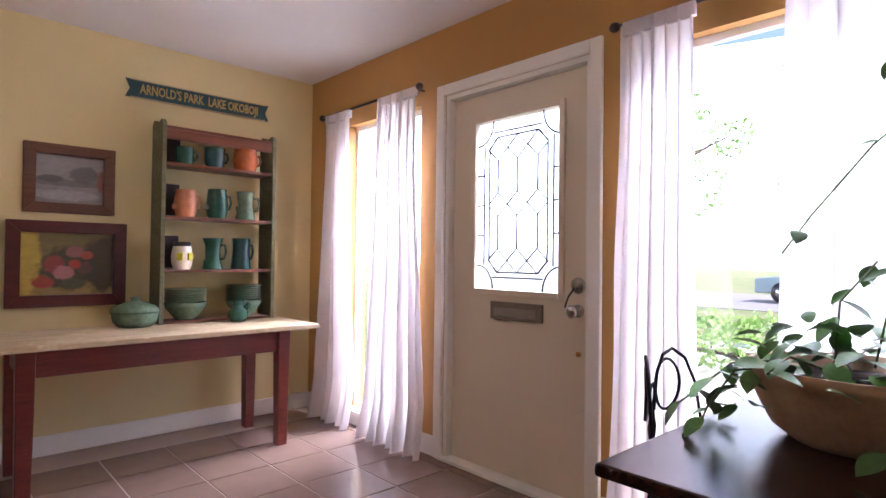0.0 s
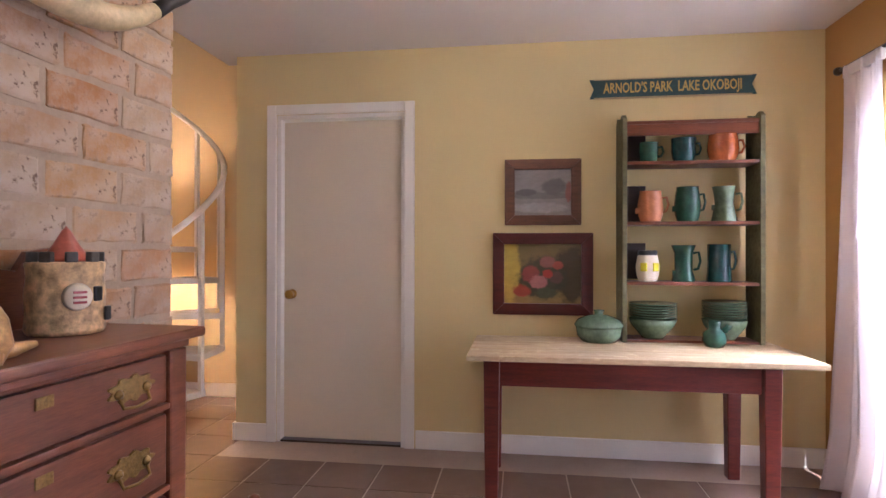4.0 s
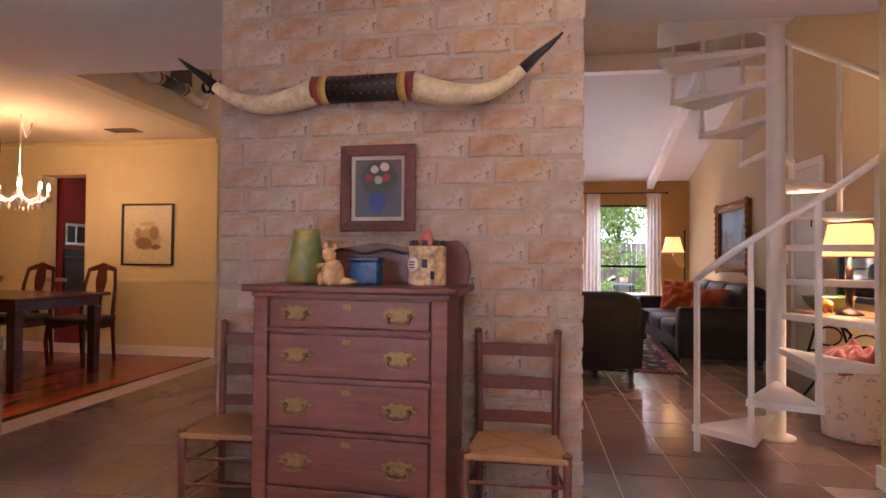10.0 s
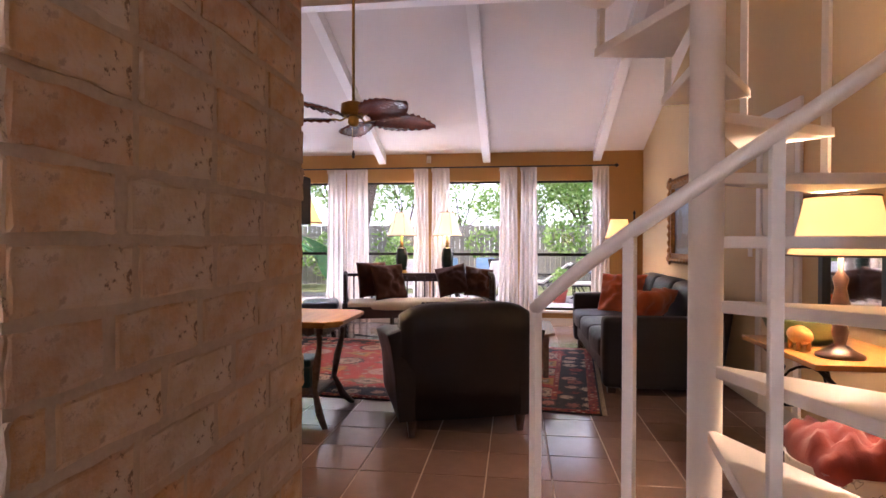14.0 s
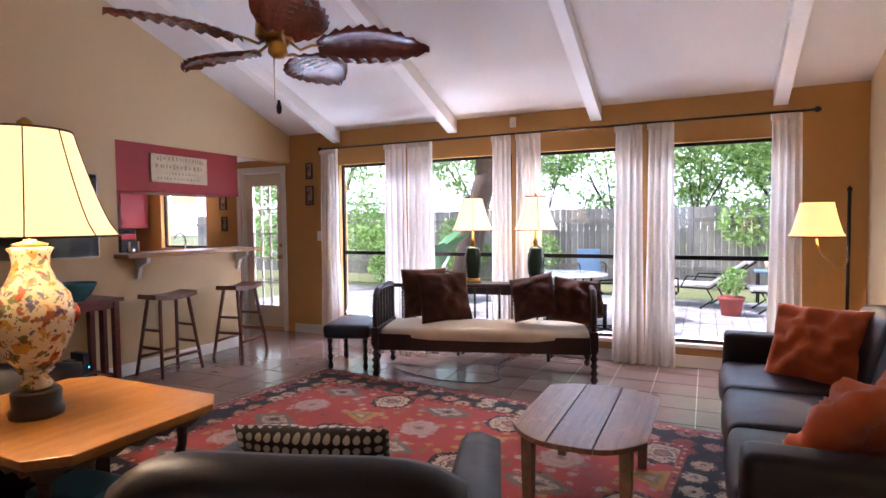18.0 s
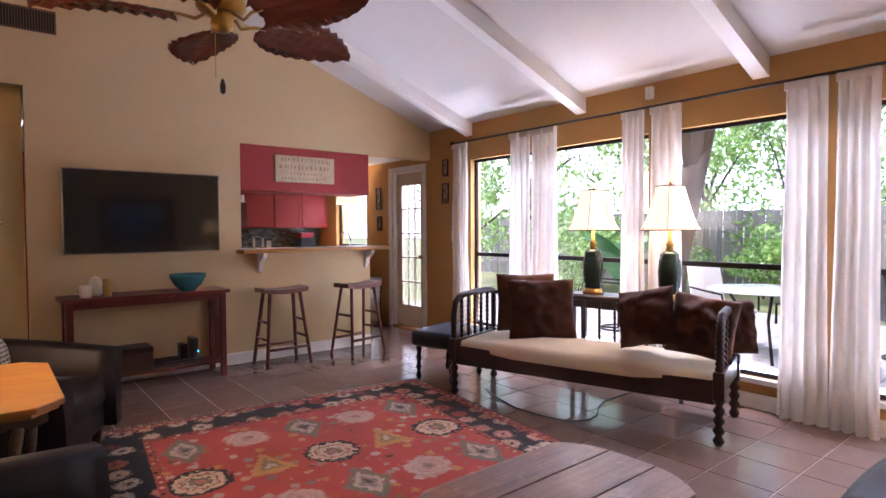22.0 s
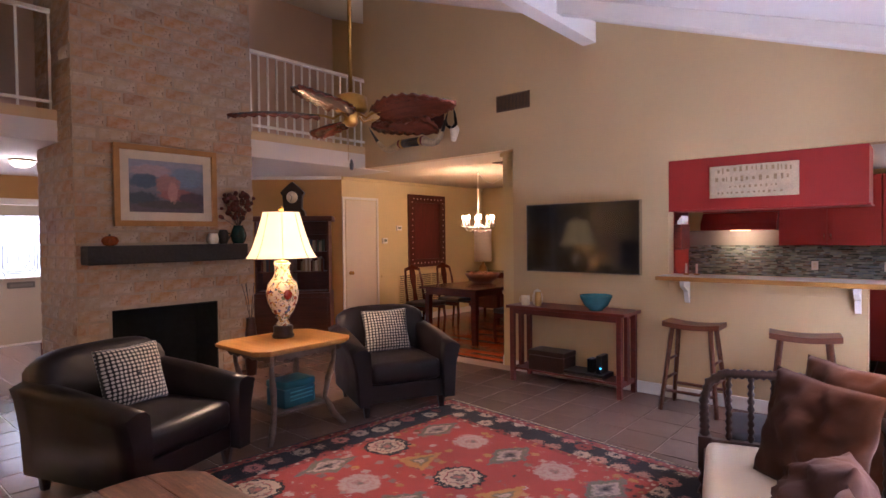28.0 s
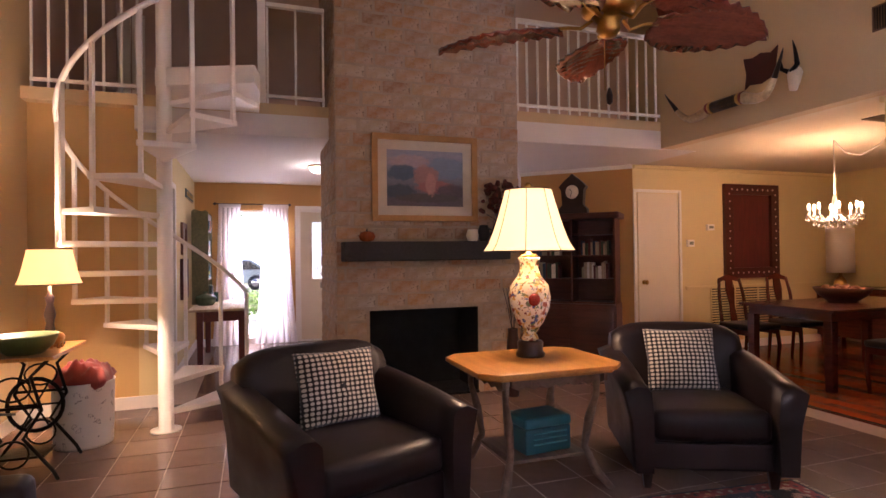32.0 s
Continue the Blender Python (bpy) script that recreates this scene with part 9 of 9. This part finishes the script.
BARK = plain("grey_bark", "#57493d", 0.95, var=0.3, scale=6, bump=0.9, bscale=18, stretch=(1, 1, 0.25))


def foliage(clumps, per, size, seed, drop=0.0):
    """Leaves scattered in and on the given clumps (x, y, z, radius)."""
    rng = np.random.RandomState(seed)
    V, F = [], []
    for cx, cy, cz, r in clumps:
        d = rng.normal(size=(per, 3))
        d /= np.linalg.norm(d, axis=1)[:, None]
        rad = r * rng.uniform(0.35, 1.0, per) ** 0.5
        p = d * rad[:, None] * (1, 1, 0.8) + (cx, cy, cz)
        a = rng.normal(size=(per, 3))
        a /= np.linalg.norm(a, axis=1)[:, None]
        c = np.cross(a, rng.normal(size=(per, 3)))
        c /= np.linalg.norm(c, axis=1)[:, None]
        L = size * rng.uniform(0.6, 1.4, per)[:, None]
        k0 = len(V) * 4
        quad = np.stack([p - a * L, p + c * L * 0.45, p + a * L, p - c * L * 0.45], 1)
        V.append(quad.reshape(-1, 3))
    V = np.concatenate(V)
    n_ = len(V) // 4
    me = bpy.data.meshes.new("crown")
    me.from_pydata(V.tolist(), [], np.arange(n_ * 4).reshape(-1, 4).tolist())
    me.materials.append(LEAFM.mat)
    return me


def tree(name, x, y, h, trunk_r, lean, crown, seed, label, per=330, size=0.075):
    t = thing(name, T(x, y, -0.16), label, "tree", "garden trees")
    top = Vector((lean[0], lean[1], h))
    pts = [(0, 0, 0), (lean[0] * 0.25, lean[1] * 0.25, h * 0.3), (lean[0] * 0.6, lean[1] * 0.6, h * 0.65), tuple(top)]
    part("trunk", tube(pts, [trunk_r * 1.25, trunk_r, trunk_r * 0.85, trunk_r * 0.6], 14), BARK, t)
    rnd = random.Random(seed)
    for cx, cy, cz, r in crown[:6]:
        part("limb", tube([(lean[0] * 0.7, lean[1] * 0.7, h * 0.72), ((cx + lean[0]) / 2, (cy + lean[1]) / 2, (cz + h) / 2 + 0.1), (cx, cy, cz)], [trunk_r * 0.5, trunk_r * 0.3, trunk_r * 0.1], 8), BARK, t)
    o = new("crown", foliage(crown, per, size, seed))
    o.parent = t
    return t


def blob_crown(n, spread, z0, z1, r0, r1, seed):
    rnd = random.Random(seed)
    out = []
    for k in range(n):
        a = rnd.uniform(0, 6.28)
        q = spread * math.sqrt(rnd.random())
        out.append((q * math.cos(a), q * math.sin(a), rnd.uniform(z0, z1), rnd.uniform(r0, r1)))
    return out


tree("tree", -13.6, -1.35, 3.2, 0.27, (-0.1, 0.7), blob_crown(7, 2.4, 5.6, 7.6, 0.8, 1.2, 1), 1, "large leaning oak tree shading the patio", 120)
tree("tree", -18.5, 4.8, 2.4, 0.07, (0.1, 0.3), blob_crown(22, 2.3, 1.3, 4.6, 0.6, 1.0, 2), 2, "bushy green tree behind the fence")
tree("tree", -18.6, 1.2, 2.2, 0.06, (0.1, -0.2), blob_crown(10, 2.2, 1.4, 4.4, 0.6, 1.0, 3), 3, "bushy green tree behind the fence")
tree("tree", -18.2, -3.0, 2.6, 0.08, (0.0, 0.2), blob_crown(16, 2.6, 1.9, 5.4, 0.6, 1.1, 4), 4, "bushy green tree behind the fence")
tree("tree", -14.8, -5.5, 2.4, 0.16, (0.2, 0.2), blob_crown(24, 2.6, 1.2, 5.2, 0.6, 1.1, 5), 5, "dense green tree beside the kitchen window")
tree("tree", -17.9, 3.0, 2.0, 0.05, (0.1, 0.2), blob_crown(17, 1.9, 1.2, 4.0, 0.5, 0.9, 21), 21, "bushy green tree behind the fence")
tree("tree", -18.0, -0.8, 2.0, 0.05, (0.1, 0.2), blob_crown(9, 1.9, 1.2, 4.2, 0.5, 0.9, 22), 22, "bushy green tree behind the fence")
tree("tree", -18.8, 8.5, 2.6, 0.07, (0.0, 0.2), blob_crown(20, 2.6, 1.8, 5.0, 0.6, 1.1, 6), 6, "bushy green tree behind the fence")


def shrub(x, y, clumps, seed, label, size=0.06, per=220):
    t = thing("shrub", T(x, y, -0.16), label, "shrub", "garden shrubs")
    for k in range(5):
        a = k * 1.26
        part("stem", tube([(0, 0, 0), (0.2 * math.cos(a), 0.2 * math.sin(a), 0.5)], 0.015, 5), BARK, t)
    o = new("crown", foliage(clumps, per, size, seed))
    o.parent = t
    return t


for k, (x, y) in enumerate(((-16.2, -2.4), (-16.1, -0.6), (-16.3, 5.6), (-15.6, -4.2), (-12.6, -2.6))):
    shrub(x, y, blob_crown(8, 0.7, 0.4, 1.3, 0.3, 0.5, 30 + k), 40 + k, "leafy green garden shrub near the fence")
# broad-leaved plant outside the first window
bp = thing("banana_plant", T(-12.2, -1.3, -0.16), "broad-leaved tropical plant at the patio edge", "plant")
lfb = part("broad_leaf", add(None, leaf_mesh(1.1, 0.42), T(ry=-50)), plain("broad_leaf_green", "#3f7a45", 0.4, var=0.2, scale=3), bp)
lfb.matrix_basis = T(0, 0, 0.7, rz=0)
for k in range(1, 11):
    again(lfb, bp, T(0, 0, 0.5 + 0.1 * (k % 5), rz=37 * k) @ Matrix.Scale(0.8 + 0.07 * (k % 4), 4))
part("stalk", tube([(0, 0, 0), (0, 0, 1.0)], [0.07, 0.05], 10), plain("plant_stalk", "#5d7a45", 0.6), bp)

# patio furniture
MESHF = cloth("pale_sling_fabric", "#c8c6be", 0.8, 150, 0.05)
BLUEF = plain("faded_blue_metal", "#6d8fa8", 0.5, var=0.15, scale=10)


def lounger(m, label):
    t = thing("sun_lounger", m, label, "lounger", "patio loungers")
    for s in (-1, 1):
        part("side_rail", tube([(-0.9, s * 0.3, 0.33), (0.35, s * 0.3, 0.33), (0.9, s * 0.3, 0.75)], 0.016, 8), IRON, t)
        for x in (-0.7, 0.3):
            part("leg", tube([(x, s * 0.3, 0.33), (x + 0.1, s * 0.3, 0.15), (x - 0.1, s * 0.3, 0.0)], 0.014, 7), IRON, t)
        part("arm", tube([(-0.1, s * 0.32, 0.33), (0.0, s * 0.32, 0.52), (0.45, s * 0.32, 0.52)], 0.014, 7), IRON, t)
    part("seat_sling", soft_box(-0.88, -0.27, 0.33, 0.33, 0.27, 0.39, 0.02), MESHF, t)
    part("back_sling", add(None, soft_box(0, -0.27, 0, 0.70, 0.27, 0.05, 0.02), T(0.33, 0, 0.35, ry=-37)), MESHF, t)
    return t


lounger(T(-12.9, 3.2, -0.07, rz=75), "pale sling patio lounger with dark metal frame")
lounger(T(-12.6, 4.9, -0.07, rz=95), "pale sling patio lounger farther along the patio")


def patio_chair(m, label, mat):
    t = thing("patio_chair", m, label, "chair", "patio chairs")
    part("base_ring", tube([(0.26 * math.cos(q), 0.26 * math.sin(q), 0.012) for q in [2 * math.pi * k / 20 for k in range(20)]], 0.012, 6, closed=True), IRON, t)
    part("pedestal", tube([(0, 0, 0.01), (0, 0, 0.38)], 0.03, 8), IRON, t)
    for a in (0, 90):
        part("base_bar", tube([(0.26 * math.cos(radians(a)), 0.26 * math.sin(radians(a)), 0.012), (-0.26 * math.cos(radians(a)), -0.26 * math.sin(radians(a)), 0.012)], 0.012, 6), IRON, t)
    part("seat", soft_box(-0.24, -0.24, 0.38, 0.24, 0.24, 0.43, 0.02), mat, t)
    part("back", add(None, soft_box(-0.02, -0.24, 0, 0.02, 0.24, 0.52, 0.015), T(-0.23, 0, 0.42, ry=-12)), mat, t)
    for s in (-1, 1):
        part("arm", tube([(-0.28, s * 0.26, 0.66), (0.0, s * 0.28, 0.64), (0.22, s * 0.27, 0.62), (0.24, s * 0.25, 0.42)], 0.013, 7), IRON, t)
    return t


patio_chair(T(-11.2, 2.72, -0.07, rz=120), "dark swivel patio chair on the pavers", IRON)
patio_chair(T(-10.6, 1.1, -0.07, rz=70), "pale sling patio chair at the outdoor table", MESHF)
patio_chair(T(-10.1, 2.2, -0.07, rz=250), "dark framed patio chair at the outdoor table", MESHF)
patio_chair(T(-14.6, 1.2, -0.16, rz=20), "faded blue metal chair on the lawn", BLUEF)
patio_chair(T(-14.6, 2.0, -0.16, rz=-10), "faded blue metal chair on the lawn", BLUEF)
patio_chair(T(-10.6, -0.3, -0.07, rz=120), "dark framed patio chair outside the first window", IRON)
ot = thing("patio_table", T(-10.3, 1.65, -0.07), "round glass-topped metal patio table", "table")
part("tabletop", lathe([(0, 0.70), (0.55, 0.70), (0.56, 0.71), (0.55, 0.72), (0, 0.72)], 36), plain("frosted_table_glass", "#b5bdbc", 0.15), ot)
for a in (30, 150, 270):
    part("leg", tube([(0.45 * math.cos(radians(a)), 0.45 * math.sin(radians(a)), 0), (0.2 * math.cos(radians(a)), 0.2 * math.sin(radians(a)), 0.4), (0.4 * math.cos(radians(a)), 0.4 * math.sin(radians(a)), 0.70)], 0.016, 7), IRON, ot)
pp = thing("patio_plant_pot", T(-12.0, 3.75, -0.07), "small leafy plant in a red clay pot on the patio", "plant")
part("pot", lathe([(0, 0), (0.13, 0), (0.17, 0.22), (0.19, 0.24), (0.19, 0.28), (0.165, 0.28), (0.15, 0.2), (0, 0.2)], 24), plain("red_clay", "#8a3f35", 0.7, var=0.15), pp)
o = new("crown", foliage([(0, 0, 0.5, 0.2), (0.08, 0.05, 0.62, 0.16), (-0.08, 0, 0.42, 0.15)], 140, 0.035, 60))
o.parent = pp
stn = thing("plant_stand", T(-13.4, 4.4, -0.07), "small metal stand with potted flowers at the patio edge", "stand")
part("top", box(-0.25, -0.25, 0.55, 0.25, 0.25, 0.58, 0.005), BLUEF, stn)
for x in (-0.2, 0.2):
    for y in (-0.2, 0.2):
        part("leg", tube([(x, y, 0), (x, y, 0.55)], 0.014, 6), IRON, stn)
pp2 = thing("patio_plant_pot", T(-13.4, 4.4, 0.511), "leafy plant in a pale pot on the stand", "plant")
part("pot", lathe([(0, 0), (0.08, 0), (0.11, 0.16), (0.1, 0.16), (0, 0.12)], 20), TERRA, pp2)
o = new("crown", foliage([(0, 0, 0.27, 0.16), (0.08, 0.05, 0.34, 0.12)], 120, 0.03, 61))
o.parent = pp2

# front garden seen through the entry windows
hg = thing("hedge", T(6.4, 3.3, -0.16), "low clipped green hedge in the front garden", "hedge")
o = new("crown", foliage([(0, -1.5 + 0.35 * k, 0.45, 0.42) for k in range(12)], 260, 0.05, 70))
o.parent = hg
part("stems", tube([(0, -1.5, 0.0), (0, -1.5, 0.3), (0, 2.3, 0.3), (0, 2.3, 0.0)], 0.03, 6), BARK, hg)
tree("tree", 13.0, 0.5, 3.0, 0.18, (0.1, 0.3), blob_crown(18, 2.4, 2.4, 5.0, 0.6, 1.0, 9), 9, "pale sunlit street tree in the front yard", 200)
tree("tree", 14.0, 7.5, 3.0, 0.2, (0.1, 0.3), blob_crown(18, 2.6, 2.6, 5.4, 0.6, 1.0, 10), 10, "sunlit street tree in the front yard", 200)
PAINT = plain("silver_blue_car_paint", "#8fa0a8", 0.25, metal=0.4, var=0.04)
cr = thing("parked_car", T(20.0, 4.0, -0.14, rz=90), "pale blue-grey car parked across the street", "car")
part("body", prism([(-2.1, 0.30), (2.1, 0.30), (2.1, 0.75), (1.2, 0.85), (0.7, 1.32), (-1.1, 1.34), (-1.75, 0.9), (-2.1, 0.85)], -0.8, 0.8, 0.06, m=Matrix.Rotation(radians(90), 4, "X")), PAINT, cr)
part("window_glass", prism([(1.05, 0.88), (0.62, 1.26), (-1.05, 1.28), (-1.55, 0.9)], -0.815, 0.815, 0.02, m=Matrix.Rotation(radians(90), 4, "X")), BLACK, cr)
for x in (-1.3, 1.3):
    for s in (-1, 1):
        w_ = part("wheel", lathe([(0, -0.1), (0.31, -0.1), (0.33, -0.06), (0.33, 0.06), (0.31, 0.1), (0, 0.1)], 24, m=T(x, s * 0.76, 0.33, rx=90)), BLACK, cr)
        part("rim", lathe([(0, -0.11), (0.19, -0.11), (0.19, 0.11), (0, 0.11)], 16, m=T(x, s * 0.765, 0.33, rx=90)), CHROME, w_)

# ---- dining wood floor ----
PLANK = wood("red_oak_plank", "#822f12", "#bb5c26", 0.22, grain=(1.0, 12, 12), pick=0.2)
wf = tagged(new("wood_floor"), "reddish oak plank floor of the dining room", "floor", kind="structure")
rnd = random.Random(2)
for r_ in range(31):
    y1 = -1.60 - r_ * 0.12
    x = XD
    first = True
    while x < XC - 0.02:
        L = rnd.choice((0.9, 1.2, 1.5)) if not first else rnd.uniform(0.4, 1.2)
        first = False
        x1 = min(x + L, XC)
        me_key = round(x1 - x, 2)
        o = part("plank", box(0, -0.118, 0, x1 - x - 0.002, 0, 0.012), PLANK, wf)
        o.matrix_basis = T(x, y1, -0.008)
        x = x1
part("threshold_strip", box(XD, -1.60, -0.01, XC, -1.55, 0.008, 0.003), WINE, wf)
part("sub_floor", box(-4.2, -5.4, -0.19, XC + 0.1, -1.55, -0.009), GREYW, wf)

# ---- floor tiles ----
TILE = plain("glazed_brown_tile", "#7c6558", 0.16, var=0.12, scale=3.5, bump=0.05, bscale=9, pick=0.09)
TS = 0.333
fl_ = tagged(new("tile_floor"), "brown glazed square floor tiles with pale grout", "floor", kind="structure")
tile = None
rest = B()
cells = []
for i in range(-25, 11):
    for j in range(-14, 15):
        x, y = -1.22 + i * TS, 0.02 + j * TS
        if x + TS < XW - 0.1 or x > XE or y > YL or (y + TS > YN + 0.05 and x > XNW):
            continue
        if y < -1.56 and XD < x + TS and x < XC:
            continue
        if y + TS < YC and x >= XC:
            continue
        if y < YK - 0.1:
            continue
        if RX0 + 0.3 < x and x + TS < RX1 - 0.3 and RY0 + 0.3 < y and y + TS < RY1 - 0.3:
            continue
        if CX0 < x and x + TS < CX1 and CY0 < y and y + TS < CY1:
            continue
        cells.append((x, y))
near = sorted((c for c in cells if -1.5 < c[1] < 4.4), key=lambda c: abs(c[0] + 2.6))[:300]
keep = set(near)
for x, y in cells:
    if (x, y) in keep:
        if tile is None:
            tile = part("floor_tile", box(0.004, 0.004, -0.011, TS - 0.004, TS - 0.004, 0.0, 0.0015, seg=1), TILE, fl_)
            tile.matrix_basis = T(x, y, 0)
        else:
            again(tile, fl_, T(x, y, 0))
    else:
        box(x + 0.004, y + 0.004, -0.011, x + TS - 0.004, y + TS - 0.004, 0.0, bm=rest)
tagged(part("tile_field", rest, TILE, fl_), kind="stuff")

# ---- chimney bricks ----
BR = Net("old_pink_brick")
bs = BR.noise(7, 5, 0.65)
bf = BR.noise(55, 5, 0.7)
r_ = BR.rand()
c0 = BR.ramp(r_, [(0.0, lin("#b07a3c")), (0.12, lin("#b7946a")), (0.24, lin("#b3a086")), (0.36, lin("#a66f3c")), (0.47, lin("#b29270")), (0.58, lin("#a99882")), (0.69, lin("#ad7f46")), (0.8, lin("#bca98c")), (0.9, lin("#8e6644")), (1.0, lin("#ad8b6b"))])
c0 = BR.mix(0.28, c0, BR.ramp(bs, [(0.34, lin("#7a5636")), (0.5, lin("#a98763")), (0.64, lin("#c6b497"))]))
patch = BR.ramp(BR.noise(1.3, 3, 0.6), [(0.38, (0.15, 0.15, 0.15)), (0.56, (1, 1, 1))])
smear = BR.mix(1.0, BR.ramp(BR.noise(8, 6, 0.72), [(0.43, (0, 0, 0)), (0.58, (0.9, 0.9, 0.9))]), patch, "MULTIPLY")
c0 = BR.mix(smear, c0, lin("#b9aa9b"))
pits = BR.ramp(BR.noise(34, 6, 0.75), [(0.56, (0, 0, 0)), (0.62, (0.9, 0.9, 0.9))])
c0 = BR.mix(BR.mix(1.0, pits, BR.ramp(BR.noise(4, 2), [(0.42, (0.1, 0.1, 0.1)), (0.56, (1, 1, 1))]), "MULTIPLY"), c0, lin("#5c4230"))
BR.color(c0)
BR.put(Roughness=0.9)
BR.bump(BR.mix(0.6, bs, bf), 0.6, 0.009)


def brick_mesh(w, h, d, seed):
    """A worn brick face: local x along, z up, front towards -y; edges broken and face uneven."""
    b = B()
    us = (0, 0.03, 0.2, 0.4, 0.6, 0.8, 0.97, 1)
    vs = (0, 0.07, 0.5, 0.93, 1)
    n1, n2 = 7, 4
    rnd = random.Random(seed)
    front = []
    for i in range(n1 + 1):
        col = []
        for j in range(n2 + 1):
            u, v = us[i], vs[j]
            e = i in (0, n1) or j in (0, n2)
            x = u * w + rnd.uniform(-0.004, 0.004)
            z = v * h + rnd.uniform(-0.0035, 0.0035)
            y = -d + (rnd.uniform(0.001, 0.0052) if e else rnd.uniform(-0.0012, 0.0012))
            col.append(b.verts.new((x, y, z)))
        front.append(col)
    for i in range(n1):
        for j in range(n2):
            b.faces.new((front[i][j], front[i + 1][j], front[i + 1][j + 1], front[i][j + 1]))
    rim = [front[i][0] for i in range(n1 + 1)] + [front[n1][j] for j in range(1, n2 + 1)] + [front[i][n2] for i in range(n1 - 1, -1, -1)] + [front[0][j] for j in range(n2 - 1, 0, -1)]
    back = [b.verts.new((v.co.x, 0.006, v.co.z)) for v in rim]
    for k in range(len(rim)):
        j = (k + 1) % len(rim)
        b.faces.new((rim[j], rim[k], back[k], back[j]))
    bmesh.ops.recalc_face_normals(b, faces=b.faces[:])
    return b


BL, BH, JT = 0.276, 0.101, 0.020
variants = {}
pool = tagged(new("brick_facing"), "large worn pink and buff bricks with pale mortar on the chimney", "brickwork", kind="structure")


def get_brick(w, k):
    key = (round(w, 3), k)
    if key not in variants:
        me = bpy.data.meshes.new("brick")
        bm = brick_mesh(w, BH, 0.0045, 100 + len(variants))
        bm.to_mesh(me)
        bm.free()
        me.materials.append(BR.mat)
        variants[key] = me
    return variants[key]


def face(origin, rz, width, z0, z1, holes, seed):
    """Lays courses over one face of the chimney: origin is its left foot seen from outside."""
    rnd = random.Random(seed)
    c = int((z1 - z0) / (BH + JT)) + 1
    for r in range(c):
        z = z0 + r * (BH + JT) + 0.005
        x = -rnd.choice((0.0, 0.45, 0.7)) * BL if r % 2 else -0.12 * BL * (r % 3)
        free = [(0.0, width)]
        for h0, h1, h2, h3 in holes:
            if z + BH > h2 and z < h3:
                free = [(0.0, h0), (h1, width)]
        while x < width - 0.03:
            for f0, f1 in free:
                a, e = max(f0, x), min(f1, x + BL)
                w = e - a - JT
                if w > 0.05:
                    w = round(w / 0.03) * 0.03 if w < BL - JT - 0.02 else BL - JT
                    o = bpy.data.objects.new("brick", get_brick(w, rnd.randrange(9)))
                    scene.collection.objects.link(o)
                    o.parent = pool
                    o.matrix_basis = Matrix.Translation(origin) @ T(rz=rz) @ T(a + JT / 2, rnd.uniform(-0.003, 0.003), z)
            x += BL


face(Vector((brick_x(CY0) - 0.004, CY0, 0)), 90 - SKEW, (CY1 - CY0) / math.cos(radians(SKEW)), 0.0, LOW, [], 1)
face(Vector((CX1, CY1 - 0.004, 0)), 180, CX1 - CX0, 0.0, 4.62, [], 2)
face(Vector((CX0 + 0.004, CY1, 0)), -90, CY1 - CY0, 0.0, 4.62, [(CY1 - FB1, CY1 - FB0, -0.1, FBZ - 0.02)], 3)
face(Vector((CX0, CY0 + 0.004, 0)), 0, brick_x(CY0) - CX0, 0.0, 4.62, [], 4)
